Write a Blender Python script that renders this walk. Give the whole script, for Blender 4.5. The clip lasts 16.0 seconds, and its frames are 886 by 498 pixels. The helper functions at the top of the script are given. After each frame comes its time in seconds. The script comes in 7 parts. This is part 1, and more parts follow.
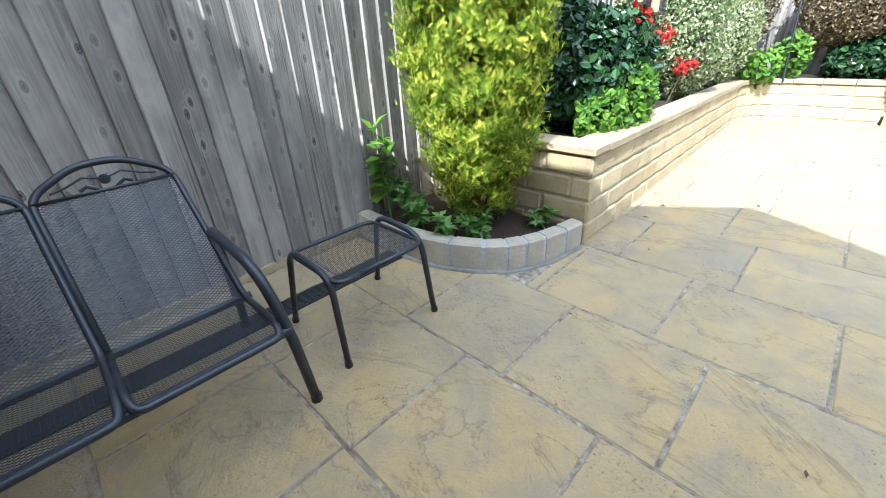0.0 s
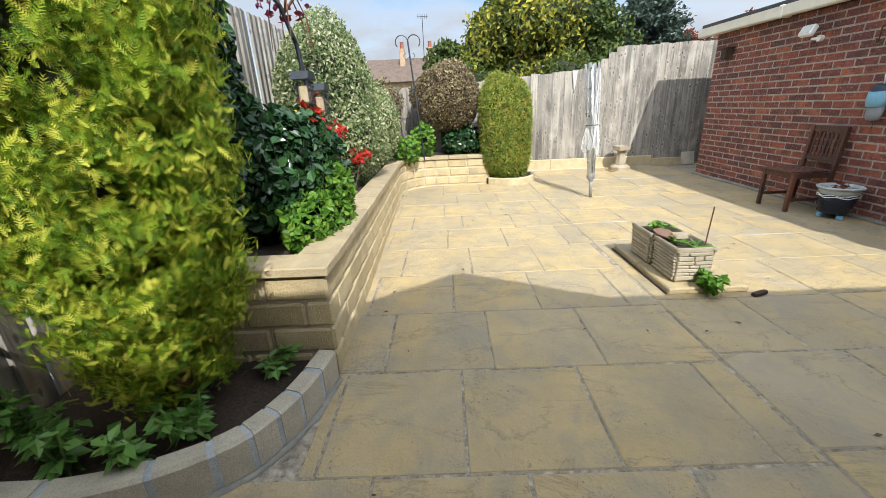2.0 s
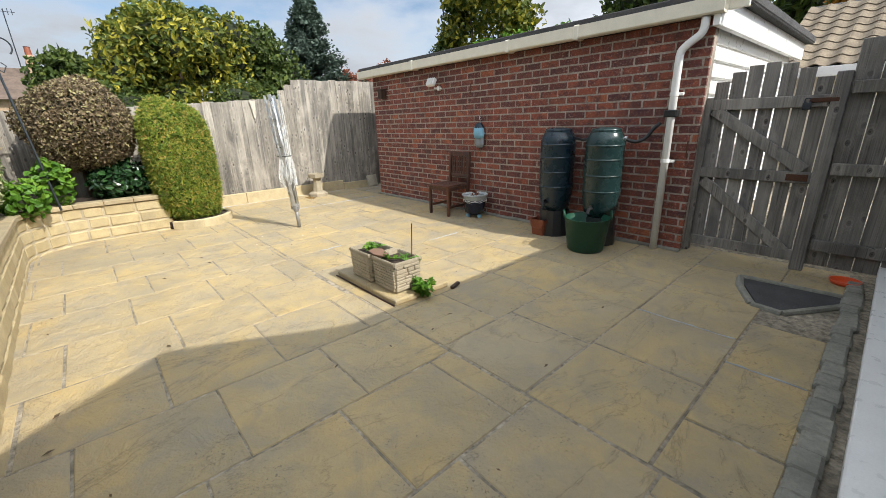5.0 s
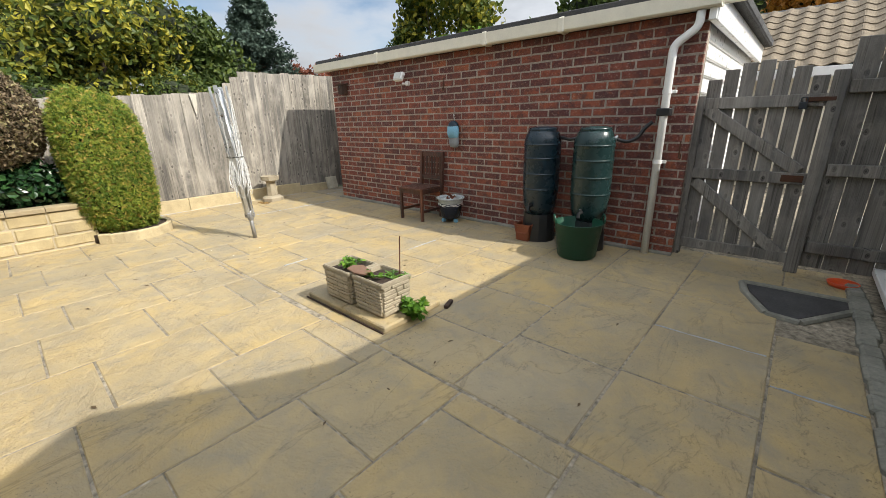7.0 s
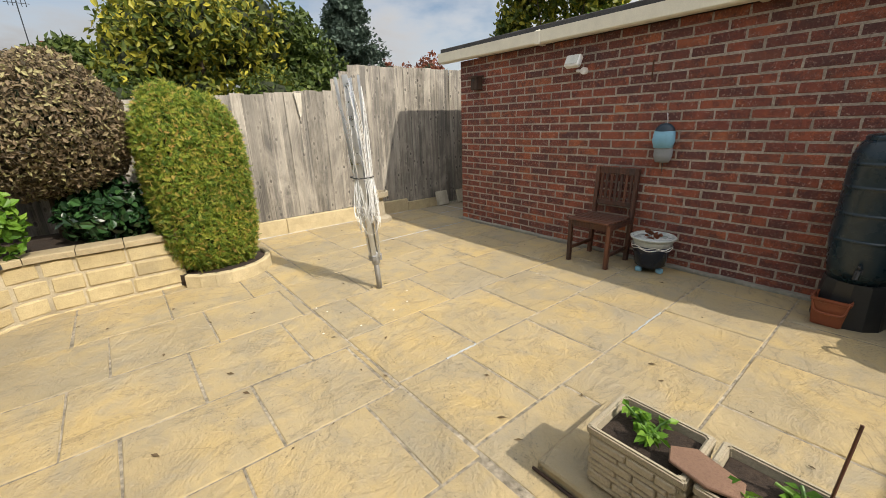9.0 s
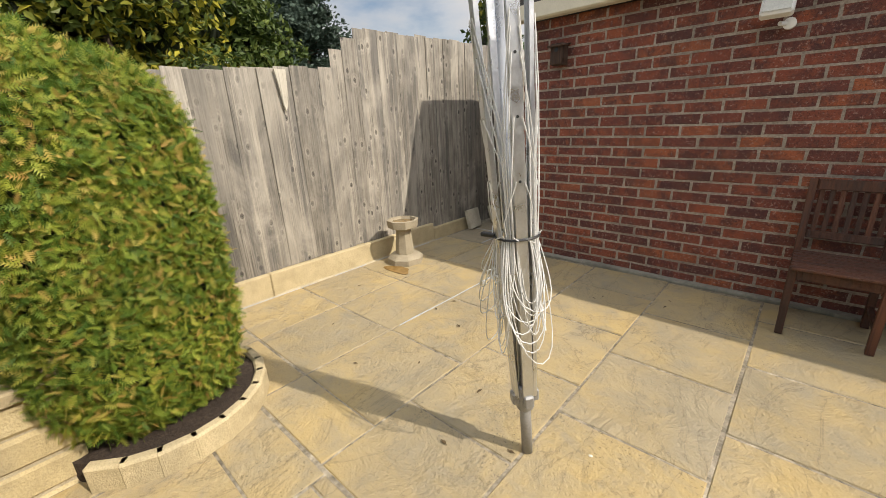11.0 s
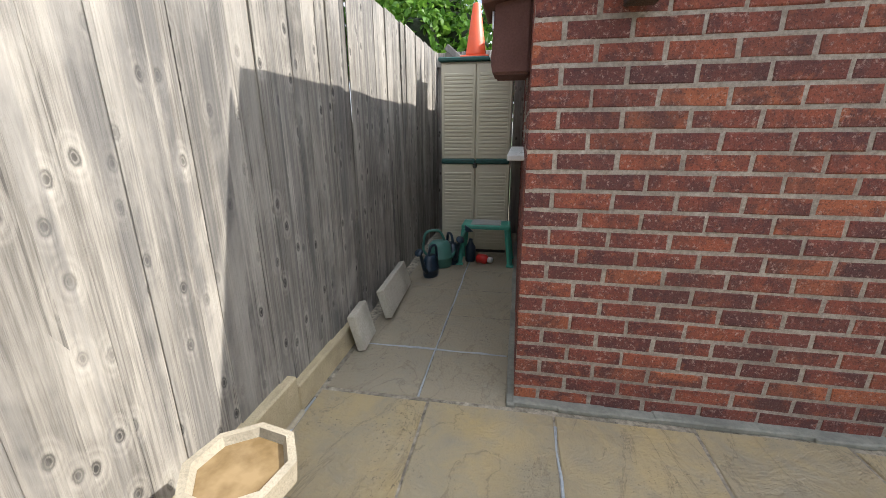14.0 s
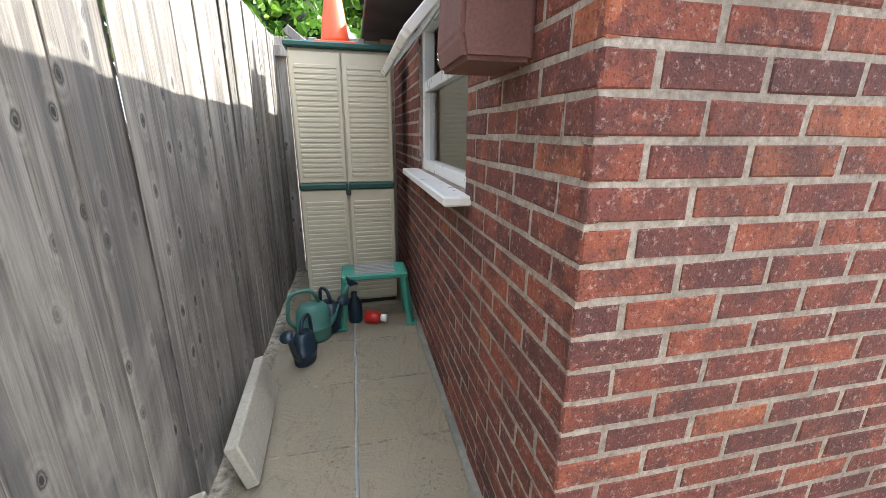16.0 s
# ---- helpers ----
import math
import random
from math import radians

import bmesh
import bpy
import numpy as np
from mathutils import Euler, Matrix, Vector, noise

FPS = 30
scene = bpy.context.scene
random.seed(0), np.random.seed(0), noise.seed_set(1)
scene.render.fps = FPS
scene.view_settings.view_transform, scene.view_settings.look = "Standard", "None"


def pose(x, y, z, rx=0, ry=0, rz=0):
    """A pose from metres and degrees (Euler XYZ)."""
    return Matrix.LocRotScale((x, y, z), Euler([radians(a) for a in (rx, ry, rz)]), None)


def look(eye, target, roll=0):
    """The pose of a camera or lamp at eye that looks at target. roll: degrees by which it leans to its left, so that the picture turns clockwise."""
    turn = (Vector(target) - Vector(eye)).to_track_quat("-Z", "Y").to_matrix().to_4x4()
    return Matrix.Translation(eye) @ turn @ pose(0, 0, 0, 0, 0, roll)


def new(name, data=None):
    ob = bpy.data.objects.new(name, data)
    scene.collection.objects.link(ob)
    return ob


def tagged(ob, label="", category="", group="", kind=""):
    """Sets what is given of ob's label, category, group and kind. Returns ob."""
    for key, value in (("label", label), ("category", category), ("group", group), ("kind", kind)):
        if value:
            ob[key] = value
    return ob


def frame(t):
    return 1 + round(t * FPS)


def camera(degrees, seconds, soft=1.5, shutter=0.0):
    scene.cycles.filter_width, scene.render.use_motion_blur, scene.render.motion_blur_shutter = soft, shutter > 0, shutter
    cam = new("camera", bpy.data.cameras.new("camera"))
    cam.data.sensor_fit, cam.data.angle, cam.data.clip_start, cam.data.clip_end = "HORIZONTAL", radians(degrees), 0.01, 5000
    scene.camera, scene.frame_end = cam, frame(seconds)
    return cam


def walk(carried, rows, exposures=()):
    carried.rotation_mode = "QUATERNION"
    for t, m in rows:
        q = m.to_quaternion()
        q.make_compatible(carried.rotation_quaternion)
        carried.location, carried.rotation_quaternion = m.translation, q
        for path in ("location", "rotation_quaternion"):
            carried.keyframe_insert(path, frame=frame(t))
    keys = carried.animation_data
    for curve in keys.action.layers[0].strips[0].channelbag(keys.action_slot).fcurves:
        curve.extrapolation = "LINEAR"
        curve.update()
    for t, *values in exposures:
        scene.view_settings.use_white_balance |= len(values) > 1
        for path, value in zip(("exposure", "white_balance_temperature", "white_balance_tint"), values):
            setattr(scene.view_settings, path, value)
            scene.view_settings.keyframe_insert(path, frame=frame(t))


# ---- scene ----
cam = camera(96.7, 16.0, 0.7)
PATH = [
    (0, (0.464, 0.351, 1.088), (1.699, 1.611, 0.146), -3.2),
    (0.5, (0.56, 0.445, 1.092), (2.051, 1.433, 0.196), -3.1),
    (1, (0.65, 0.541, 1.136), (2.334, 1.223, 0.3), -3.0),
    (1.5, (0.753, 0.609, 1.147), (2.571, 0.969, 0.394), -3.0),
    (2, (0.881, 0.672, 1.174), (2.761, 0.707, 0.493), -2.7),
    (2.5, (0.978, 0.706, 1.18), (2.859, 0.445, 0.55), -2.7),
    (3, (1.035, 0.749, 1.197), (2.866, 0.224, 0.589), -2.6),
    (3.5, (1.053, 0.756, 1.212), (2.804, 0.006, 0.604), -2.5),
    (4, (1.046, 0.749, 1.217), (2.694, -0.203, 0.605), -2.3),
    (4.5, (1.026, 0.725, 1.219), (2.563, -0.396, 0.602), -2.1),
    (5, (1.012, 0.713, 1.219), (2.438, -0.547, 0.603), -1.8),
    (5.2, (1.004, 0.708, 1.227), (2.388, -0.594, 0.605), -1.8),
    (7.3, (1.684, 0.598, 1.191), (2.948, -0.821, 0.568), -1.3),
    (7.5, (1.857, 0.576, 1.182), (3.15, -0.819, 0.564), -1.4),
    (8, (2.305, 0.471, 1.196), (3.675, -0.85, 0.582), -1.5),
    (8.5, (2.781, 0.373, 1.226), (4.216, -0.878, 0.611), -1.7),
    (9, (3.251, 0.298, 1.244), (4.729, -0.905, 0.634), -1.8),
    (9.2, (3.469, 0.261, 1.247), (4.946, -0.943, 0.638), -1.8),
    (11.3, (5.486, -0.148, 1.24), (6.716, -1.597, 0.617), -2.1),
    (11.5, (5.652, -0.216, 1.248), (6.83, -1.711, 0.634), -1.5),
    (12, (6.013, -0.438, 1.237), (7.065, -2.027, 0.631), -1.5),
    (12.5, (6.341, -0.689, 1.209), (7.234, -2.376, 0.61), -1.3),
    (13, (6.654, -0.993, 1.174), (7.374, -2.763, 0.584), -1.0),
    (13.5, (6.939, -1.315, 1.17), (7.48, -3.147, 0.579), -0.9),
    (14, (7.19, -1.655, 1.206), (7.544, -3.537, 0.631), -0.3),
    (14.5, (7.4, -1.987, 1.234), (7.554, -3.897, 0.663), -0.0),
    (15, (7.538, -2.289, 1.257), (7.491, -4.206, 0.69), 0.2),
    (15.5, (7.547, -2.541, 1.278), (7.313, -4.445, 0.712), 0.3),
    (16, (7.552, -2.637, 1.287), (7.134, -4.509, 0.723), 0.4),
]
walk(cam, [(t, look(eye, target, roll)) for t, eye, target, roll in PATH], [(0, 1.42, 5300, 10), (1, 0.78, 5600, 10), (2, 0.46, 6000, 9), (3.5, 0.30, 6250, 9), (5, 0.28, 6250, 9), (7.5, 0.18, 6500, 9), (9, 0.04, 6800, 10), (11.5, -0.03, 6900, 11), (12.5, -0.05, 6900, 11), (13.5, 0.36, 6250, 11), (14, 0.72, 6000, 11), (15, 1.48, 5750, 11), (16, 1.72, 5950, 11)])

# ---- light ----
world = bpy.data.worlds.new("sky")
scene.world = world
world.use_nodes = True
wn = world.node_tree.nodes
wl = world.node_tree.links
wn.clear()
SUN_ELEV, SUN_AZ = radians(43.0), math.atan2(-0.27, -1.0)
w_out = wn.new("ShaderNodeOutputWorld")
w_bg = wn.new("ShaderNodeBackground")
w_sky = wn.new("ShaderNodeTexSky")
w_sky.sky_type = 'NISHITA'
w_sky.sun_disc = False
w_sky.sun_elevation = SUN_ELEV
w_sky.sun_rotation = math.pi / 2 - SUN_AZ
w_co = wn.new("ShaderNodeTexCoord")
w_map = wn.new("ShaderNodeMapping")
w_map.inputs["Scale"].default_value = (1.0, 1.0, 2.6)
w_map.inputs["Location"].default_value = (0.35, 0.1, 0.0)
w_noise = wn.new("ShaderNodeTexNoise")
w_noise.inputs["Scale"].default_value = 2.1
w_noise.inputs["Detail"].default_value = 7.0
w_noise.inputs["Roughness"].default_value = 0.55
w_ramp = wn.new("ShaderNodeValToRGB")
w_ramp.color_ramp.elements[0].position = 0.36
w_ramp.color_ramp.elements[1].position = 0.54
w_ramp2 = wn.new("ShaderNodeValToRGB")
w_ramp2.color_ramp.elements[0].position = 0.45
w_ramp2.color_ramp.elements[0].color = (4.6, 4.7, 4.9, 1)
w_ramp2.color_ramp.elements[1].position = 0.75
w_ramp2.color_ramp.elements[1].color = (2.0, 2.15, 2.4, 1)
w_mix = wn.new("ShaderNodeMixRGB")
w_bg.inputs["Strength"].default_value = 0.115
wl.new(w_co.outputs["Generated"], w_map.inputs["Vector"])
wl.new(w_map.outputs["Vector"], w_noise.inputs["Vector"])
wl.new(w_noise.outputs["Fac"], w_ramp.inputs["Fac"])
wl.new(w_noise.outputs["Fac"], w_ramp2.inputs["Fac"])
wl.new(w_ramp.outputs["Color"], w_mix.inputs["Fac"])
wl.new(w_sky.outputs["Color"], w_mix.inputs["Color1"])
w_dot = wn.new("ShaderNodeVectorMath")
w_dot.operation = 'DOT_PRODUCT'
w_dot.inputs[1].default_value = (math.cos(SUN_ELEV) * math.cos(SUN_AZ), math.cos(SUN_ELEV) * math.sin(SUN_AZ), math.sin(SUN_ELEV))
w_half = wn.new("ShaderNodeMath")
w_half.operation = 'MULTIPLY_ADD'
w_half.inputs[1].default_value = 0.5
w_half.inputs[2].default_value = 0.5
w_pow = wn.new("ShaderNodeMath")
w_pow.operation = 'POWER'
w_pow.inputs[1].default_value = 2.6
w_gain = wn.new("ShaderNodeMath")
w_gain.operation = 'MULTIPLY_ADD'
w_gain.inputs[1].default_value = 4.4
w_gain.inputs[2].default_value = 1.0
w_scale = wn.new("ShaderNodeVectorMath")
w_scale.operation = 'SCALE'
wl.new(w_co.outputs["Generated"], w_dot.inputs[0])
wl.new(w_dot.outputs["Value"], w_half.inputs[0])
wl.new(w_half.outputs[0], w_pow.inputs[0])
wl.new(w_pow.outputs[0], w_gain.inputs[0])
wl.new(w_ramp2.outputs["Color"], w_scale.inputs[0])
wl.new(w_gain.outputs[0], w_scale.inputs["Scale"])
wl.new(w_scale.outputs[0], w_mix.inputs["Color2"])
wl.new(w_mix.outputs["Color"], w_bg.inputs["Color"])
wl.new(w_bg.outputs["Background"], w_out.inputs["Surface"])

sun_data = bpy.data.lights.new("sun", 'SUN')
sun_data.energy = 4.9
sun_data.angle = radians(0.55)
sun_data.color = (1.0, 0.93, 0.82)
sun = new("sun", sun_data)
SUN_DIR = Vector((math.cos(SUN_ELEV) * math.cos(SUN_AZ), math.cos(SUN_ELEV) * math.sin(SUN_AZ), math.sin(SUN_ELEV)))
sun.matrix_world = look(SUN_DIR * 30, (0, 0, 0))

# ---- materials ----


class Mat:
    """A small builder of node materials on world positions."""

    def __init__(self, name, rough=0.7, metal=0.0):
        self.m = bpy.data.materials.new(name)
        self.m.use_nodes = True
        self.n, self.l = self.m.node_tree.nodes, self.m.node_tree.links
        self.b = self.n["Principled BSDF"]
        self.b.inputs["Roughness"].default_value = rough
        self.b.inputs["Metallic"].default_value = metal
        self.geo = self.n.new("ShaderNodeNewGeometry")
        self.obj = self.n.new("ShaderNodeObjectInfo")
        self.pos = self.geo.outputs["Position"]

    def rnd(self, source):
        return self.obj.outputs["Random"] if source == "obj" else self.geo.outputs["Random Per Island"]

    def math(self, op, a, b=None):
        x = self.n.new("ShaderNodeMath")
        x.operation = op
        for i, v in enumerate((a, b)):
            if v is None:
                continue
            if isinstance(v, (int, float)):
                x.inputs[i].default_value = v
            else:
                self.l.new(v, x.inputs[i])
        return x.outputs[0]

    def vec(self, scale=(1, 1, 1), shift=None):
        mp = self.n.new("ShaderNodeMapping")
        mp.inputs["Scale"].default_value = scale
        self.l.new(self.pos, mp.inputs["Vector"])
        if shift is None:
            return mp.outputs[0]
        k = self.n.new("ShaderNodeVectorMath")
        k.operation = 'ADD'
        c = self.n.new("ShaderNodeCombineXYZ")
        s = self.math('MULTIPLY', shift, 40.0)
        for i in range(3):
            self.l.new(s, c.inputs[i])
        self.l.new(mp.outputs[0], k.inputs[0])
        self.l.new(c.outputs[0], k.inputs[1])
        return k.outputs[0]

    def noise(self, scale, detail=4.0, rough=0.55, vec=None, dist=0.0):
        x = self.n.new("ShaderNodeTexNoise")
        x.inputs["Scale"].default_value = scale
        x.inputs["Detail"].default_value = detail
        x.inputs["Roughness"].default_value = rough
        x.inputs["Distortion"].default_value = dist
        self.l.new(vec if vec is not None else self.pos, x.inputs["Vector"])
        return x.outputs["Fac"]

    def cells(self, scale, vec=None, feature='F1'):
        x = self.n.new("ShaderNodeTexVoronoi")
        x.feature = feature
        x.inputs["Scale"].default_value = scale
        self.l.new(vec if vec is not None else self.pos, x.inputs["Vector"])
        return x.outputs["Distance"]

    def knots(self, across, along, shift):
        """Distance to scattered knot middles on an upright board."""
        sp = self.n.new("ShaderNodeSeparateXYZ")
        self.l.new(self.pos, sp.inputs[0])
        cb = self.n.new("ShaderNodeCombineXYZ")
        u = self.math('MULTIPLY', self.math('ADD', sp.outputs[0], sp.outputs[1]), across)
        self.l.new(self.math('ADD', u, self.math('MULTIPLY', shift, 40.0)), cb.inputs[0])
        self.l.new(self.math('ADD', self.math('MULTIPLY', sp.outputs[2], along), self.math('MULTIPLY', shift, 17.0)), cb.inputs[1])
        x = self.n.new("ShaderNodeTexVoronoi")
        x.voronoi_dimensions = '2D'
        x.inputs["Scale"].default_value = 1.0
        self.l.new(cb.outputs[0], x.inputs["Vector"])
        return x.outputs["Distance"]

    def ramp(self, fac, *stops):
        x = self.n.new("ShaderNodeValToRGB")
        e = x.color_ramp.elements
        while len(e) < len(stops):
            e.new(0.5)
        for el, (p, c) in zip(e, stops):
            el.position = p
            el.color = (*c, 1) if not isinstance(c, (int, float)) else (c, c, c, 1)
        self.l.new(fac, x.inputs["Fac"])
        return x.outputs["Color"]

    def mix(self, fac, a, b, mode='MIX'):
        x = self.n.new("ShaderNodeMixRGB")
        x.blend_type = mode
        for sock, v in zip((x.inputs["Fac"], x.inputs["Color1"], x.inputs["Color2"]), (fac, a, b)):
            if isinstance(v, (int, float)):
                sock.default_value = v
            elif isinstance(v, tuple):
                sock.default_value = (*v, 1)
            else:
                self.l.new(v, sock)
        return x.outputs["Color"]

    def color(self, c):
        if isinstance(c, tuple):
            self.b.inputs["Base Color"].default_value = (*c, 1)
        else:
            self.l.new(c, self.b.inputs["Base Color"])
        return self

    def rough(self, fac):
        self.l.new(fac, self.b.inputs["Roughness"])
        return self

    def bump(self, height, strength=0.3, distance=0.01):
        x = self.n.new("ShaderNodeBump")
        x.inputs["Strength"].default_value = strength
        x.inputs["Distance"].default_value = distance
        self.l.new(height, x.inputs["Height"])
        self.l.new(x.outputs[0], self.b.inputs["Normal"])
        return self


def plain(name, c, rough=0.5, metal=0.0, vary=0.25, scale=9.0, bump=0.15, fine=120.0):
    """Paint, plastic or metal with slight wear: base colour c, varied at two scales."""
    k = Mat(name, rough, metal)
    lo = tuple(v * (1 - vary) for v in c)
    hi = tuple(min(1, v * (1 + vary * 0.5)) for v in c)
    big = k.ramp(k.noise(scale, 5), (0.3, lo), (0.7, hi))
    k.color(k.mix(0.35, big, k.ramp(k.noise(fine, 3), (0.35, lo), (0.65, hi))))
    k.rough(k.ramp(k.noise(scale * 2, 4), (0.3, max(0, rough - 0.12)), (0.7, min(1, rough + 0.12))))
    k.bump(k.noise(fine, 3), bump, 0.002)
    return k.m


def brick_mat(name, source):
    k = Mat(name, 0.85)
    r = k.rnd(source)
    base = k.ramp(r, (0.0, (0.12, 0.040, 0.034)), (0.28, (0.19, 0.052, 0.036)), (0.6, (0.25, 0.068, 0.039)), (0.85, (0.31, 0.085, 0.042)), (0.94, (0.36, 0.11, 0.048)), (1.0, (0.14, 0.046, 0.038)))
    v = k.vec((1, 1, 1), r)
    stain = k.mix(k.ramp(k.noise(8, 6, 0.7, v, 0.4), (0.44, 0.0), (0.60, 0.8)), base, (0.075, 0.030, 0.030))
    stain = k.mix(k.ramp(k.noise(13, 5, 0.7, v), (0.56, 0.0), (0.70, 0.6)), stain, (0.40, 0.125, 0.055))
    pits = k.mix(k.ramp(k.noise(60, 5, 0.8, v), (0.55, 0.0), (0.66, 0.7)), stain, (0.48, 0.33, 0.27))
    pits = k.mix(k.ramp(k.noise(2.2, 5, 0.65), (0.48, 0.0), (0.66, 0.5)), pits, (0.07, 0.035, 0.032))
    k.color(k.mix(k.ramp(k.noise(140, 3, 0.6, v), (0.34, 0.6), (0.48, 0.0)), pits, (0.03, 0.014, 0.013)))
    k.bump(k.noise(80, 6, 0.75, v), 0.8, 0.008)
    return k.m


def slab_mat(name="riven_slab", yellow=(0.52, 0.375, 0.15), dull=0.0):
    k = Mat(name, 0.82)
    r = k.rnd("obj")
    v = k.vec((1, 1, 1), r)
    tone = k.ramp(r, (0.0, (0.36, 0.30, 0.19)), (0.35, (0.43, 0.345, 0.20)), (0.7, (0.48, 0.375, 0.20)), (1.0, (0.40, 0.335, 0.22)))
    c = k.mix(k.ramp(k.noise(2.6, 5, 0.6, v), (0.38, 0.0), (0.68, 0.75)), tone, yellow)
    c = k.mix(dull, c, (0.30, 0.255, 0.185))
    c = k.mix(k.ramp(k.noise(5.5, 6, 0.65, v, 0.6), (0.45, 0.0), (0.72, 0.7)), c, (0.29, 0.265, 0.205))
    pits = k.ramp(k.noise(85, 4, 0.75, v), (0.58, 0.0), (0.67, 0.8))
    zone = k.ramp(k.noise(3.6, 3, 0.5, v), (0.47, 0.04), (0.64, 1.0))
    c = k.mix(k.math('MULTIPLY', pits, zone), c, (0.10, 0.08, 0.055))
    holes = k.ramp(k.noise(52, 3, 0.6, v), (0.635, 0.0), (0.68, 0.6))
    c = k.mix(k.math('MULTIPLY', holes, zone), c, (0.06, 0.05, 0.035))
    vein = k.ramp(k.noise(2.2, 8, 0.62, k.vec((1.0, 0.45, 1.0), r), 1.1), (0.490, 0.0), (0.500, 0.5), (0.506, 0.12), (0.53, 0.0))
    c = k.mix(vein, c, (0.15, 0.12, 0.075))
    blot = k.ramp(k.noise(1.4, 5, 0.6), (0.44, 0.0), (0.66, 0.5))
    c = k.mix(blot, c, (0.27, 0.235, 0.165))
    k.color(k.mix(0.18, c, k.ramp(k.noise(220, 3, 0.6), (0.3, 0.18), (0.7, 0.62)), 'MULTIPLY'))
    h = k.math('ADD', k.math('MULTIPLY', k.noise(4.6, 9, 0.66, v, 0.6), 1.0), k.math('MULTIPLY', k.noise(55, 5, 0.7), 0.2))
    k.bump(h, 0.85, 0.042)
    return k.m


def wood_mat(name, light, dark, grain=1.0, source="obj", knots=True, rough=0.85):
    k = Mat(name, rough)
    r = k.rnd(source)
    v = k.vec((26 * grain, 26 * grain, 0.9), r)
    g = k.noise(1.0, 8, 0.68, v, 1.1)
    c = k.ramp(g, (0.34, tuple(x * 0.8 for x in dark)), (0.5, tuple(0.5 * (a + b) for a, b in zip(light, dark))), (0.64, light))
    fine = k.noise(1.0, 4, 0.7, k.vec((150, 150, 3), r))
    c = k.mix(0.5, c, k.ramp(fine, (0.36, tuple(x * 0.8 for x in dark)), (0.6, light)))
    crack = k.ramp(k.noise(1.0, 3, 0.6, k.vec((70, 70, 1.2), r), 0.5), (0.34, 0.75), (0.40, 0.0))
    c = k.mix(crack, c, tuple(x * 0.4 for x in dark))
    c = k.mix(k.ramp(k.noise(1.7, 4, 0.6, k.vec((1, 1, 0.7), r)), (0.4, 0.0), (0.75, 0.55)), c, tuple(x * 0.62 for x in dark))
    h = g
    if knots:
        d = k.math('ADD', k.knots(7.5, 4.6, r), k.math('MULTIPLY', k.math('SUBTRACT', k.noise(40, 3, 0.6), 0.5), 0.07))
        ring = k.ramp(d, (0.0, 1.0), (0.035, 0.95), (0.05, 0.25), (0.075, 0.85), (0.10, 0.0))
        c = k.mix(ring, c, tuple(x * 0.28 for x in dark))
        halo = k.ramp(d, (0.09, 0.0), (0.13, 0.5), (0.20, 0.1), (0.24, 0.3), (0.3, 0.0))
        c = k.mix(halo, c, tuple(x * 1.1 for x in light))
        h = k.math('SUBTRACT', g, k.math('MULTIPLY', k.ramp(d, (0.0, 1.0), (0.16, 0.0)), 0.3))
    streak = k.ramp(k.noise(1.0, 5, 0.6, k.vec((17, 17, 0.45), r), 0.4), (0.47, 0.0), (0.60, 0.75))
    c = k.mix(streak, c, tuple(0.55 * (sum(dark) / 3) + 0.5 * x for x in dark))
    c = k.mix(k.ramp(k.noise(2.3, 5, 0.65, k.vec((1, 1, 0.45), r), 0.6), (0.46, 0.0), (0.66, 0.7)), c, tuple(min(1, x * 1.12) for x in light))
    tint = k.ramp(r, (0.0, 0.62), (0.3, 0.95), (0.55, 0.72), (0.8, 1.0), (1.0, 0.85))
    k.color(k.mix(1.0, c, tint, 'MULTIPLY'))
    k.bump(h, 0.9, 0.012)
    return k.m


def stone_mat(name, a, b, c3, source="obj", rough=0.9):
    k = Mat(name, rough)
    r = k.rnd(source)
    v = k.vec((1, 1, 1), r)
    c = k.ramp(r, (0.0, a), (0.5, b), (1.0, c3))
    c = k.mix(k.ramp(k.noise(7, 6, 0.65, v), (0.4, 0.0), (0.75, 0.7)), c, tuple(x * 0.7 for x in a))
    c = k.mix(k.ramp(k.noise(3, 5, 0.6), (0.55, 0.0), (0.75, 0.45)), c, (0.20, 0.18, 0.13))
    k.color(k.mix(k.ramp(k.noise(150, 3), (0.3, 0.35), (0.55, 0.0)), c, tuple(x * 0.45 for x in a)))
    k.bump(k.math('ADD', k.noise(28, 6, 0.7, v), k.math('MULTIPLY', k.noise(140, 3), 0.4)), 0.6, 0.012)
    return k.m


def leaf_mat(name, stops, rough=0.45, translucent=0.25, source="island"):
    k = Mat(name, rough)
    c = k.ramp(k.rnd(source), *stops)
    c = k.mix(k.ramp(k.noise(1.8, 3), (0.35, 0.35), (0.65, 0.0)), c, tuple(x * 0.55 for x in stops[0][1]))
    k.color(c)
    k.b.inputs["Specular IOR Level"].default_value = 0.5 if rough < 0.4 else 0.2
    tr = k.n.new("ShaderNodeBsdfTranslucent")
    k.l.new(c, tr.inputs["Color"])
    mx = k.n.new("ShaderNodeMixShader")
    mx.inputs[0].default_value = translucent
    k.l.new(k.b.outputs[0], mx.inputs[1])
    k.l.new(tr.outputs[0], mx.inputs[2])
    k.l.new(mx.outputs[0], k.n["Material Output"].inputs["Surface"])
    return k.m


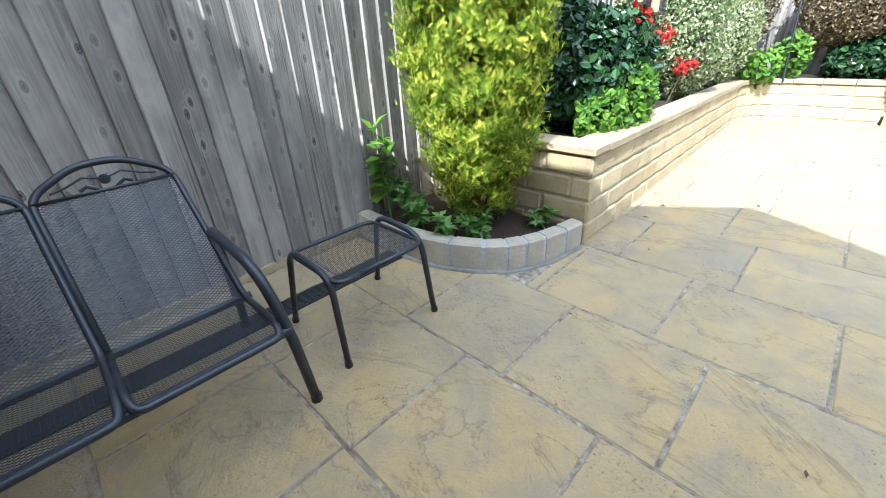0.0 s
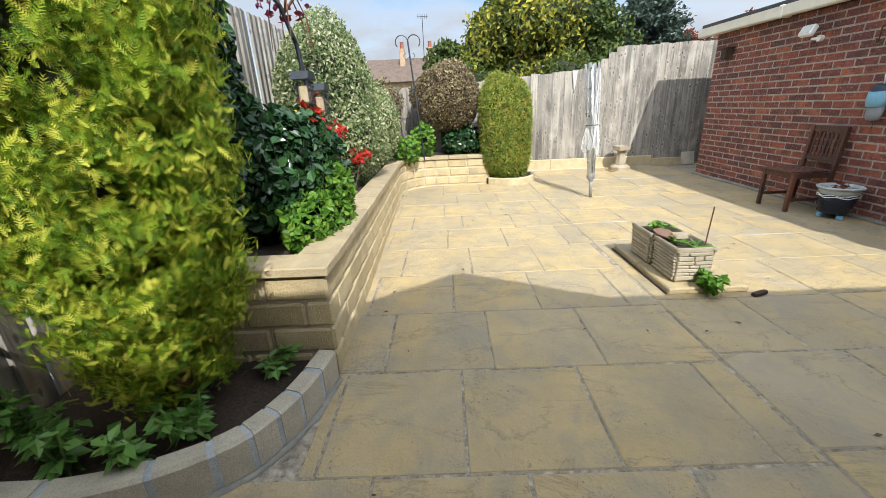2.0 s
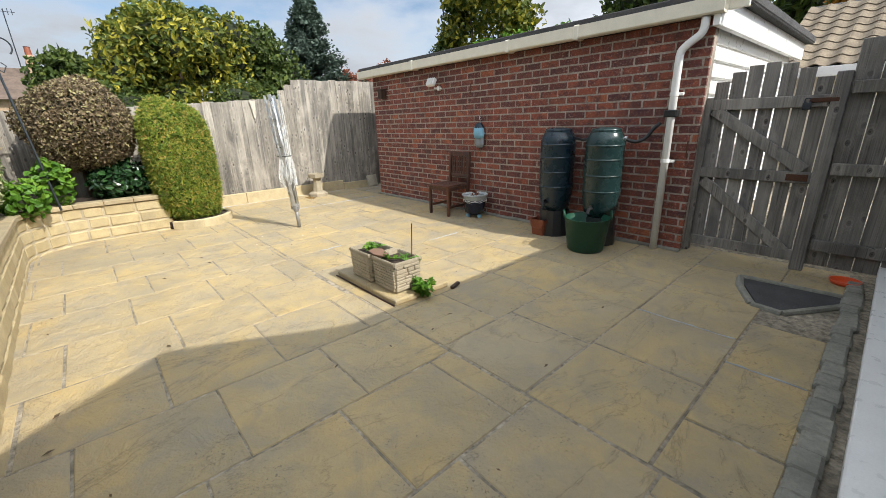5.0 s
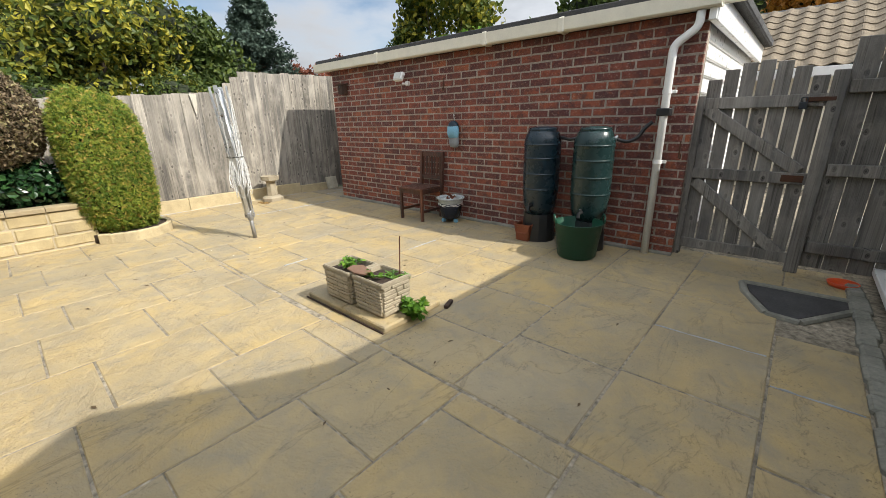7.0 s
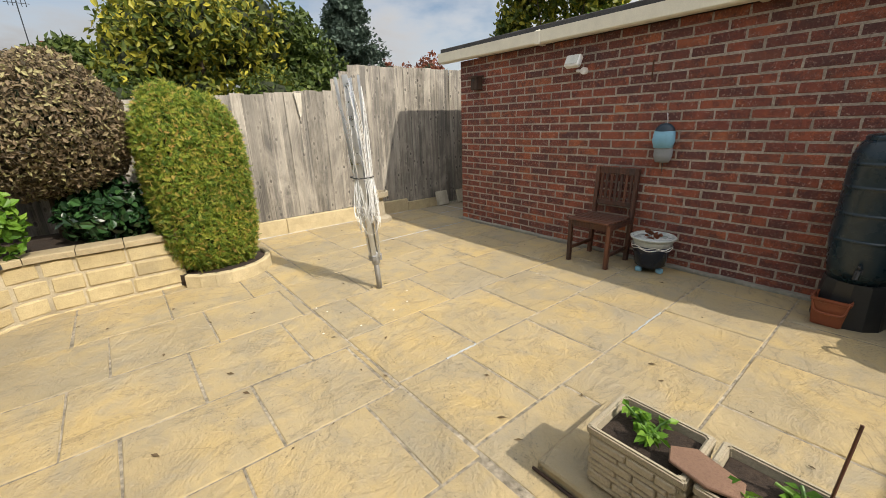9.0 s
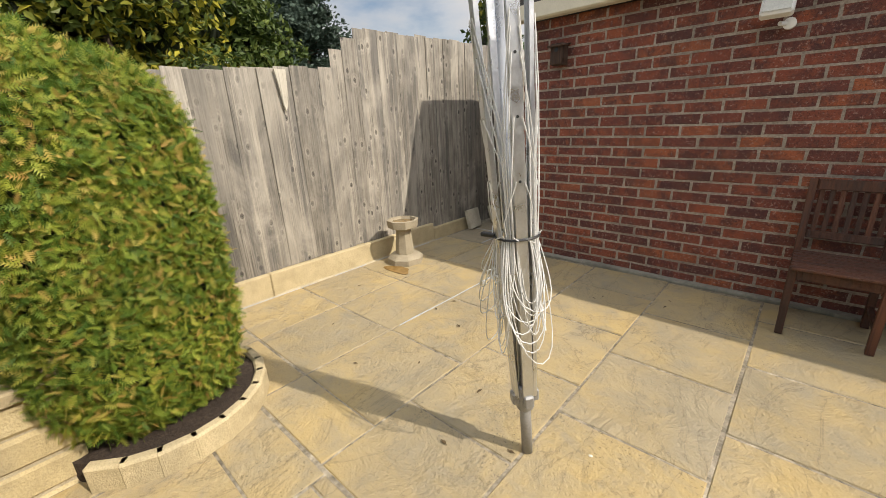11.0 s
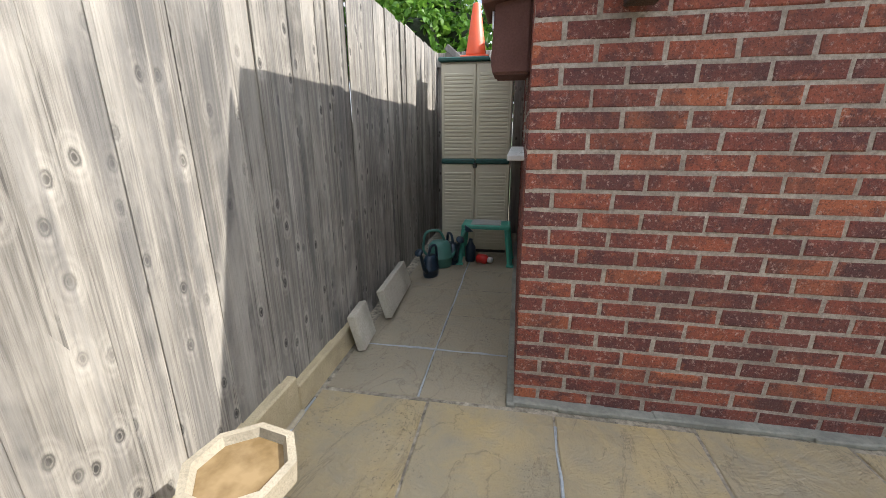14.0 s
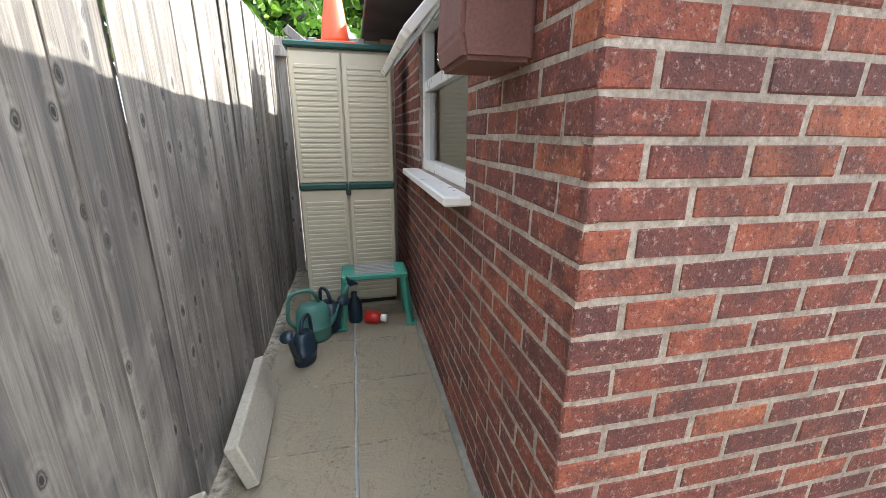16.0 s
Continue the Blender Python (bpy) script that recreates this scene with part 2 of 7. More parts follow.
def rubble_mat(name, a, b, scale=60, rough=0.95, bump=0.6):
    k = Mat(name, rough)
    c = k.ramp(k.noise(scale, 6, 0.7), (0.32, a), (0.68, b))
    k.color(k.mix(k.ramp(k.noise(4, 5), (0.4, 0.0), (0.7, 0.6)), c, tuple(x * 0.55 for x in a)))
    k.bump(k.noise(scale * 1.3, 6, 0.75), bump, 0.012)
    return k.m


BRICK = brick_mat("brick", "obj")
BRICK_FAR = brick_mat("brick_joined", "island")
MORTAR = rubble_mat("mortar", (0.22, 0.18, 0.145), (0.49, 0.43, 0.36), 60)
BUFF_MORTAR = rubble_mat("buff_mortar", (0.40, 0.34, 0.23), (0.52, 0.45, 0.32), 90)
JOINT = rubble_mat("slab_joint", (0.10, 0.085, 0.06), (0.50, 0.435, 0.33), 26)
SLAB = slab_mat()
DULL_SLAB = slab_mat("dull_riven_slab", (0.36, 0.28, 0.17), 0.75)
FENCE = wood_mat("weathered_fence", (0.455, 0.415, 0.35), (0.135, 0.12, 0.10))
FENCE_GREY = wood_mat("grey_fence", (0.47, 0.44, 0.39), (0.215, 0.195, 0.165))
GATE = wood_mat("grey_gate_wood", (0.37, 0.345, 0.31), (0.15, 0.14, 0.125))
TEAK = wood_mat("dark_stained_wood", (0.15, 0.055, 0.028), (0.055, 0.02, 0.012), 2.0, "obj", False, 0.5)
STONE = stone_mat("walling_stone", (0.44, 0.35, 0.19), (0.50, 0.405, 0.225), (0.54, 0.445, 0.265))
CAP = stone_mat("coping_stone", (0.34, 0.275, 0.165), (0.39, 0.315, 0.19), (0.43, 0.345, 0.205))
PLANTER = stone_mat("cast_planter", (0.33, 0.285, 0.20), (0.37, 0.32, 0.23), (0.42, 0.36, 0.26), "island")
KERB = stone_mat("kerb_stone", (0.43, 0.385, 0.29), (0.47, 0.425, 0.32), (0.50, 0.45, 0.345))
GRAVEL_BOARD = stone_mat("concrete_board", (0.46, 0.375, 0.22), (0.50, 0.41, 0.245), (0.53, 0.44, 0.27))
CONCRETE = rubble_mat("concrete", (0.26, 0.25, 0.225), (0.38, 0.365, 0.33), 45)
SOIL = rubble_mat("soil", (0.022, 0.014, 0.009), (0.075, 0.05, 0.034), 70, 1.0, 1.0)
GRASS = rubble_mat("far_grass", (0.05, 0.085, 0.025), (0.10, 0.14, 0.045), 30)
WHITE = plain("white_upvc", (0.80, 0.80, 0.78), 0.35, 0, 0.08)
CREAM = plain("cream_gutter", (0.72, 0.68, 0.56), 0.45, 0, 0.12)
FELT = rubble_mat("roof_felt", (0.045, 0.045, 0.047), (0.09, 0.088, 0.085), 80)
BLACK = plain("black_plastic", (0.018, 0.019, 0.02), 0.45)
DARK_METAL = plain("dark_coated_steel", (0.035, 0.042, 0.05), 0.4, 0.3)
BUTT_GREEN = plain("butt_green", (0.013, 0.034, 0.034), 0.28, 0, 0.2, 6, 0.08)
BUTT_BLUE = plain("butt_blue_green", (0.010, 0.025, 0.036), 0.28, 0, 0.2, 6, 0.08)
TUB = plain("tub_green", (0.007, 0.055, 0.03), 0.42, 0, 0.15)
TERRA = plain("terracotta_plastic", (0.22, 0.062, 0.028), 0.5)
ALU = plain("aluminium", (0.62, 0.63, 0.64), 0.35, 0.9, 0.15)
POST_GREY = plain("grey_tube", (0.33, 0.33, 0.33), 0.5, 0.5)
CORD = plain("clothes_line", (0.70, 0.70, 0.68), 0.6)
BEIGE = plain("beige_plastic", (0.60, 0.555, 0.42), 0.5, 0, 0.07)
CAB_GREEN = plain("cabinet_green", (0.012, 0.075, 0.062), 0.5)
STEP_GREEN = plain("step_green", (0.065, 0.32, 0.235), 0.5)
STEP_GREY = plain("step_pad", (0.34, 0.34, 0.32), 0.7)
CAN_GREEN = plain("can_green", (0.075, 0.21, 0.17), 0.45)
CAN_BLUE = plain("can_dark", (0.012, 0.03, 0.05), 0.4)
ORANGE = plain("cone_orange", (0.80, 0.11, 0.03), 0.5, 0, 0.12)
RED = plain("red_plastic", (0.55, 0.02, 0.015), 0.4)
DISH = plain("red_dish", (0.72, 0.09, 0.02), 0.45)
GLAZE = plain("blue_glaze", (0.012, 0.018, 0.035), 0.18, 0, 0.3)
GLAZE_LIGHT = plain("pale_glaze", (0.42, 0.46, 0.45), 0.25, 0, 0.25)
BAG_BLUE = plain("bag_blue", (0.22, 0.46, 0.62), 0.85)
BAG_GREY = plain("bag_grey", (0.25, 0.27, 0.29), 0.9)
SLATE = stone_mat("rusty_slate", (0.20, 0.115, 0.075), (0.23, 0.135, 0.085), (0.19, 0.12, 0.085))
RUST = plain("rusty_steel", (0.10, 0.045, 0.025), 0.8, 0.3, 0.4)
BARK = rubble_mat("bark", (0.065, 0.045, 0.03), (0.14, 0.10, 0.07), 40)
BARK_RED = rubble_mat("red_bark", (0.10, 0.045, 0.025), (0.17, 0.085, 0.05), 40)
NEST = rubble_mat("nest_box_brown", (0.13, 0.06, 0.05), (0.19, 0.095, 0.08), 120, 0.9, 0.3)
OLD_WOOD = wood_mat("old_dark_wood", (0.10, 0.055, 0.035), (0.035, 0.02, 0.014), 1.0, "obj", False)
ROOF_TILE = rubble_mat("roof_tile", (0.16, 0.125, 0.085), (0.26, 0.215, 0.15), 30)
HOUSE_BRICK = rubble_mat("house_brick", (0.32, 0.22, 0.14), (0.42, 0.30, 0.20), 25)
HOUSE_ROOF = rubble_mat("house_roof", (0.10, 0.07, 0.053), (0.155, 0.115, 0.088), 12)
ALGAE = rubble_mat("algae_concrete", (0.20, 0.20, 0.17), (0.31, 0.30, 0.25), 35)
GLASS = Mat("window_glass", 0.03)
GLASS.color((0.9, 0.95, 0.93))
GLASS.b.inputs["Transmission Weight"].default_value = 1.0
GLASS.b.inputs["IOR"].default_value = 1.45
GLASS = GLASS.m
WATER = Mat("stale_water", 0.08)
WATER.color(WATER.ramp(WATER.noise(14, 4), (0.35, (0.16, 0.105, 0.045)), (0.65, (0.26, 0.18, 0.09))))
WATER = WATER.m
DAMP = Mat("damp_patch", 0.25)
DAMP.color(DAMP.ramp(DAMP.noise(20, 4), (0.35, (0.20, 0.115, 0.035)), (0.65, (0.30, 0.19, 0.07))))
DAMP = DAMP.m

L_THUJA = leaf_mat("thuja_leaf", ((0.0, (0.06, 0.12, 0.010)), (0.35, (0.18, 0.30, 0.018)), (0.66, (0.36, 0.45, 0.03)), (1.0, (0.72, 0.68, 0.10))), 0.6, 0.4)
L_YEW = leaf_mat("yew_leaf", ((0.0, (0.06, 0.125, 0.02)), (0.4, (0.18, 0.255, 0.036)), (0.78, (0.37, 0.41, 0.062)), (1.0, (0.55, 0.35, 0.11))), 0.5, 0.35)
L_VARI = leaf_mat("variegated_leaf", ((0.0, (0.08, 0.13, 0.04)), (0.45, (0.20, 0.26, 0.10)), (0.75, (0.42, 0.44, 0.24)), (1.0, (0.58, 0.57, 0.40))), 0.5, 0.25)
L_PINK = leaf_mat("bronze_leaf", ((0.0, (0.055, 0.045, 0.025)), (0.35, (0.15, 0.11, 0.065)), (0.7, (0.32, 0.24, 0.15)), (1.0, (0.46, 0.43, 0.20))), 0.5, 0.25)
L_DARK = leaf_mat("glossy_leaf", ((0.0, (0.012, 0.035, 0.014)), (0.6, (0.028, 0.075, 0.026)), (1.0, (0.05, 0.12, 0.035))), 0.22, 0.12)
L_FRESH = leaf_mat("fresh_leaf", ((0.0, (0.06, 0.15, 0.018)), (0.6, (0.13, 0.27, 0.03)), (1.0, (0.22, 0.37, 0.05))), 0.4, 0.35)
L_LILY = leaf_mat("lily_leaf", ((0.0, (0.09, 0.21, 0.035)), (0.6, (0.17, 0.33, 0.07)), (1.0, (0.25, 0.42, 0.10))), 0.35, 0.3)
L_RED = leaf_mat("red_leaf", ((0.0, (0.35, 0.02, 0.015)), (1.0, (0.62, 0.05, 0.03))), 0.4, 0.3)
L_AMBER = leaf_mat("amber_leaf", ((0.0, (0.42, 0.22, 0.03)), (1.0, (0.52, 0.42, 0.06))), 0.4, 0.3)
L_TREE = leaf_mat("tree_leaf", ((0.0, (0.035, 0.06, 0.016)), (0.6, (0.07, 0.105, 0.022)), (1.0, (0.12, 0.15, 0.03))), 0.5, 0.2)
L_GOLD = leaf_mat("golden_leaf", ((0.0, (0.05, 0.08, 0.018)), (0.5, (0.13, 0.155, 0.025)), (0.75, (0.30, 0.28, 0.035)), (1.0, (0.46, 0.40, 0.05))), 0.45, 0.25)
L_BLUE = leaf_mat("blue_needle", ((0.0, (0.05, 0.08, 0.06)), (1.0, (0.14, 0.19, 0.15))), 0.6, 0.1)
L_BEECH = leaf_mat("copper_leaf", ((0.0, (0.13, 0.04, 0.022)), (1.0, (0.26, 0.09, 0.05))), 0.5, 0.2)
L_AUTUMN = leaf_mat("autumn_leaf", ((0.0, (0.25, 0.10, 0.015)), (1.0, (0.45, 0.20, 0.03))), 0.5, 0.25)

# ---- shapes ----
ID = Matrix.Identity(4)


def mesh_of(name, bm, material, smooth=False):
    bmesh.ops.recalc_face_normals(bm, faces=bm.faces[:])
    me = bpy.data.meshes.new(name)
    bm.to_mesh(me)
    bm.free()
    me.materials.append(material)
    if smooth:
        me.polygons.foreach_set("use_smooth", [True] * len(me.polygons))
    return me


def part(name, bm, material, parent=None, label="", smooth=False):
    ob = new(name, mesh_of(name, bm, material, smooth))
    if parent is not None:
        ob.parent = parent
        ob.matrix_parent_inverse = parent.matrix_basis.inverted()
    return tagged(ob, label)


def thing(name, x, y, z, label, category, group="", kind=""):
    ob = new(name)
    ob.matrix_basis = Matrix.Translation((x, y, z))
    return tagged(ob, label, category, group, kind)


def setting(name, bm, material, label="", smooth=False):
    return tagged(part(name, bm, material, None, "", smooth), label, name.split("_")[0], "", "structure")


def box(bm, c, s, b=0.003, m=ID):
    """A box with chamfered edges: centre c, size s, chamfer b."""
    h = [v / 2 for v in s]
    b = min(b, *(v * 0.45 for v in h))
    vs = {}
    for i in (-1, 1):
        for j in (-1, 1):
            for k in (-1, 1):
                for a in range(3):
                    p = [i * h[0], j * h[1], k * h[2]]
                    for q in range(3):
                        if q != a:
                            p[q] -= math.copysign(b, p[q])
                    vs[i, j, k, a] = bm.verts.new(m @ Vector((c[0] + p[0], c[1] + p[1], c[2] + p[2])))
    sg = (-1, 1)

    def key(a, sa, u, su, v, sv):
        t = [0, 0, 0]
        t[a], t[u], t[v] = sa, su, sv
        return tuple(t)
    for a in range(3):
        u, v = (a + 1) % 3, (a + 2) % 3
        for sa in sg:
            bm.faces.new([vs[(*key(a, sa, u, p, v, q), a)] for p, q in ((-1, -1), (1, -1), (1, 1), (-1, 1))])
        for su in sg:
            for sv in sg:
                bm.faces.new([vs[(*key(a, -1, u, su, v, sv), u)], vs[(*key(a, 1, u, su, v, sv), u)], vs[(*key(a, 1, u, su, v, sv), v)], vs[(*key(a, -1, u, su, v, sv), v)]])
    for i in sg:
        for j in sg:
            for k in sg:
                bm.faces.new([vs[i, j, k, a] for a in range(3)])
    return bm


def tube(bm, pts, r, seg=8, m=ID, flat=1.0):
    """A round bar along pts; r is one radius or one for each point."""
    pts = [m @ Vector(p) for p in pts]
    rs = r if isinstance(r, (list, tuple)) else [r] * len(pts)
    rings = []
    side = None
    for i, p in enumerate(pts):
        d = (pts[min(i + 1, len(pts) - 1)] - pts[max(i - 1, 0)]).normalized()
        if side is None:
            side = d.orthogonal().normalized()
        side = (side - d * side.dot(d)).normalized()
        up = d.cross(side)
        rings.append([bm.verts.new(p + side * (rs[i] * math.cos(a)) + up * (rs[i] * flat * math.sin(a))) for a in (2 * math.pi * k / seg for k in range(seg))])
    for a, b in zip(rings, rings[1:]):
        for k in range(seg):
            bm.faces.new([a[k], a[(k + 1) % seg], b[(k + 1) % seg], b[k]])
    bm.faces.new(rings[0][::-1])
    bm.faces.new(rings[-1])
    return bm


def arc(points, n=6, r=0.06):
    """The polyline through points with its inner corners rounded."""
    pts = [Vector(p) for p in points]
    out = [pts[0]]
    for a, b, c in zip(pts, pts[1:], pts[2:]):
        k = min(r, (a - b).length * 0.45, (c - b).length * 0.45)
        p, q = b + (a - b).normalized() * k, b + (c - b).normalized() * k
        for i in range(n + 1):
            t = i / n
            out.append(p * (1 - t) ** 2 + b * (2 * t * (1 - t)) + q * t * t)
    out.append(pts[-1])
    return out


def lathe(bm, profile, seg=24, m=ID, caps=True):
    rings = [[bm.verts.new(m @ Vector((r * math.cos(2 * math.pi * k / seg), r * math.sin(2 * math.pi * k / seg), z))) for k in range(seg)] for r, z in profile]
    for a, b in zip(rings, rings[1:]):
        for k in range(seg):
            bm.faces.new([a[k], a[(k + 1) % seg], b[(k + 1) % seg], b[k]])
    if caps:
        bm.faces.new(rings[0][::-1])
        bm.faces.new(rings[-1])
    return bm


def prism(bm, outline, lo, hi, m=ID):
    """A flat outline (x, y) raised from lo to hi."""
    a = [bm.verts.new(m @ Vector((x, y, lo))) for x, y in outline]
    b = [bm.verts.new(m @ Vector((x, y, hi))) for x, y in outline]
    n = len(outline)
    for i in range(n):
        bm.faces.new([a[i], a[(i + 1) % n], b[(i + 1) % n], b[i]])
    bm.faces.new(a[::-1])
    bm.faces.new(b)
    return bm


def B():
    return bmesh.new()


# ---- foliage ----
def leaf_cloud(name, pts, nrm, size, material, parent, shape="leaf", tilt=0.7, seed=1, label="", droop=0.0):
    """Many small leaves at pts, facing roughly along nrm, joined in one crown."""
    rg = np.random.default_rng(seed)
    n = len(pts)
    d = nrm + rg.normal(0, tilt, (n, 3))
    d /= np.linalg.norm(d, axis=1)[:, None] + 1e-9
    t = rg.normal(0, 1, (n, 3))
    t[:, 2] -= droop
    t -= d * np.sum(t * d, axis=1)[:, None]
    t /= np.linalg.norm(t, axis=1)[:, None] + 1e-9
    s = np.cross(d, t)
    L = size * rg.uniform(0.65, 1.3, n)[:, None]
    if shape == "leaf":
        tpl = [(0, 0, 0), (0.5, 0.28, 0.10), (1, 0, -0.06), (0.5, -0.28, 0.10)]
        faces = [(0, 1, 2, 3)]
    elif shape == "broad":
        tpl = [(0, 0, 0), (0.35, 0.33, 0.08), (0.75, 0.25, 0.05), (1, 0, -0.1), (0.75, -0.25, 0.05), (0.35, -0.33, 0.08)]
        faces = [(0, 1, 2, 3), (0, 3, 4, 5)]
    elif shape == "needle":
        tpl = [(0, 0.05, 0), (1, 0, 0.06), (0, -0.05, 0), (0.05, 0, 0), (0.75, 0.5, 0.1), (0.13, 0, 0), (0.05, 0, 0), (0.75, -0.5, 0.1), (0.13, 0, 0)]
        faces = [(0, 1, 2), (3, 4, 5), (6, 7, 8)]
    elif shape in ("spray", "feather"):
        tpl, faces = [], []
        for a, l, b0 in ((0, 1.0, 0.0), (0.55, 0.62, 0.2), (-0.55, 0.62, 0.2), (0.5, 0.5, 0.45), (-0.5, 0.5, 0.45)):
            ca, sa, w = math.cos(a), math.sin(a), 0.10 if shape == "spray" else 0.05
            k = len(tpl)
            for u, v, z in ((0, 0, 0), (l * 0.55, w, 0.04), (l, 0, -0.03), (l * 0.55, -w, 0.04)):
                tpl.append((b0 + u * ca - v * sa, u * sa + v * ca, z))
            faces.append((k, k + 1, k + 2, k + 3))
    elif shape == "frond":
        # a stem with a pair of thin needles at each node, all joined, so that one frond takes one tone
        tpl, faces = [], []
        for i in range(6):
            x0, w, k = i / 6, (0.20, 0.27, 0.30, 0.28, 0.22, 0.13)[i], len(tpl)
            z = 0.10 * x0 * x0
            tpl += [(x0, 0, z), (x0 + 0.13, 0, z), (x0 + 0.26, w, z + 0.05), (x0 + 0.26, -w, z + 0.05)]
            faces += [(k, k + 2, k + 1), (k, k + 1, k + 3)]
            if i:
                tpl.append((x0 - 0.02, 0.018, z))
                faces.append((k - (3 if i == 1 else 4), k, k + 4))
    tpl = np.array(tpl, float)
    k = len(tpl)
    v = pts[:, None, :] + L[:, None] * (tpl[None, :, 0, None] * t[:, None, :] + tpl[None, :, 1, None] * s[:, None, :] + tpl[None, :, 2, None] * d[:, None, :])
    # the pieces of one spray share a middle point so that they take one tone
    f = []
    for base in range(0, n * k, k):
        f.extend(tuple(base + i for i in q) for q in faces)
    me = bpy.data.meshes.new(name)
    me.from_pydata(v.reshape(-1, 3), [], f)
    me.materials.append(material)
    ob = new(name, me)
    if parent is not None:
        ob.parent = parent
        ob.matrix_parent_inverse = parent.matrix_basis.inverted()
    tagged(ob, label)
    return ob


def blob_points(n, c, r, seed, lumps=14, amp=0.16, depth=0.28, power=2.0, lower=-1.0, tip=0.0):
    """Points in the outer shell of a lumpy rounded mass; power over 2 squares it off, tip narrows the top."""
    rg = np.random.default_rng(seed)
    d = rg.normal(0, 1, (int(n * 1.6), 3))
    d /= np.linalg.norm(d, axis=1)[:, None]
    d = d[d[:, 2] > lower][:n]
    b = rg.normal(0, 1, (lumps, 3))
    b /= np.linalg.norm(b, axis=1)[:, None]
    k = np.sum(np.exp(-(1 - d @ b.T) * 14), axis=1)
    q = 1 / np.sum(np.abs(d) ** power, axis=1) ** (1 / power)
    rad = q * (1 - amp * 0.5 + amp * np.clip(k, 0, 1.3)) * (1 - depth * rg.uniform(0, 1, len(d)) ** 1.7)
    p = d * rad[:, None] * np.array(r)
    if tip:
        f = 1 - tip * np.clip((p[:, 2] / r[2] + 1) / 2, 0, 1)
        p[:, 0] *= f
        p[:, 1] *= f
    nn = d / np.array(r)
    nn /= np.linalg.norm(nn, axis=1)[:, None]
    return p + np.array(c), nn


def core(bm, c, r, power=2.0, k=0.72, tip=0.0, seg=14):
    """An added solid mass behind the leaves that closes the gaps between them."""
    rows = []
    for i in range(9):
        a = -math.pi / 2 + math.pi * i / 8
        row = []
        for j in range(seg):
            o = 2 * math.pi * j / seg
            d = np.array((math.cos(a) * math.cos(o), math.cos(a) * math.sin(o), math.sin(a)))
            q = k / np.sum(np.abs(d) ** power) ** (1 / power) * (0.9 + 0.2 * noise.noise(Vector(d * 2.5 + np.array(c))))
            p = d * q * np.array(r)
            f = 1 - tip * max(0, min(1, (p[2] / r[2] + 1) / 2))
            row.append(bm.verts.new((c[0] + p[0] * f, c[1] + p[1] * f, c[2] + p[2])))
        rows.append(row)
    for a, b in zip(rows, rows[1:]):
        for j in range(seg):
            bm.faces.new([a[j], a[(j + 1) % seg], b[(j + 1) % seg], b[j]])
    return bm


def branches(bm, x, y, z, tips, r0, seed=3):
    rg = random.Random(seed)
    for tx, ty, tz in tips:
        p0, p3 = Vector((x + rg.uniform(-0.5, 0.5) * r0, y + rg.uniform(-0.5, 0.5) * r0, z)), Vector((tx, ty, tz))
        mid = p0.lerp(p3, 0.45) + Vector((rg.uniform(-0.1, 0.1), rg.uniform(-0.1, 0.1), 0.1)) * (p3 - p0).length
        pts = [p0 * (1 - t) ** 2 + mid * (2 * t * (1 - t)) + p3 * t * t for t in (0, 0.2, 0.4, 0.6, 0.8, 1)]
        tube(bm, pts, [r0 * (1 - 0.8 * i / 5) for i in range(6)], 7)
    return bm


# near-black fill colour: the shade deep between leaves is painted in
CROWN_SHADE = rubble_mat("crown_shade", (0.012, 0.018, 0.006), (0.03, 0.04, 0.014), 30)


def bush(name, base, blobs, n, size, leaf, label, category="shrub", shape="leaf", power=2.0, trunk=0.03, bark=BARK, seed=1, amp=0.16, depth=0.28, tilt=0.7, tip=0.0, lower=-1.0, inner=0.72, droop=0.0):
    """A shrub or small tree: stems from base, crown of leaves round the blobs (centre, radii)."""
    ob = thing(name, *base, label, category)
    part("stem", branches(B(), *base, [(c[0], c[1], c[2] + 0.2 * r[2]) for c, r in (blobs * 2 if len(blobs) < 5 else blobs[::max(1, len(blobs) // 6)])], trunk, seed), bark, ob, "", True)
    # added solid fill, coloured as the shade inside the crown
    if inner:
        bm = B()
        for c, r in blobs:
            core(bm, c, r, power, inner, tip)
        part("inner_growth", bm, CROWN_SHADE, ob, "", True)
    vol = [r[0] * r[1] + r[1] * r[2] + r[0] * r[2] for c, r in blobs]
    P, N = [], []
    for i, (c, r) in enumerate(blobs):
        p, q = blob_points(int(n * vol[i] / sum(vol)), c, r, seed * 31 + i, amp=amp, depth=depth, power=power, tip=tip, lower=lower)
        P.append(p)
        N.append(q)
    leaf_cloud("crown", np.concatenate(P), np.concatenate(N), size, leaf, ob, shape, tilt, seed, "", droop)
    return ob

# ---- ground and setting ----
FENCE_X, FENCE_Y, GAR_X, GAR_Y = 8.13, 2.38, 7.16, -3.25
bm = B()
for a, b, c, d, z in ((-80, -80, 120, 80, -0.06),):
    bm.faces.new([bm.verts.new(p) for p in ((a, b, z), (c, b, z), (c, d, z), (a, d, z))])
setting("ground", bm, GRASS, "rough green ground running on past the gardens")

floor = thing("patio", 4.0, -1.0, 0, "buff riven concrete paving slabs with pale mortar joints", "paving", "", "structure")
bm = B()
prism(bm, [(-3.0, -8.5), (8.2, -8.5), (8.2, 2.4), (-3.0, 2.4)], -0.055, -0.004)
part("joint_bed", bm, JOINT, floor, "grey mortar bed between slabs")

# ---- garage ----
garage = thing("garage", 4.6, -4.9, 0, "red brick flat-roofed garage with cream gutter", "garage", "", "structure")
GX0 = 2.16
HT = 1.94
bm = B()
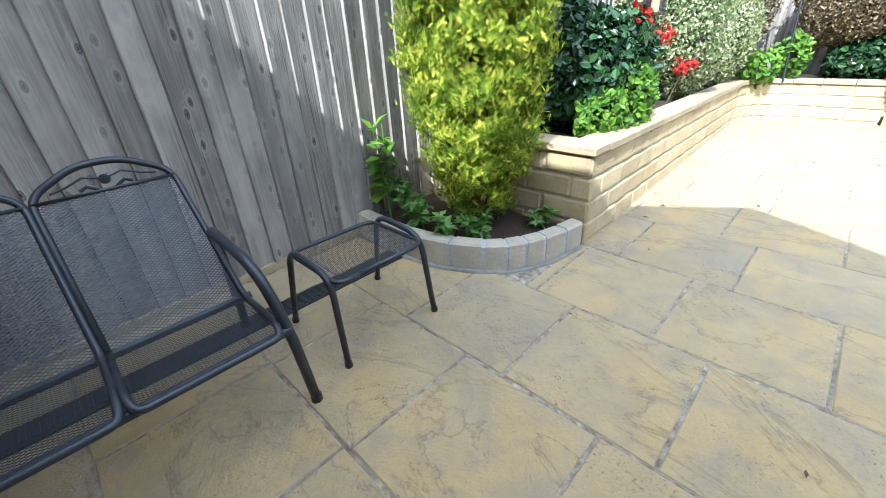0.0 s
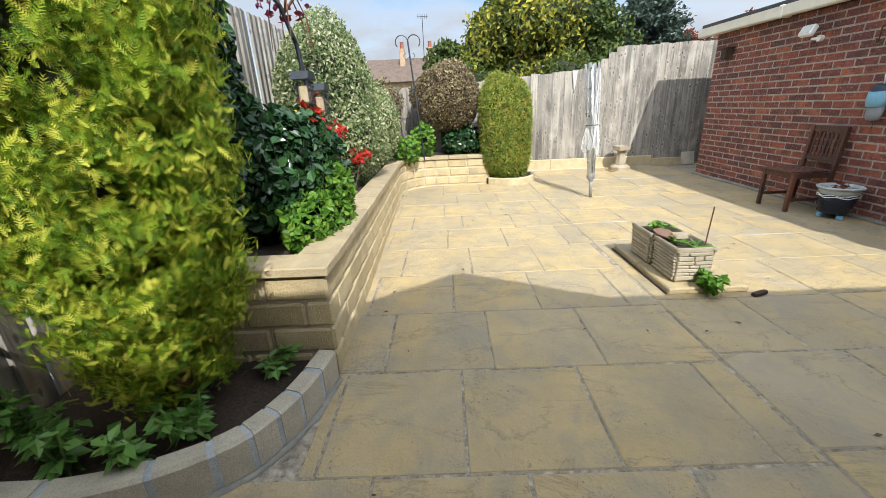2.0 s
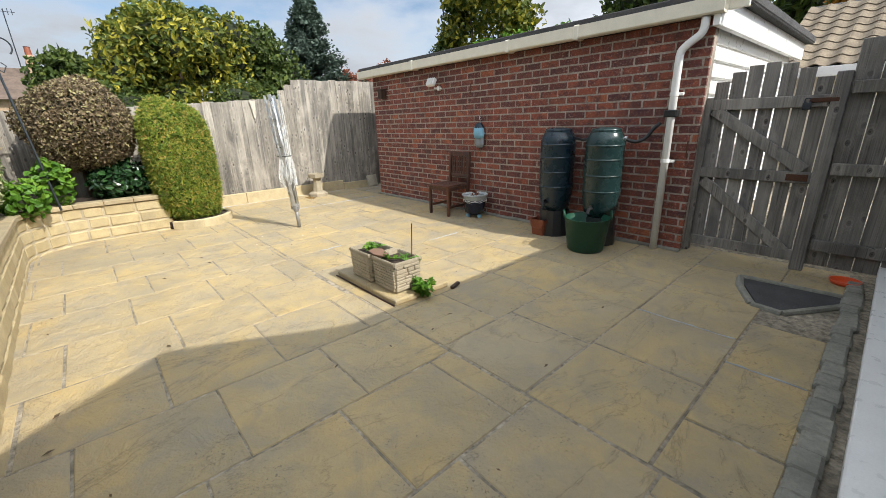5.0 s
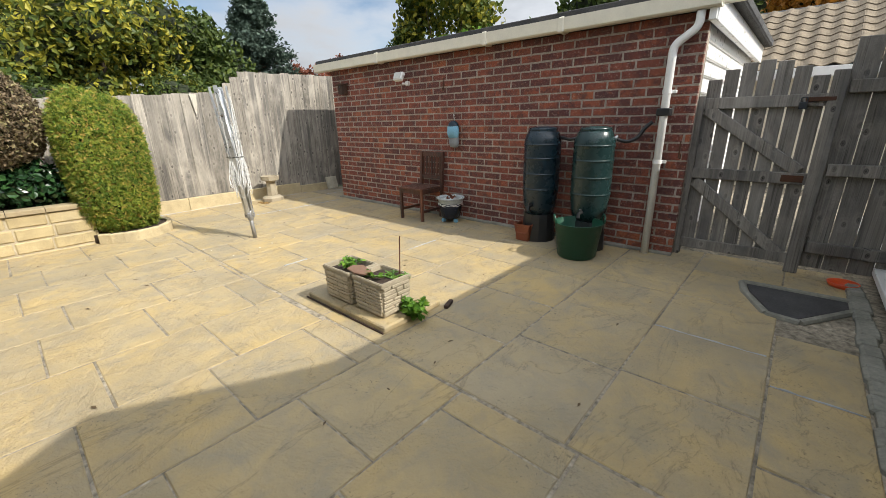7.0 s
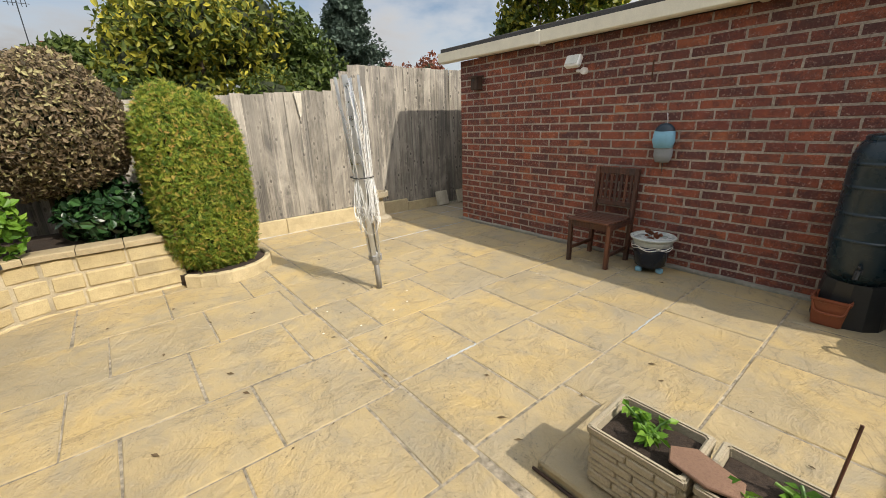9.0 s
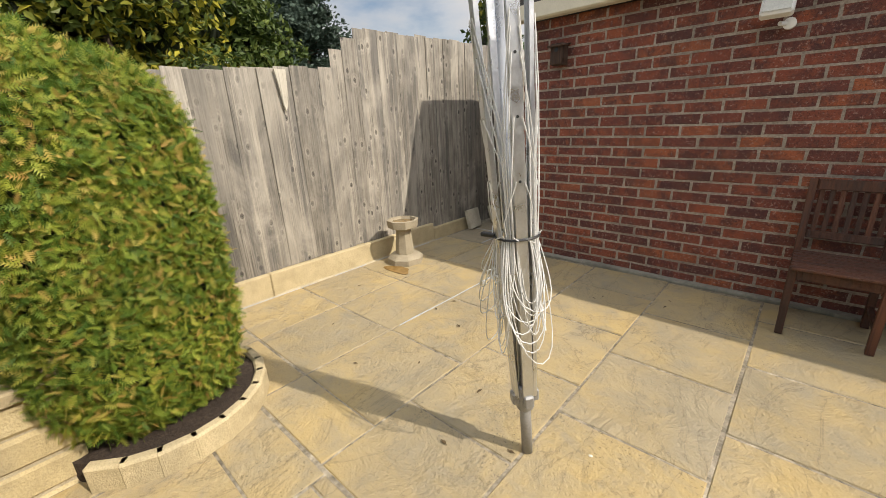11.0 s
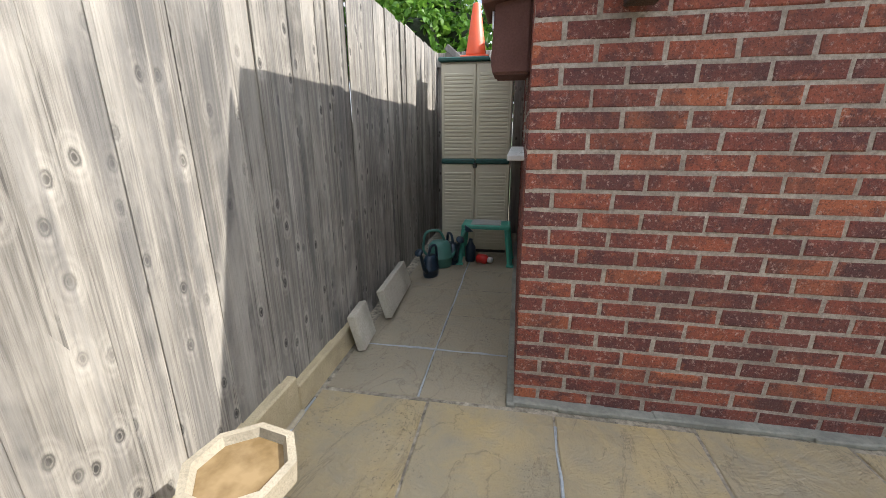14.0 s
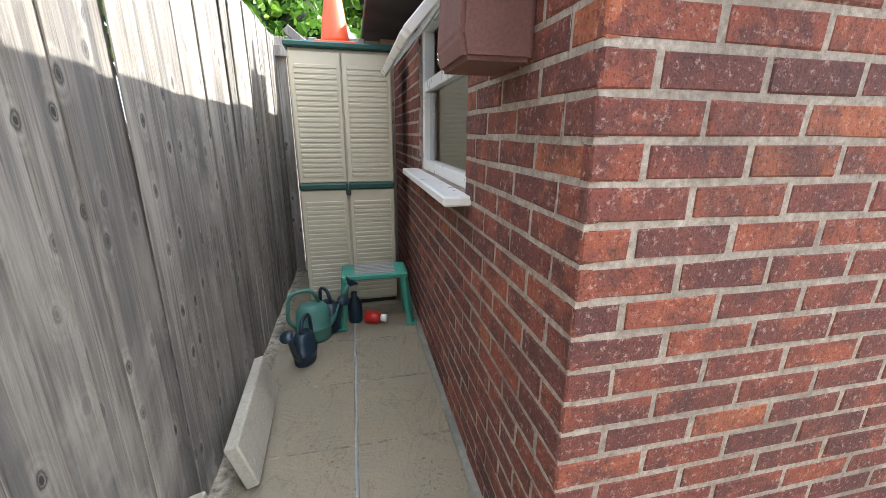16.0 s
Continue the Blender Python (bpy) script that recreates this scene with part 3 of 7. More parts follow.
T = 0.012
# walls of mortar, with the side window's opening left free
WY0, WY1, WZ0, WZ1 = -5.08, -4.03, 1.075, 1.88
box(bm, ((GX0 + GAR_X) / 2, GAR_Y - 0.0568, HT / 2 - 0.02), (GAR_X - GX0 - 0.0056, 0.108, HT + 0.04), 0.001)
part("wall_front", bm, MORTAR, garage, "pale mortar of the brick wall")
bm = B()
XS = GAR_X - 0.0568
for y0, y1, z0, z1 in ((-6.9, WY0, -0.04, HT), (WY1, GAR_Y - 0.114, -0.04, HT), (WY0, WY1, -0.04, WZ0), (WY0, WY1, WZ1, HT)):
    box(bm, (XS, (y0 + y1) / 2, (z0 + z1) / 2), (0.108, y1 - y0, z1 - z0), 0.0005)
part("wall_side", bm, MORTAR, garage, "pale mortar of the brick side wall")
bm = B()
box(bm, ((GX0 + GAR_X) / 2, -6.84, HT / 2), (GAR_X - GX0 - 0.3, 0.1, HT), 0.002)
part("wall_back", bm, HOUSE_BRICK, garage)
bm = B()
box(bm, (GX0 + 0.09, -5.0, HT / 2), (0.06, 3.2, HT), 0.002)
part("garage_door", bm, WHITE, garage, "white ribbed garage door")
bm = B()
for i in range(14):
    box(bm, (GX0 + 0.045, -5.0, 0.08 + i * 0.135), (0.03, 3.1, 0.11), 0.008)
part("door_rib", bm, WHITE, garage)
bm = B()
box(bm, (GX0 - 0.03, -5.0, HT + 0.02), (0.05, 3.7, 0.20), 0.004)
part("fascia", bm, WHITE, garage, "white painted fascia board")
bm = B()
box(bm, ((GX0 + GAR_X) / 2 + 0.07, -5.05, HT + 0.145), (GAR_X - GX0 + 0.40, 3.78, 0.05), 0.006)
part("roof", bm, FELT, garage, "dark grey felted flat roof")
bm = B()
box(bm, (GX0 - 0.09, -5.05, HT + 0.17), (0.10, 3.8, 0.085), 0.012)
part("roof_edge", bm, FELT, garage)
bm = B()
box(bm, ((GX0 + GAR_X) / 2, -3.225, HT + 0.07), (GAR_X - GX0 + 0.42, 0.03, 0.09), 0.003)
part("fascia", bm, CREAM, garage)
bm = B()
pr = [(-0.055, 0.10), (-0.05, 0.0), (-0.035, -0.012), (0.035, -0.012), (0.05, 0.0), (0.055, 0.10), (0.047, 0.10), (0.042, 0.005), (-0.042, 0.005), (-0.047, 0.10)]
rings = [[bm.verts.new((x, -3.155 + p, HT + 0.012 + q)) for p, q in pr] for x in (GX0 - 0.08, GAR_X + 0.25)]
for i in range(len(pr)):
    bm.faces.new([rings[0][i], rings[0][(i + 1) % len(pr)], rings[1][(i + 1) % len(pr)], rings[1][i]])
bm.faces.new(rings[0][::-1])
bm.faces.new(rings[1])
gut = part("gutter", bm, CREAM, garage, "cream plastic gutter")
for x in (3.3, 4.15, 5.9):
    bm = B()
    box(bm, (x, -3.157, HT + 0.055), (0.06, 0.125, 0.13), 0.01)
    part("gutter_clip", bm, CREAM, gut)
# strip of rough concrete along the wall's foot
bm = B()
rs = random.Random(4)
for i in range(25):
    x = GX0 + 0.1 + i * 0.2
    box(bm, (x, GAR_Y + 0.022, 0.008), (0.21, 0.05 + rs.uniform(0, 0.03), 0.022 + rs.uniform(0, 0.012)), 0.008, Matrix.Translation((0, rs.uniform(-0.006, 0.006), 0)))
for i in range(14):
    box(bm, (GAR_X + 0.012, -3.3 - i * 0.2, 0.004), (0.03 + rs.uniform(0, 0.015), 0.21, 0.022), 0.006)
part("foot_strip", bm, ALGAE, garage, "rough grey mortar fillet")

# side window
win = thing("window_1", GAR_X, -4.45, WZ0, "white plastic side window with open top vent", "window", "", "structure")
yc, zc, wy, wz = (WY0 + WY1) / 2, (WZ0 + WZ1) / 2, WY1 - WY0, WZ1 - WZ0
xw = GAR_X - 0.055
bm = B()
for y in (WY0 + 0.03, WY1 - 0.03):
    box(bm, (xw, y, zc), (0.06, 0.06, wz - 0.002), 0.004)
for z in (WZ0 + 0.03, WZ1 - 0.03, WZ1 - 0.34):
    box(bm, (xw, yc, z), (0.056, wy - 0.122, 0.058), 0.004)
part("window_frame", bm, WHITE, win)
bm = B()
box(bm, (xw - 0.004, yc, zc - 0.15), (0.008, wy - 0.1, wz - 0.40), 0.0005)
pn = part("pane", bm, GLASS, win)
pn.visible_shadow = False
bm = B()
tm = Matrix.Translation((GAR_X - 0.02, yc, WZ1 - 0.03)) @ Matrix.Rotation(radians(-42), 4, 'Y')
for y in (-0.5, 0.5):
    box(bm, (0, y * (wy - 0.06), -0.16), (0.035, 0.045, 0.34), 0.004, tm)
for z in (0.0, -0.32):
    box(bm, (0, 0, z), (0.034, wy - 0.12, 0.045), 0.004, tm)
part("vent_sash", bm, WHITE, win, "white top vent swung open")
bm = B()
box(bm, (0, 0, -0.16), (0.006, wy - 0.12, 0.29), 0.0005, tm)
pn = part("vent_pane", bm, GLASS, win)
pn.visible_shadow = False
bm = B()
box(bm, (GAR_X + 0.03, (WY0 + WY1) / 2, WZ0 - 0.018), (0.13, wy + 0.14, 0.035), 0.006, ID)
part("window_sill", bm, WHITE, win, "white projecting sill")
bm = B()
box(bm, (GAR_X - 0.6, yc, 1.0), (0.05, 1.6, 1.9), 0.01)
tagged(part("inner_wall", bm, CONCRETE, garage), "grey inner wall of the garage")

# ---- downpipe ----
pipe = thing("downpipe", 2.365, -3.17, 0, "white plastic downpipe with swan neck on brick wall", "pipe")
bm = B()
tube(bm, arc([(2.365, -3.17, 0.0), (2.365, -3.17, 1.72), (2.21, -3.165, 1.83), (2.21, -3.165, 1.935)], 5, 0.05), 0.031, 14)
part("pipe", bm, WHITE, pipe, "", True)
for z in (0.82, 1.38):
    bm = B()
    tube(bm, [(2.365, -3.17, z - 0.015), (2.365, -3.17, z + 0.015)], 0.036, 14)
    box(bm, (2.325, -3.20, z), (0.05, 0.03, 0.025), 0.004)
    part("bracket", bm, WHITE, pipe)
bm = B()
box(bm, (2.365, -3.17, 1.225), (0.105, 0.085, 0.06), 0.008)
part("diverter", bm, BLACK, pipe, "black rain diverter")

# ---- fences ----
rf = random.Random(11)


def fence_board(w, h, thick=0.016, wedge=0.006):
    bm = B()
    box(bm, (0, 0, h / 2), (w, thick, h), 0.002)
    for v in bm.verts:
        if v.co.x > 0:
            v.co.y = v.co.y * (wedge / thick) + 0.002
    return mesh_of("board", bm, FENCE)


fence_far = thing("fence_far", FENCE_X, -1.5, 0, "weathered grey-brown overlapping board fence, stepping up", "fence", "", "structure")
board_meshes = {}


def far_board(y, h, z0=0.14):
    key = round(h, 2)
    if key not in board_meshes:
        board_meshes[key] = fence_board(0.152, h)
    ob = new("board", board_meshes[key])
    ob.parent = fence_far
    ob.matrix_parent_inverse = fence_far.matrix_basis.inverted()
    ob.matrix_basis = pose(FENCE_X + 0.012 + rf.uniform(-0.003, 0.003), y, z0 + rf.uniform(-0.012, 0.008), rf.uniform(-0.3, 0.3), rf.uniform(-0.4, 0.4), 92.2 + rf.uniform(-0.7, 0.7))


y = 2.3
while y > -8.0:
    if y > -2.0:
        top = 1.55 + 0.06 * max(-y, -1.0)
    elif y > -2.13:
        top = 1.79
    elif y > -2.24:
        top = 1.89
    else:
        top = 1.98 + 0.015 * (-2.3 - y)
    low = 0.185 if y > -2.9 else (0.13 if y > -3.45 else 0.02)
    far_board(y, top - low, low)
    y -= 0.118
for a, b, h in ((2.3, 0.6, 0.19), (0.597, -1.2, 0.19), (-1.203, -3.0, 0.19), (-3.003, -3.62, 0.135)):
    bm = B()
    box(bm, (FENCE_X, (a + b) / 2, h / 2 - 0.0125), (0.072, a - b, h + 0.015), 0.008)
    part("gravel_board", bm, GRAVEL_BOARD, fence_far, "buff concrete gravel board")
for z in (0.4, 1.2):
    bm = B()
    box(bm, (FENCE_X + 0.06, -2.9, z), (0.06, 10.0, 0.07), 0.004)
    part("rail", bm, FENCE_GREY, fence_far)
# pale torn strip on one board
TORN = wood_mat("torn_pale_wood", (0.66, 0.62, 0.53), (0.50, 0.45, 0.36), 1.0, "obj", False)
bm = B()
prism(bm, [(-1.50, 1.625), (-1.585, 1.625), (-1.578, 1.50), (-1.562, 1.38), (-1.548, 1.345), (-1.532, 1.40), (-1.518, 1.52)], 8.103, 8.121, Matrix(((0, 0, 1, 0), (1, 0, 0, 0), (0, 1, 0, 0), (0, 0, 0, 1))))
part("torn_strip", bm, TORN, fence_far, "pale torn strip of bare wood")
# rough pale mortar along the foot of the gravel board
bm = B()
tube(bm, [(FENCE_X - 0.038 + rf.uniform(-0.004, 0.004), -0.7 - 0.1 * i, -0.004) for i in range(24)], [0.010 + rf.uniform(0, 0.008) for i in range(24)], 6)
part("mortar_fillet", bm, BUFF_MORTAR, fence_far)

fence_left = thing("fence_left", 3, FENCE_Y, 0, "grey feather-edge board fence behind the beds", "fence", "", "structure")
bm = B()
box(bm, (0, 0, 1.0), (0.138, 0.024, 2.0), 0.002)
for v in bm.verts:
    if v.co.x > 0:
        v.co.y = v.co.y * 0.3 + 0.004
lm = mesh_of("board", bm, FENCE_GREY)
x = -2.6
while x < 8.1:
    ob = new("board", lm)
    ob.parent = fence_left
    ob.matrix_parent_inverse = fence_left.matrix_basis.inverted()
    ob.matrix_basis = pose(x, FENCE_Y + rf.uniform(-0.004, 0.004), 0.03 + rf.uniform(-0.01, 0.01), rf.uniform(-0.3, 0.3), rf.uniform(-0.5, 0.5), 7 + rf.uniform(-1.2, 1.2))
    x += 0.112
bm = B()
box(bm, (2.7, FENCE_Y + 0.005, 0.015), (10.7, 0.045, 0.06), 0.006)
part("gravel_board", bm, GRAVEL_BOARD, fence_left)

# back fence of the side passage
fence_back = thing("fence_back", 7.6, -6.5, 0, "old grey plank fence closing the side passage", "fence", "", "structure")
for i in range(9):
    bm = B()
    box(bm, (7.08 + i * 0.13, -6.45 + rf.uniform(-0.01, 0.01), 1.02), (0.125, 0.02, 2.06 + rf.uniform(-0.03, 0.03)), 0.003)
    part("board", bm, FENCE_GREY, fence_back)
bm = B()
box(bm, (7.6, -6.42, 1.93), (1.1, 0.05, 0.09), 0.005)
part("rail", bm, FENCE_GREY, fence_back)
bm = B()
box(bm, (7.92, -6.40, 2.0), (0.30, 0.04, 0.07), 0.005, Matrix.Translation((7.92, -6.4, 2.0)) @ Matrix.Rotation(radians(-40), 4, 'Y') @ Matrix.Translation((-7.92, 6.4, -2.0)))
part("loose_board", bm, FENCE_GREY, fence_back)

# ---- gate and the fence beside it ----
gate = thing("gate", 1.78, -3.37, 0, "closed grey wooden ledged and braced garden gate", "gate")
GYF = -3.37
for i in range(7):
    xc = 2.075 - i * 0.105
    u = (xc - 1.77) / 0.33
    hh = 1.44 + 0.135 * (1 - u * u)
    bm = B()
    box(bm, (xc, GYF - 0.02, 0.07 + (hh - 0.07) / 2), (0.092, 0.02, hh - 0.07), 0.003)
    part("board", bm, GATE, gate)
for z in (0.11, 0.725, 1.28):
    bm = B()
    box(bm, (1.765, GYF + 0.008, z), (0.76, 0.03, 0.085), 0.004)
    part("ledge", bm, GATE, gate)
for z0, z1 in ((0.66, 0.13), (1.24, 0.78)):
    bm = B()
    p, q = Vector((2.10, GYF + 0.009, z0)), Vector((1.44, GYF + 0.009, z1))
    dd = q - p
    mm = Matrix.Translation((p + q) / 2) @ Matrix.Rotation(math.atan2(-dd.z, dd.x), 4, 'Y')
    box(bm, (0, 0, 0), (dd.length, 0.026, 0.085), 0.004, mm)
    part("brace", bm, GATE, gate)
bm = B()
box(bm, (1.42, GYF + 0.03, 1.285), (0.16, 0.012, 0.03), 0.003)
part("latch", bm, RUST, gate)
bm = B()
tube(bm, arc([(1.49, GYF + 0.04, 1.27), (1.49, GYF + 0.04, 1.30), (1.525, GYF + 0.04, 1.30), (1.525, GYF + 0.04, 1.27)], 4, 0.015), 0.004, 6)
box(bm, (1.507, GYF + 0.04, 1.245), (0.05, 0.02, 0.05), 0.005)
part("padlock", bm, DARK_METAL, gate)
bm = B()
box(bm, (1.47, GYF + 0.026, 0.725), (0.13, 0.006, 0.05), 0.002)
part("hinge_plate", bm, RUST, gate)
for x, h in ((2.145, 1.34), (1.345, 1.47)):
    post = thing("gate_post", x, GYF, 0, "weathered grey timber gate post", "post", "gate posts")
    bm = B()
    box(bm, (x, GYF, h / 2), (0.05 if x > 2 else 0.085, 0.07, h), 0.005)
    part("post", bm, GATE, post)
fence_right = thing("fence_right", 0.6, GYF, 0, "dark grey boarded fence beside the gate", "fence", "", "structure")
for i in range(14):
    bm = B()
    box(bm, (1.24 - i * 0.135, GYF - 0.03 + rf.uniform(-0.004, 0.004), 0.86), (0.13, 0.018, 1.62 + rf.uniform(-0.015, 0.015)), 0.003)
    part("board", bm, GATE, fence_right)
for z in (0.22, 0.80, 1.36):
    bm = B()
    box(bm, (0.42, GYF + 0.005, z), (1.74, 0.045, 0.085), 0.005)
    part("rail", bm, GATE, fence_right)

# ---- house behind the walker ----
house = thing("house", -1.5, -1.0, 0, "low rendered house with white plastic glazing", "house", "", "structure")
bm = B()
prism(bm, [(-0.15, -1.2), (-0.15, 2.2), (-6, 2.2), (-6, -6), (-0.15, -6)], 0, 2.45)
part("wall", bm, HOUSE_BRICK, house)
# unseen roof edge, its height set by the straight shadow on the paving
bm = B()
box(bm, (0.30, -3.0, 2.02), (1.35, 4.9, 0.10), 0.01)
part("porch_roof", bm, WHITE, house, "unseen white eaves of the glazed porch, set to cast its shadow edge")
# unseen outline, stepped to cast the peaked shadow and shade the bed's return wall
bm = B()
prism(bm, [(-1.40, 2.25), (0.95, 2.25), (0.95, 2.64), (0.42, 2.66), (0.42, 2.92), (-0.32, 3.34), (-1.40, 2.70)], -0.15, 0.12, Matrix(((0, 0, 1, 0.02), (1, 0, 0, 0), (0, 1, 0, 0), (0, 0, 0, 1))))
part("gable", bm, HOUSE_BRICK, house)
bm = B()
box(bm, (0.845, -3.05, 0.10), (0.12, 4.7, 0.05), 0.006)
part("door_sill", bm, WHITE, house, "white plastic door sill")
for y in (-0.72, -1.55, -2.38, -3.2):
    bm = B()
    box(bm, (0.72, y, 1.08), (0.07, 0.09, 1.8), 0.006)
    part("mullion", bm, WHITE, house)
for z in (0.24, 0.55, 1.94):
    bm = B()
    box(bm, (0.72, -3.0, z), (0.064, 4.6, 0.08), 0.006)
    part("transom", bm, WHITE, house)
bm = B()
box(bm, (0.70, -3.0, 1.1), (0.01, 4.6, 1.75), 0.001)
part("pane", bm, GLASS, house)
bm = B()
box(bm, (0.72, -3.0, 0.06), (0.12, 4.7, 0.14), 0.004)
part("plinth", bm, CONCRETE, house)
# mortar channel edge along the house
bm = B()
rk = random.Random(9)
for i in range(22):
    box(bm, (0.985 + rk.uniform(-0.01, 0.01), -0.45 - i * 0.13, 0.0), (0.085 + rk.uniform(0, 0.025), 0.14, 0.045 + rk.uniform(0, 0.02)), 0.02)
setting("kerb_channel", bm, ALGAE, "blotched grey mortar edging beside the house")
bm = B()
prism(bm, [(1.57, -2.84), (1.54, -2.70), (1.41, -2.40), (1.29, -2.37), (1.04, -2.73), (1.02, -2.86)], -0.02, 0.012)
setting("drain_cover", bm, FELT, "dark felt patch set in rough mortar by the gate")
bm = B()
for a, b in (((1.60, -2.87), (1.57, -2.69)), ((1.57, -2.69), (1.43, -2.37)), ((1.43, -2.37), (1.27, -2.34)), ((1.27, -2.34), (1.03, -2.70)), ((1.60, -2.88), (1.0, -2.90))):
    tube(bm, [(*a, 0.0), (*b, 0.0)], 0.025, 8)
setting("mortar_rim", bm, ALGAE, "rough mortar rim round the dark patch")

# slotted drain by the fence
drain = thing("channel_drain", 0.8, 1.98, 0, "black slotted plastic channel drain by the fence", "drain", "", "structure")
bm = B()
box(bm, (0.2, 1.98, -0.002), (4.0, 0.12, 0.012), 0.002)
part("channel", bm, BLACK, drain)
bm = B()
for i in range(80):
    box(bm, (-1.4 + i * 0.036, 1.98, 0.005), (0.018, 0.085, 0.008), 0.002)
part("grating", bm, DARK_METAL, drain)

# ---- raised bed ----
def wall_line(s):
    """The bed wall's outer face: straight along x, then a bend, then along -y; s in metres from the near corner."""
    a, r = 4.0, 0.62
    x0, y0 = 2.44, 1.215
    if s <= a:
        return Vector((x0 + s, y0 + 0.028 * s, 0)), Vector((0, -1, 0))
    q = r * math.pi / 2
    if s <= a + q:
        t = (s - a) / r
        return Vector((x0 + a + r * math.sin(t), y0 + 0.112 - r + r * math.cos(t), 0)), Vector((-math.sin(t), -math.cos(t), 0))
    return Vector((x0 + a + r, y0 + 0.112 - r - (s - a - q), 0)), Vector((-1, 0, 0))


WALL_LEN = 4.0 + 0.62 * math.pi / 2 + 0.70


def wall_h(s):
    """Height of the wall's top over the paving, which rises along the wall."""
    return 0.515 - 0.022 * max(0.0, min(s, 5.0))


bed = thing("bed_wall", 4.5, 1.3, 0, "buff walling-stone raised bed wall with flat coping", "wall", "", "structure")
bm = B()
N = 60
ring = []
for i in range(N + 1):
    s = 0.03 + (WALL_LEN - 0.06) * i / N
    p, n = wall_line(s)
    o, q = p - n * 0.0095, p - n * 0.12
    ring.append([bm.verts.new((o.x, o.y, -0.02)), bm.verts.new((o.x, o.y, wall_h(s))), bm.verts.new((q.x, q.y, wall_h(s))), bm.verts.new((q.x, q.y, -0.02))])
for a, b in zip(ring, ring[1:]):
    for k in range(4):
        bm.faces.new([a[k], a[(k + 1) % 4], b[(k + 1) % 4], b[k]])
bm.faces.new(ring[0])
bm.faces.new(ring[-1][::-1])
part("backing", bm, BUFF_MORTAR, bed, "mortar behind the walling stones")
bm = B()
box(bm, (2.44 + 0.057, 1.80, wall_h(0) / 2 - 0.01), (0.10, 1.14, wall_h(0) + 0.01), 0.002)
part("backing", bm, BUFF_MORTAR, bed)

# soil of the raised bed and of the low kerbed bed
bm = B()
ring = []
for i in range(41):
    s = 0.05 + (WALL_LEN - 0.05) * i / 40
    p, n = wall_line(s)
    a = p - n * 0.08
    b = Vector((a.x, 2.36, 0))
    if s >= 4.4:
        b = Vector((8.1, max(a.y, 2.36 - (s - 4.4) * 2.4), 0))
    ring.append([bm.verts.new((a.x, a.y, wall_h(s) - 0.03)), bm.verts.new(((a.x + b.x) / 2, (a.y + b.y) / 2, wall_h(s) + 0.02 + 0.03 * math.sin(i * 1.3))), bm.verts.new((b.x, b.y, wall_h(s)))])
for a, b in zip(ring, ring[1:]):
    for k in range(2):
        bm.faces.new([a[k], a[k + 1], b[k + 1], b[k]])
setting("bed_soil", bm, SOIL, "dark crumbly soil of the raised bed", True)


def kerb_line(t):
    """The low kerb's outer face from the fence round to the bed wall; t from 0 to 1."""
    pts = [(1.70, 2.36), (1.69, 2.1), (1.705, 1.84), (1.77, 1.61), (1.88, 1.42), (2.02, 1.315), (2.19, 1.25), (2.41, 1.21)]
    f = t * (len(pts) - 1)
    i = min(int(f), len(pts) - 2)
    g = lambda k: Vector((*pts[max(0, min(len(pts) - 1, k))], 0))
    u = f - i
    p0, p1, p2, p3 = g(i - 1), g(i), g(i + 1), g(i + 2)
    return 0.5 * ((2 * p1) + (p2 - p0) * u + (2 * p0 - 5 * p1 + 4 * p2 - p3) * u * u + (3 * p1 - p0 - 3 * p2 + p3) * u ** 3)


kerb = thing("kerb_edging", 1.9, 1.6, 0, "low curved edging of buff kerb stones with pale joints", "edging", "", "structure")
KT = 0.055


def kerb_piece(t0, t1, z1, inset, material, name):
    bm = B()
    rows = []
    for i in range(7):
        t = t0 + (t1 - t0) * i / 6
        p = kerb_line(t)
        d = (kerb_line(min(1, t + 0.01)) - kerb_line(max(0, t - 0.01))).normalized()
        n = Vector((d.y, -d.x, 0))
        if (n.x * (2.2 - p.x) + n.y * (1.9 - p.y)) < 0:
            n = -n
        o, q = p + n * inset, p + n * (KT * 1.6 - inset)
        o2, q2 = p + n * (inset + 0.012), p + n * (KT * 1.6 - inset - 0.012)
        rows.append([bm.verts.new((o.x, o.y, -0.02)), bm.verts.new((o.x, o.y, z1 - 0.012)), bm.verts.new((o2.x, o2.y, z1)), bm.verts.new((q2.x, q2.y, z1)), bm.verts.new((q.x, q.y, z1 - 0.012)), bm.verts.new((q.x, q.y, -0.02))])
    for a, b in zip(rows, rows[1:]):
        for k in range(6):
            bm.faces.new([a[k], a[(k + 1) % 6], b[(k + 1) % 6], b[k]])
    bm.faces.new(rows[0])
    bm.faces.new(rows[-1][::-1])
    return part(name, bm, material, kerb)


PALE_CONC = rubble_mat("pale_concrete", (0.42, 0.385, 0.30), (0.55, 0.51, 0.41), 70)
PALE_JOINT = rubble_mat("pale_joint", (0.33, 0.36, 0.38), (0.46, 0.48, 0.49), 60)
cuts = [0.0, 0.24, 0.42, 0.53, 0.62, 0.71, 0.80, 0.90, 1.0]
for a, b in zip(cuts, cuts[1:]):
    kerb_piece(a + 0.008, b - 0.008, 0.155, 0.0, KERB, "kerb_stone")
for a in cuts[1:-1]:
    kerb_piece(a - 0.0085, a + 0.0085, 0.151, 0.003, PALE_JOINT, "kerb_joint")
bm = B()
out = [kerb_line(i / 20) for i in range(21)]
rk0 = random.Random(8)
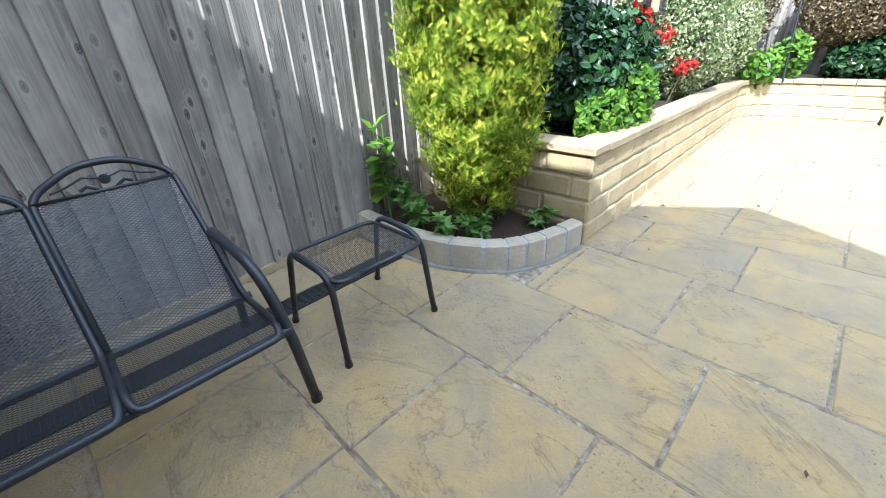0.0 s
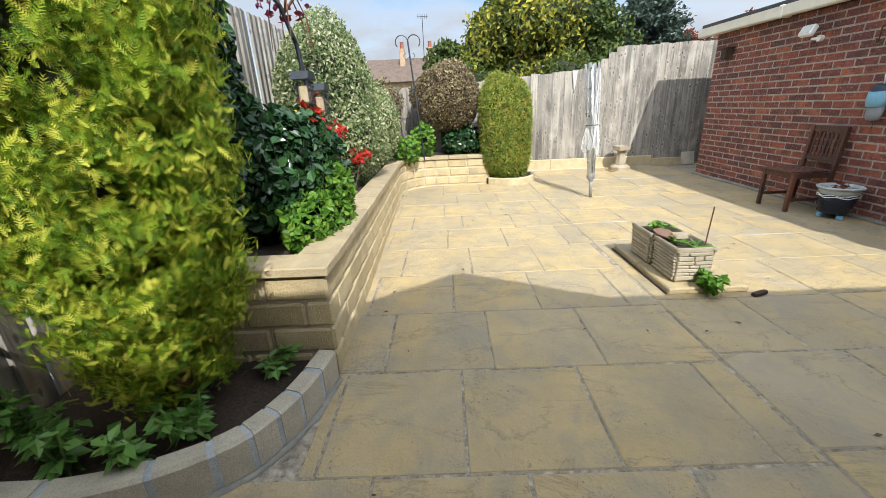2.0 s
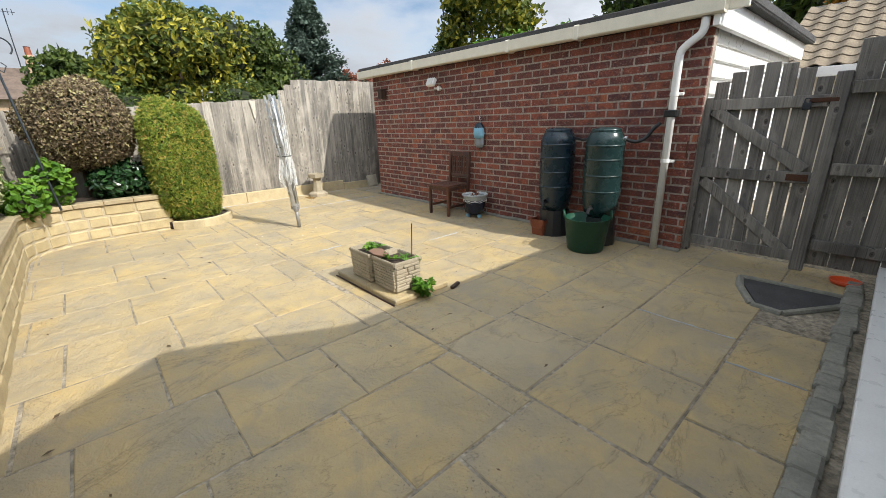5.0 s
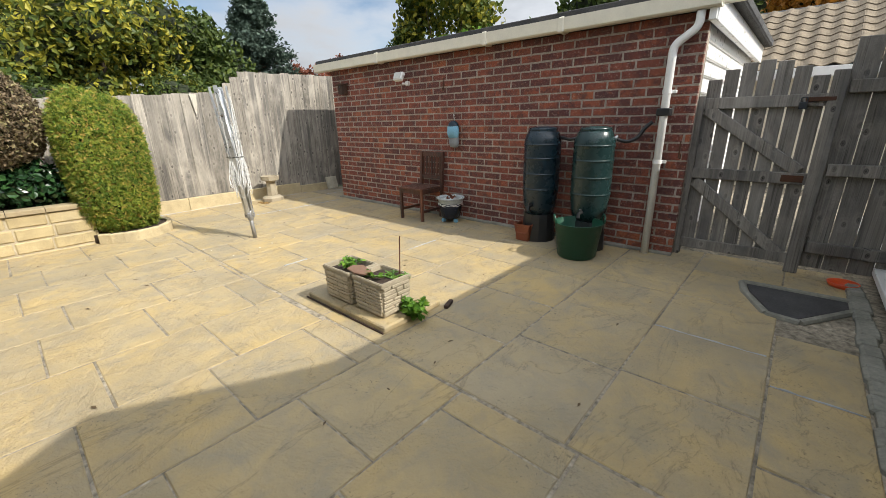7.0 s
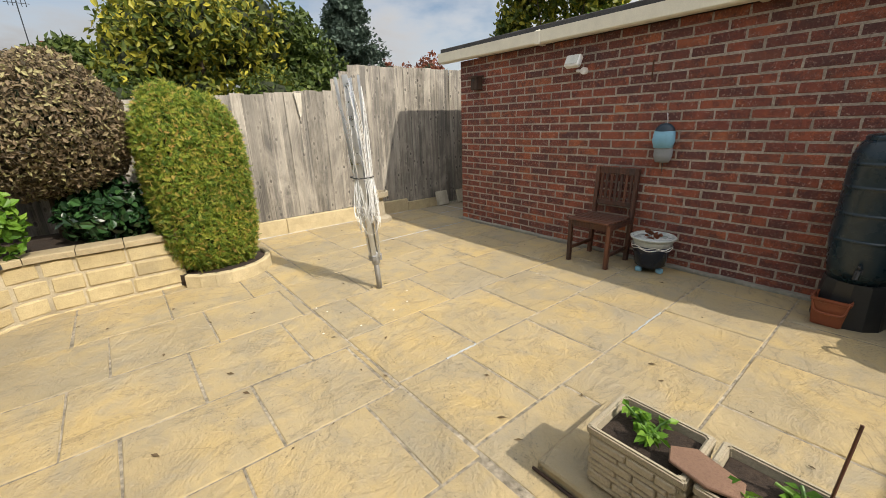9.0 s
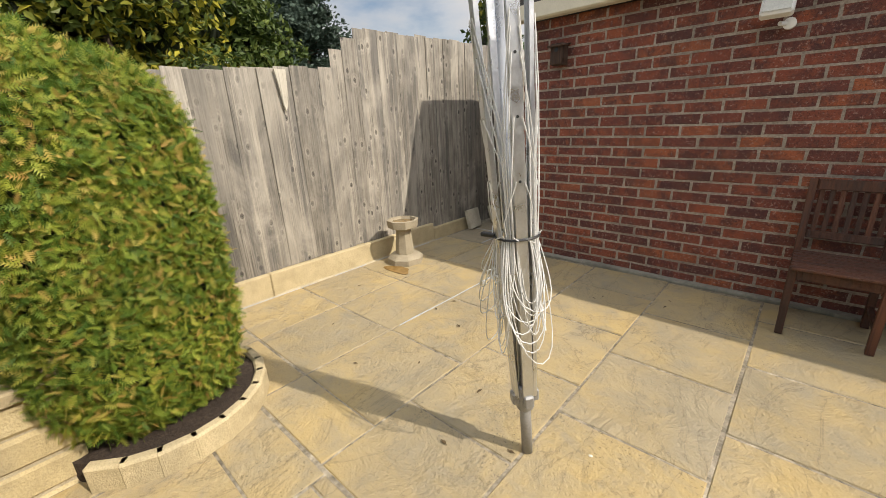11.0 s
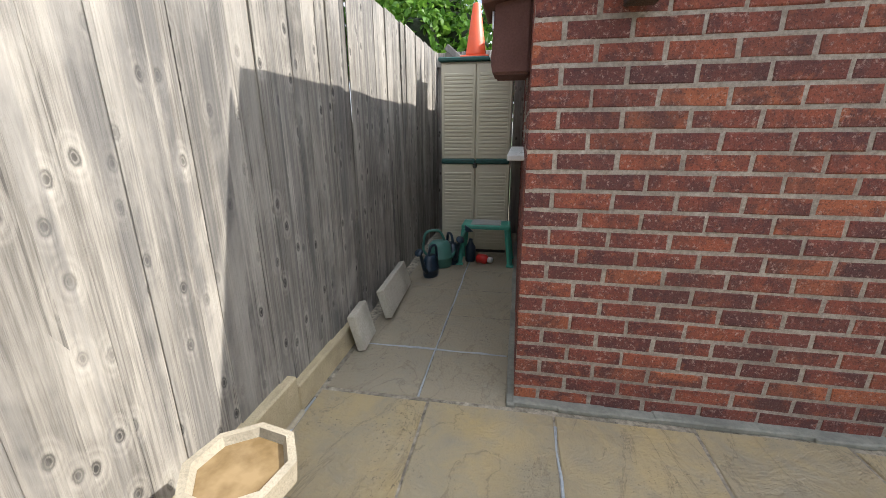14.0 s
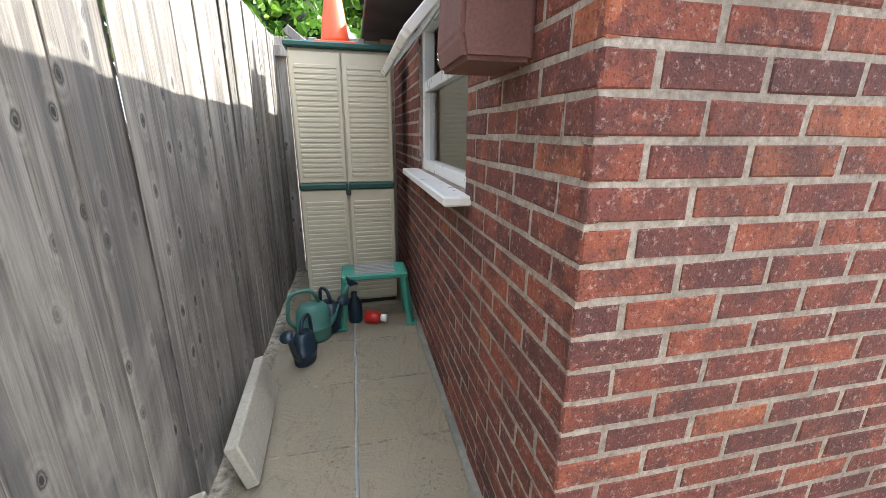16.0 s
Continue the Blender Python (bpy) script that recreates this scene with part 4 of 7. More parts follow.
prism(bm, [(p.x + 0.05, p.y + 0.03) for p in out[1:]] + [(2.46, 1.24), (2.46, 2.36), (1.78, 2.36)], 0.0, 0.085)
setting("low_bed_soil", bm, SOIL, "dark soil in the low kerbed bed")
bm = B()
tube(bm, [Vector((p.x - 0.008 + rk0.uniform(-0.004, 0.004), p.y - 0.008 + rk0.uniform(-0.004, 0.004), -0.004)) for p in out], [0.012 + rk0.uniform(0, 0.008) for p in out], 6)
setting("kerb_haunch", bm, ALGAE, "rough mortar fillet at the foot of the kerb", True)

# small curved stone edging under the clipped bush
yew_kerb = thing("stone_edging", 7.2, -0.4, 0, "low curved buff stone edging under the clipped bush", "edging", "", "structure")
bm = B()
for i in range(11):
    a0 = radians(140 + i * 16)
    box(bm, (0, 0, 0.05), (0.15, 0.05, 0.12), 0.01, Matrix.Translation((7.24 + 0.41 * math.cos(a0), -0.29 + 0.40 * math.sin(a0), 0)) @ Matrix.Rotation(a0 + math.pi / 2, 4, 'Z'))
part("edging_stone", bm, GRAVEL_BOARD, yew_kerb)
bm = B()
prism(bm, [(7.24 + 0.40 * math.cos(radians(a)), -0.29 + 0.39 * math.sin(radians(a))) for a in range(0, 360, 20)], 0, 0.09)
part("soil", bm, SOIL, yew_kerb)

# ---- plants of the beds ----
def clumped(n, m, c, r, seed, spread, up, **kw):
    """n sprays gathered in m tufts on a lumpy mass, each tuft pointing outward and up."""
    rg = np.random.default_rng(seed)
    p, q = blob_points(m, c, r, seed, **kw)
    k = rg.integers(0, len(p), n)
    d = q[k] + np.array((0, 0, up))
    d /= np.linalg.norm(d, axis=1)[:, None]
    along = rg.uniform(-0.6, 1.0, n)[:, None]
    return p[k] + d * along * spread + rg.normal(0, spread * 0.42, (n, 3)), q[k], d


tp, tn, td = clumped(90000, 1050, (2.13, 1.74, 1.47), (0.265, 0.265, 1.02), 5, 0.06, 0.8, lumps=80, amp=0.36, depth=0.34, power=2.2)
thuja = thing("golden_conifer", 2.10, 1.73, 0.07, "tall bushy golden-green conifer on a bare red trunk", "conifer")
part("trunk", branches(B(), 2.10, 1.73, 0.05, [(2.12, 1.76, 1.6), (2.25, 1.88, 1.0), (1.98, 1.71, 1.0), (2.14, 1.64, 0.9)], 0.045, 5), BARK_RED, thuja, "reddish peeling trunk", True)
# added core; its near-black colour stands for shade among the sprays
part("inner_growth", core(B(), (2.12, 1.75, 1.46), (0.27, 0.27, 0.98), 2.2, 0.66, 0.0), CROWN_SHADE, thuja, "", True)
leaf_cloud("crown", tp, tn, 0.037, L_THUJA, thuja, "frond", 0.5, 7, "feathery yellow-green sprays", -0.9)

bush("clipped_bush", (7.26, -0.27, 0.08), [((7.26, -0.27, 0.80), (0.375, 0.385, 0.765))], 48000, 0.042, L_YEW, "dense clipped rounded evergreen bush", shape="frond", power=3.2, seed=8, amp=0.10, depth=0.13, tilt=0.75, inner=0.86)
bush("bronze_bush", (7.66, 0.72, 0.42), [((7.62, 0.62, 1.30), (0.55, 0.55, 0.54))], 21000, 0.040, L_PINK, "rounded bronze and cream variegated bush on bare stems", seed=9, amp=0.14, depth=0.22, inner=0.76, trunk=0.028)
bush("low_evergreen", (7.55, 0.45, 0.42), [((7.5, 0.38, 0.62), (0.35, 0.36, 0.24))], 1100, 0.075, L_DARK, "low dark leathery evergreen under the bronze bush", seed=19, shape="broad", inner=0.6)
bush("variegated_bush", (5.4, 1.85, 0.42), [((5.35, 1.86, 1.28), (1.05, 0.48, 0.80)), ((6.3, 1.75, 0.95), (0.62, 0.52, 0.62)), ((5.0, 1.75, 0.85), (0.6, 0.45, 0.5))], 46000, 0.038, L_VARI, "large rounded cream and green variegated bush", seed=10, amp=0.16, depth=0.24, inner=0.8)
bush("amber_shrub", (6.9, 1.9, 0.42), [((6.95, 1.95, 1.25), (0.22, 0.22, 0.42))], 1800, 0.05, L_AMBER, "narrow amber-leaved shrub by the fence", seed=12)
bush("far_variegated_shrub", (7.6, 1.6, 0.42), [((7.6, 1.65, 1.2), (0.32, 0.3, 0.42))], 2600, 0.05, L_PINK, "small greyish variegated shrub by the fence", seed=13)
bush("bed_greenery", (6.9, 1.15, 0.42), [((6.75, 1.25, 0.58), (0.2, 0.2, 0.18)), ((7.05, 1.0, 0.72), (0.13, 0.16, 0.25))], 600, 0.07, L_FRESH, "fresh green leafy plants in the bend of the bed", "plant", "broad", seed=14, inner=0.5)
bush("glossy_shrub", (3.3, 1.75, 0.42), [((3.35, 1.72, 0.78), (0.58, 0.38, 0.42)), ((3.0, 1.8, 0.9), (0.35, 0.32, 0.4))], 7500, 0.066, L_DARK, "dark glossy-leaved evergreen shrub", shape="broad", seed=15, inner=0.7, tilt=0.6)
bush("fresh_shrub", (3.1, 1.45, 0.42), [((3.1, 1.42, 0.55), (0.38, 0.16, 0.2)), ((3.3, 1.42, 0.72), (0.26, 0.16, 0.18))], 2600, 0.048, L_FRESH, "bright green leafy shrub spilling over the coping", shape="broad", seed=16, inner=0.55)
bush("tall_dark_shrub", (3.3, 2.15, 0.42), [((3.25, 2.12, 1.5), (0.55, 0.22, 0.85))], 4500, 0.075, L_DARK, "tall dark leafy climber against the fence", shape="broad", seed=17, inner=0.7)
for i, (cx, cy, cz, m) in enumerate(((4.15, 1.55, 1.02, L_RED), (4.3, 1.75, 1.28, L_RED), (4.55, 1.45, 0.78, L_RED), (4.1, 1.7, 1.18, L_AMBER), (4.0, 1.8, 1.10, L_AMBER), (3.75, 1.62, 1.15, L_RED))):
    p, q = blob_points(70, (cx, cy, cz), (0.085, 0.085, 0.06), 50 + i)
    f = thing("coloured_shoot", cx, cy, 0.42, "spray of red and amber young leaves on a stem", "plant", "coloured shoots")
    part("stem", tube(B(), [(cx, cy + 0.1, 0.42), (cx, cy + 0.05, (cz + 0.42) / 2), (cx, cy, cz)], 0.006, 6), BARK, f)
    leaf_cloud("leaves", p, q, 0.052, m, f, "leaf", 0.6, 60 + i)


def rosette(name, x, y, z, h, n, size, leaf, label, seed, spread=0.06, stems=5):
    """Leafy stems with whorls of pointed leaves."""
    rg = np.random.default_rng(seed)
    f = thing(name, x, y, z, label, "plant", name.replace("_", " ") + "s")
    bm = B()
    P, Nn = [], []
    for k in range(stems):
        a = rg.uniform(0, 6.28)
        tx, ty, tz = x + spread * rg.uniform(0.3, 1.6) * math.cos(a), y + spread * rg.uniform(0.3, 1.6) * math.sin(a), z + h * rg.uniform(0.55, 1.0)
        tube(bm, [(x, y, z), ((x + tx) / 2, (y + ty) / 2, (z + tz) / 2 + 0.01), (tx, ty, tz)], 0.005, 6)
        m = n // stems
        u = rg.uniform(0.3, 1.0, m)
        P.append(np.stack([x + (tx - x) * u, y + (ty - y) * u, z + (tz - z) * u], 1))
        o = rg.uniform(0, 6.28, m)
        Nn.append(np.stack([0.3 * np.cos(o), 0.3 * np.sin(o), np.ones(m)], 1))
    part("stem", bm, L_LILY, f)
    leaf_cloud("leaves", np.concatenate(P), np.concatenate(Nn), size, leaf, f, "leaf", 0.35, seed)
    return f


for i, (x, y, h, n) in enumerate(((1.86, 1.72, 0.26, 60), (1.90, 2.05, 0.42, 80), (1.98, 1.62, 0.24, 50), (1.84, 1.95, 0.30, 60), (2.34, 1.45, 0.16, 36))):
    rosette("lily", x, y, 0.07, h * 0.8, n * 2, 0.058, L_LILY, "lily clump with pointed fresh green leaves in soil", 70 + i)
rosette("flowering_stem", 1.84, 2.2, 0.07, 0.75, 60, 0.11, L_FRESH, "tall leafy stem leaning on the fence", 80, 0.05, 2)

# ---- garden fittings in the bed ----
arch = thing("garden_arch", 4.1, 1.85, 0.42, "old dark twisted branch pole with drooping vine tips", "pole")
bm = B()
tube(bm, [(4.08, 1.62, 0.42), (4.06, 1.64, 0.9), (3.98, 1.66, 1.3), (3.94, 1.68, 1.62), (3.84, 1.72, 1.84), (3.66, 1.76, 1.92)], [0.02, 0.018, 0.018, 0.016, 0.013, 0.008], 8)
part("pole", bm, DARK_METAL, arch, "", True)
bm = B()
for k in range(7):
    a = random.Random(k).uniform(0, 6.28)
    tube(bm, [(3.86, 1.70, 1.80), (3.86 + 0.12 * math.cos(a), 1.70 + 0.08 * math.sin(a), 1.90), (3.86 + 0.26 * math.cos(a), 1.70 + 0.12 * math.sin(a), 1.78), (3.86 + 0.30 * math.cos(a), 1.70 + 0.13 * math.sin(a), 1.58)], [0.007, 0.005, 0.004, 0.002], 6)
part("vine", bm, BARK_RED, arch)
p, q = blob_points(60, (3.86, 1.7, 1.86), (0.3, 0.14, 0.12), 91)
leaf_cloud("vine_leaves", p, q, 0.05, leaf_mat("plum_leaf", ((0, (0.10, 0.015, 0.03)), (1, (0.22, 0.04, 0.06)))), arch, "broad", 0.8, 92)


def feeder(x, y, z, label, house_top=True, fill=plain("suet", (0.42, 0.34, 0.22), 0.9)):
    f = thing("bird_feeder", x, y, z, label, "bird feeder", "bird feeders")
    for j in (-1, 1):
        bm = B()
        for i in range(6):
            box(bm, (x - 0.06 + i * 0.024, y + j * 0.045, z + 0.08), (0.004, 0.004, 0.16), 0.001)
            box(bm, (x, y + j * 0.045, z + 0.01 + i * 0.029), (0.125, 0.004, 0.004), 0.001)
        part("cage", bm, DARK_METAL, f)
    bm = B()
    box(bm, (x, y, z + 0.07), (0.10, 0.06, 0.12), 0.02)
    part("food", bm, fill, f)
    bm = B()
    prism(bm, [(-0.09, 0), (0.09, 0), (0.05, 0.05), (-0.05, 0.05)], -0.06, 0.06, Matrix.Translation((x, y, z + 0.165)) @ Matrix.Rotation(radians(90), 4, 'X'))
    part("roof", bm, DARK_METAL, f)
    bm = B()
    tube(bm, [(x, y, z + 0.2), (x, y, z + 0.34)], 0.003, 6)
    part("hanger", bm, DARK_METAL, f)
    return f


feeder(3.78, 1.62, 1.22, "caged suet bird feeder hanging from the pole")
feeder(4.12, 1.62, 1.16, "small green hanging bird feeder with fat balls", True, plain("fat_ball", (0.40, 0.30, 0.20), 0.9))

crook = thing("shepherds_crook", 6.95, 1.1, 0.42, "tall dark metal double shepherd's crook leaning in the bed", "crook")
bm = B()
tube(bm, [(6.95, 1.0, 0.42), (6.98, 1.14, 2.06)], 0.011, 8)
part("pole", bm, DARK_METAL, crook)
for s in (-1, 1):
    bm = B()
    pts = []
    for i in range(19):
        a = math.pi * 1.25 * i / 18
        pts.append((6.98, 1.14 + s * (0.085 - 0.085 * math.cos(a)), 2.03 + 0.085 * math.sin(a)))
    tube(bm, pts, 0.007, 6)
    tube(bm, [(6.98, 1.13, 1.84), (6.98, 1.13 + s * 0.05, 1.80), (6.98, 1.13 + s * 0.08, 1.86), (6.98, 1.13 + s * 0.05, 1.89)], 0.005, 6)
    part("hook", bm, DARK_METAL, crook)

# ---- bench and footstool ----
def mesh_panel(bm, x0, x1, y0, z0, y1, z1, step=0.0175, w=0.0027):
    """Expanded steel: two families of slanting strands between the rails."""
    L = math.hypot(y1 - y0, z1 - z0)
    W = x1 - x0
    uy, uz = (y1 - y0) / L, (z1 - z0) / L
    for sgn in (1, -1):
        k = -L * 1.8
        while k < W + L * 1.8:
            # strand u = k + sgn * 1.8 * v
            pts = []
            for v in (0.0, L):
                pts.append((k + sgn * 1.8 * v, v))
            (ua, va), (ub, vb) = pts
            if ua > ub:
                (ua, va), (ub, vb) = (ub, vb), (ua, va)
            if ub > 0 and ua < W:
                sl = (vb - va) / (ub - ua)
                ca, cb = max(ua, 0), min(ub, W)
                va, vb = va + sl * (ca - ua), va + sl * (cb - ua)
                d = Vector((cb - ca, vb - va, 0)).normalized()
                o = Vector((-d.y, d.x, 0)) * w / 2
                q = []
                for uu, vv, s2 in ((ca, va, 1), (cb, vb, 1), (cb, vb, -1), (ca, va, -1)):
                    uu, vv = uu + o.x * s2, vv + o.y * s2
                    q.append(bm.verts.new((x0 + uu, y0 + uy * vv - uz * 0.0008 * sgn, z0 + uz * vv + uy * 0.0008 * sgn)))
                bm.faces.new(q)
            k += step
    return bm


bench = thing("garden_bench", 0.2, 1.6, 0, "dark blue-grey steel mesh garden bench with curved back panels", "bench")
SZ = 0.36
for k, (xa, xb) in enumerate(((0.385, 0.76), (-0.01, 0.37), (-0.405, -0.025), (-0.80, -0.42))):
    bm = B()
    loop = arc([(xa, 1.62, SZ), (xa, 1.38, SZ + 0.01), (xa + 0.01, 1.33, SZ - 0.01), (xb - 0.01, 1.33, SZ - 0.01), (xb, 1.38, SZ + 0.01), (xb, 1.62, SZ), (xb, 2.0, 0.73), ((xa + xb) / 2 + 0.06, 2.02, 0.795), ((xa + xb) / 2 - 0.06, 2.02, 0.795), (xa, 2.0, 0.73), (xa, 1.62, SZ)], 5, 0.05)
    tube(bm, loop, 0.011, 8)
    tube(bm, [(xa, 1.975, 0.715), (xb, 1.975, 0.715)], 0.006, 6)
    fr = part("seat_frame", bm, DARK_METAL, bench, "", True)
    bm = mesh_panel(B(), xa, xb, 1.345, SZ, 1.62, SZ - 0.005)
    part("seat_mesh", bm, DARK_METAL, fr, "expanded steel mesh")
    bm = mesh_panel(B(), xa, xb, 1.62, SZ - 0.005, 1.975, 0.71)
    part("back_mesh", bm, DARK_METAL, fr, "expanded steel mesh")
    bm = B()
    xm = (xa + xb) / 2
    for s in (-1, 1):
        tube(bm, [(xm, 2.0, 0.745), (xm + s * 0.05, 2.0, 0.76), (xm + s * 0.10, 2.0, 0.74), (xm + s * 0.14, 2.0, 0.73)], 0.004, 6)
        tube(bm, [(xm + s * 0.02, 2.0, 0.71), (xm + s * 0.05, 2.0, 0.73), (xm + s * 0.07, 2.0, 0.72)], 0.006, 6)
    lathe(bm, [(0.0, 0), (0.016, 0.002), (0.016, 0.008), (0.0, 0.01)], 8, Matrix.Translation((xm, 1.995, 0.745)) @ Matrix.Rotation(radians(90), 4, 'X'), False)
    part("scroll", bm, DARK_METAL, fr, "scrolled leaf ornament")
bm = B()
tube(bm, [(-0.84, 1.36, SZ - 0.025), (0.79, 1.36, SZ - 0.025)], 0.014, 8)
tube(bm, [(-0.84, 1.66, SZ - 0.03), (0.79, 1.66, SZ - 0.03)], 0.014, 8)
part("rail", bm, DARK_METAL, bench)
for x in (0.785, -0.84):
    bm = B()
    tube(bm, arc([(x + 0.03 * (1 if x > 0 else -1), 1.375, 0.0), (x, 1.36, 0.34), (x - 0.02, 1.43, 0.535), (x - 0.02, 1.78, 0.555), (x, 1.83, 0.5), (x + 0.03, 1.98, 0.0)], 6, 0.10), 0.017, 8, ID, 1.0)
    part("leg", bm, DARK_METAL, bench, "bent tube leg and armrest", True)
    for y in (1.375, 1.98):
        part("foot_cap", tube(B(), [(x + 0.03, y, 0.0), (x + 0.03, y, 0.025)], 0.02, 8), BLACK, bench)

stool = thing("footstool", 1.22, 1.63, 0, "dark steel mesh footstool with bent tube legs", "stool")
bm = B()
tube(bm, arc([(1.07, 1.39, 0.385), (1.375, 1.39, 0.385), (1.375, 1.73, 0.385), (0.985, 1.73, 0.385), (0.985, 1.39, 0.385), (1.07, 1.39, 0.385)], 6, 0.06), 0.009, 8)
fr = part("seat_frame", bm, DARK_METAL, stool, "", True)
part("seat_mesh", mesh_panel(B(), 0.995, 1.365, 1.395, 0.383, 1.725, 0.383), DARK_METAL, fr, "expanded steel mesh")
for x, xo in ((0.975, 0.98), (1.385, 1.44)):
    bm = B()
    tube(bm, arc([(xo, 1.425, 0), (x, 1.42, 0.405), (x, 1.70, 0.42), (xo, 1.845, 0)], 7, 0.085), 0.0125, 8)
    part("leg", bm, DARK_METAL, stool, "bent tube legs with handle bend", True)
    for y in (1.425, 1.845):
        bm = B()
        tube(bm, [(xo, y, 0), (xo, y, 0.022)], 0.0155, 8)
        part("foot_cap", bm, BLACK, stool)

# ---- trough planters ----
base = thing("slab_plinth", 3.5, -0.92, 0, "loose buff paving slabs under the planters", "slab")
bm = B()
box(bm, (3.32, -0.93, 0.022), (0.43, 0.50, 0.045), 0.008)
part("slab", bm, SLAB, base)
bm = B()
box(bm, (3.74, -0.93, 0.022), (0.40, 0.50, 0.045), 0.008)
part("slab", bm, SLAB, base)
# the first bar is added: its dark colour draws the gap line by the slabs
for nm, cx, cy, lx, ly, lz, turn, lb in (("timber_batten", 3.53, -0.672, 0.84, 0.010, 0.012, 0.3, "thin dark strip standing for the gap line along the loose slabs"), ("timber_offcut", 3.06, -1.21, 0.11, 0.03, 0.025, -70, "short dark brown timber offcut on the paving")):
    ob = thing(nm, cx, cy, 0, lb, "timber")
    bm = B()
    box(bm, (0, 0, lz / 2), (lx, ly, lz), 0.004, Matrix.Translation((cx, cy, 0.001)) @ Matrix.Rotation(radians(turn), 4, 'Z'))
    part("timber", bm, OLD_WOOD, ob)


def trough(xc, yc, m_seed):
    t = thing("trough_planter", xc, yc, 0.045, "cast stone-effect trough planter filled with soil", "planter", "trough planters")
    rg = random.Random(m_seed)
    lx, ly, h = 0.30, 0.25, 0.235
    z0 = 0.045
    bm = B()
    # body with a hollow top
    o = [(-lx / 2, -ly / 2), (lx / 2, -ly / 2), (lx / 2, ly / 2), (-lx / 2, ly / 2)]
    rings = []
    for k, z in ((0.86, 0), (0.94, h - 0.03), (1.0, h - 0.03), (1.0, h), (0.86, h), (0.80, h - 0.06)):
        rings.append([bm.verts.new((xc + x * k, yc + y * k, z0 + z)) for x, y in o])
    for a, b in zip(rings, rings[1:]):
        for i in range(4):
            bm.faces.new([a[i], a[(i + 1) % 4], b[(i + 1) % 4], b[i]])
    bm.faces.new(rings[0][::-1])
    bm.faces.new(rings[-1])
    bmesh.ops.bevel(bm, geom=bm.edges[:], offset=0.005, segments=2, affect='EDGES')
    part("trough", bm, PLANTER, t)
    for side in range(4):
        ang = side * math.pi / 2
        half = (ly if side % 2 == 0 else lx) / 2
        width = lx if side % 2 == 0 else ly
        z = 0.012
        while z < h - 0.045:
            hh = rg.choice((0.022, 0.028, 0.034))
            u = -width * 0.44
            while u < width * 0.40:
                w = min(rg.uniform(0.06, 0.15), width * 0.44 - u)
                k = 0.86 + 0.08 * (z / h)
                bm = B()
                mm = Matrix.Translation((xc, yc, z0)) @ Matrix.Rotation(ang, 4, 'Z')
                box(bm, (u + w / 2, -half * k - 0.002, z + hh / 2), (w - 0.005, 0.016 + rg.uniform(0, 0.006), hh - 0.004), 0.005, mm)
                part("stone_strip", bm, PLANTER, t)
                u += w
            z += hh
    bm = B()
    box(bm, (xc, yc, z0 + h - 0.045), (lx * 0.82, ly * 0.82, 0.03), 0.002)
    part("soil", bm, SOIL, t)
    return t


trough(3.32, -0.86, 1)
trough(3.635, -0.85, 2)
st = thing("slate_piece", 3.465, -0.80, 0.284, "flat rusty-coloured piece of slate lying across the planters", "slate")
bm = B()
prism(bm, [(-0.09, -0.03), (0.04, -0.065), (0.10, -0.02), (0.08, 0.04), (-0.02, 0.06), (-0.10, 0.035)], 0.0, 0.012, Matrix.Translation((3.465, -0.80, 0.284)))
bmesh.ops.bevel(bm, geom=bm.edges[:], offset=0.003, segments=1, affect='EDGES')
part("slate", bm, SLATE, st)
cane = thing("cane", 3.225, -0.93, 0.22, "thin bamboo cane standing in the planter", "cane")
part("cane", tube(B(), [(3.225, -0.93, 0.22), (3.215, -0.94, 0.53)], 0.004, 6), TEAK, cane)
rosette("seedling", 3.64, -0.86, 0.25, 0.06, 90, 0.042, L_FRESH, "low green seedlings in the planter", 101, 0.07, 6)
rosette("seedling", 3.26, -0.90, 0.25, 0.05, 30, 0.04, L_FRESH, "low green seedlings in the planter", 102, 0.08, 4)
rosette("seedling", 3.38, -0.83, 0.25, 0.04, 18, 0.04, L_FRESH, "low green seedlings in the planter", 103, 0.05, 4)
rosette("self_sown_plant", 3.10, -0.92, 0.0, 0.16, 330, 0.05, L_FRESH, "bushy green plant self-sown beside the planter", 104, 0.065, 12)

# ---- rotary airer ----
AX, AY = 5.842, -1.145
airer = thing("rotary_airer", AX, AY, 0, "folded aluminium rotary clothes airer with white lines", "airer")
part("ground_tube", tube(B(), [(AX, AY, 0.0), (AX, AY, 0.30)], 0.021, 16), POST_GREY, airer, "grey steel ground tube", True)
part("mast", tube(B(), [(AX, AY, 0.24), (AX, AY + 0.02, 1.55)], 0.0185, 16), ALU, airer, "bright aluminium mast", True)
part("hub", tube(B(), [(AX, AY, 0.20), (AX, AY, 0.21), (AX, AY, 0.30), (AX, AY, 0.31)], [0.022, 0.032, 0.032, 0.024], 16), POST_GREY, airer, "", True)
arm_frames = []
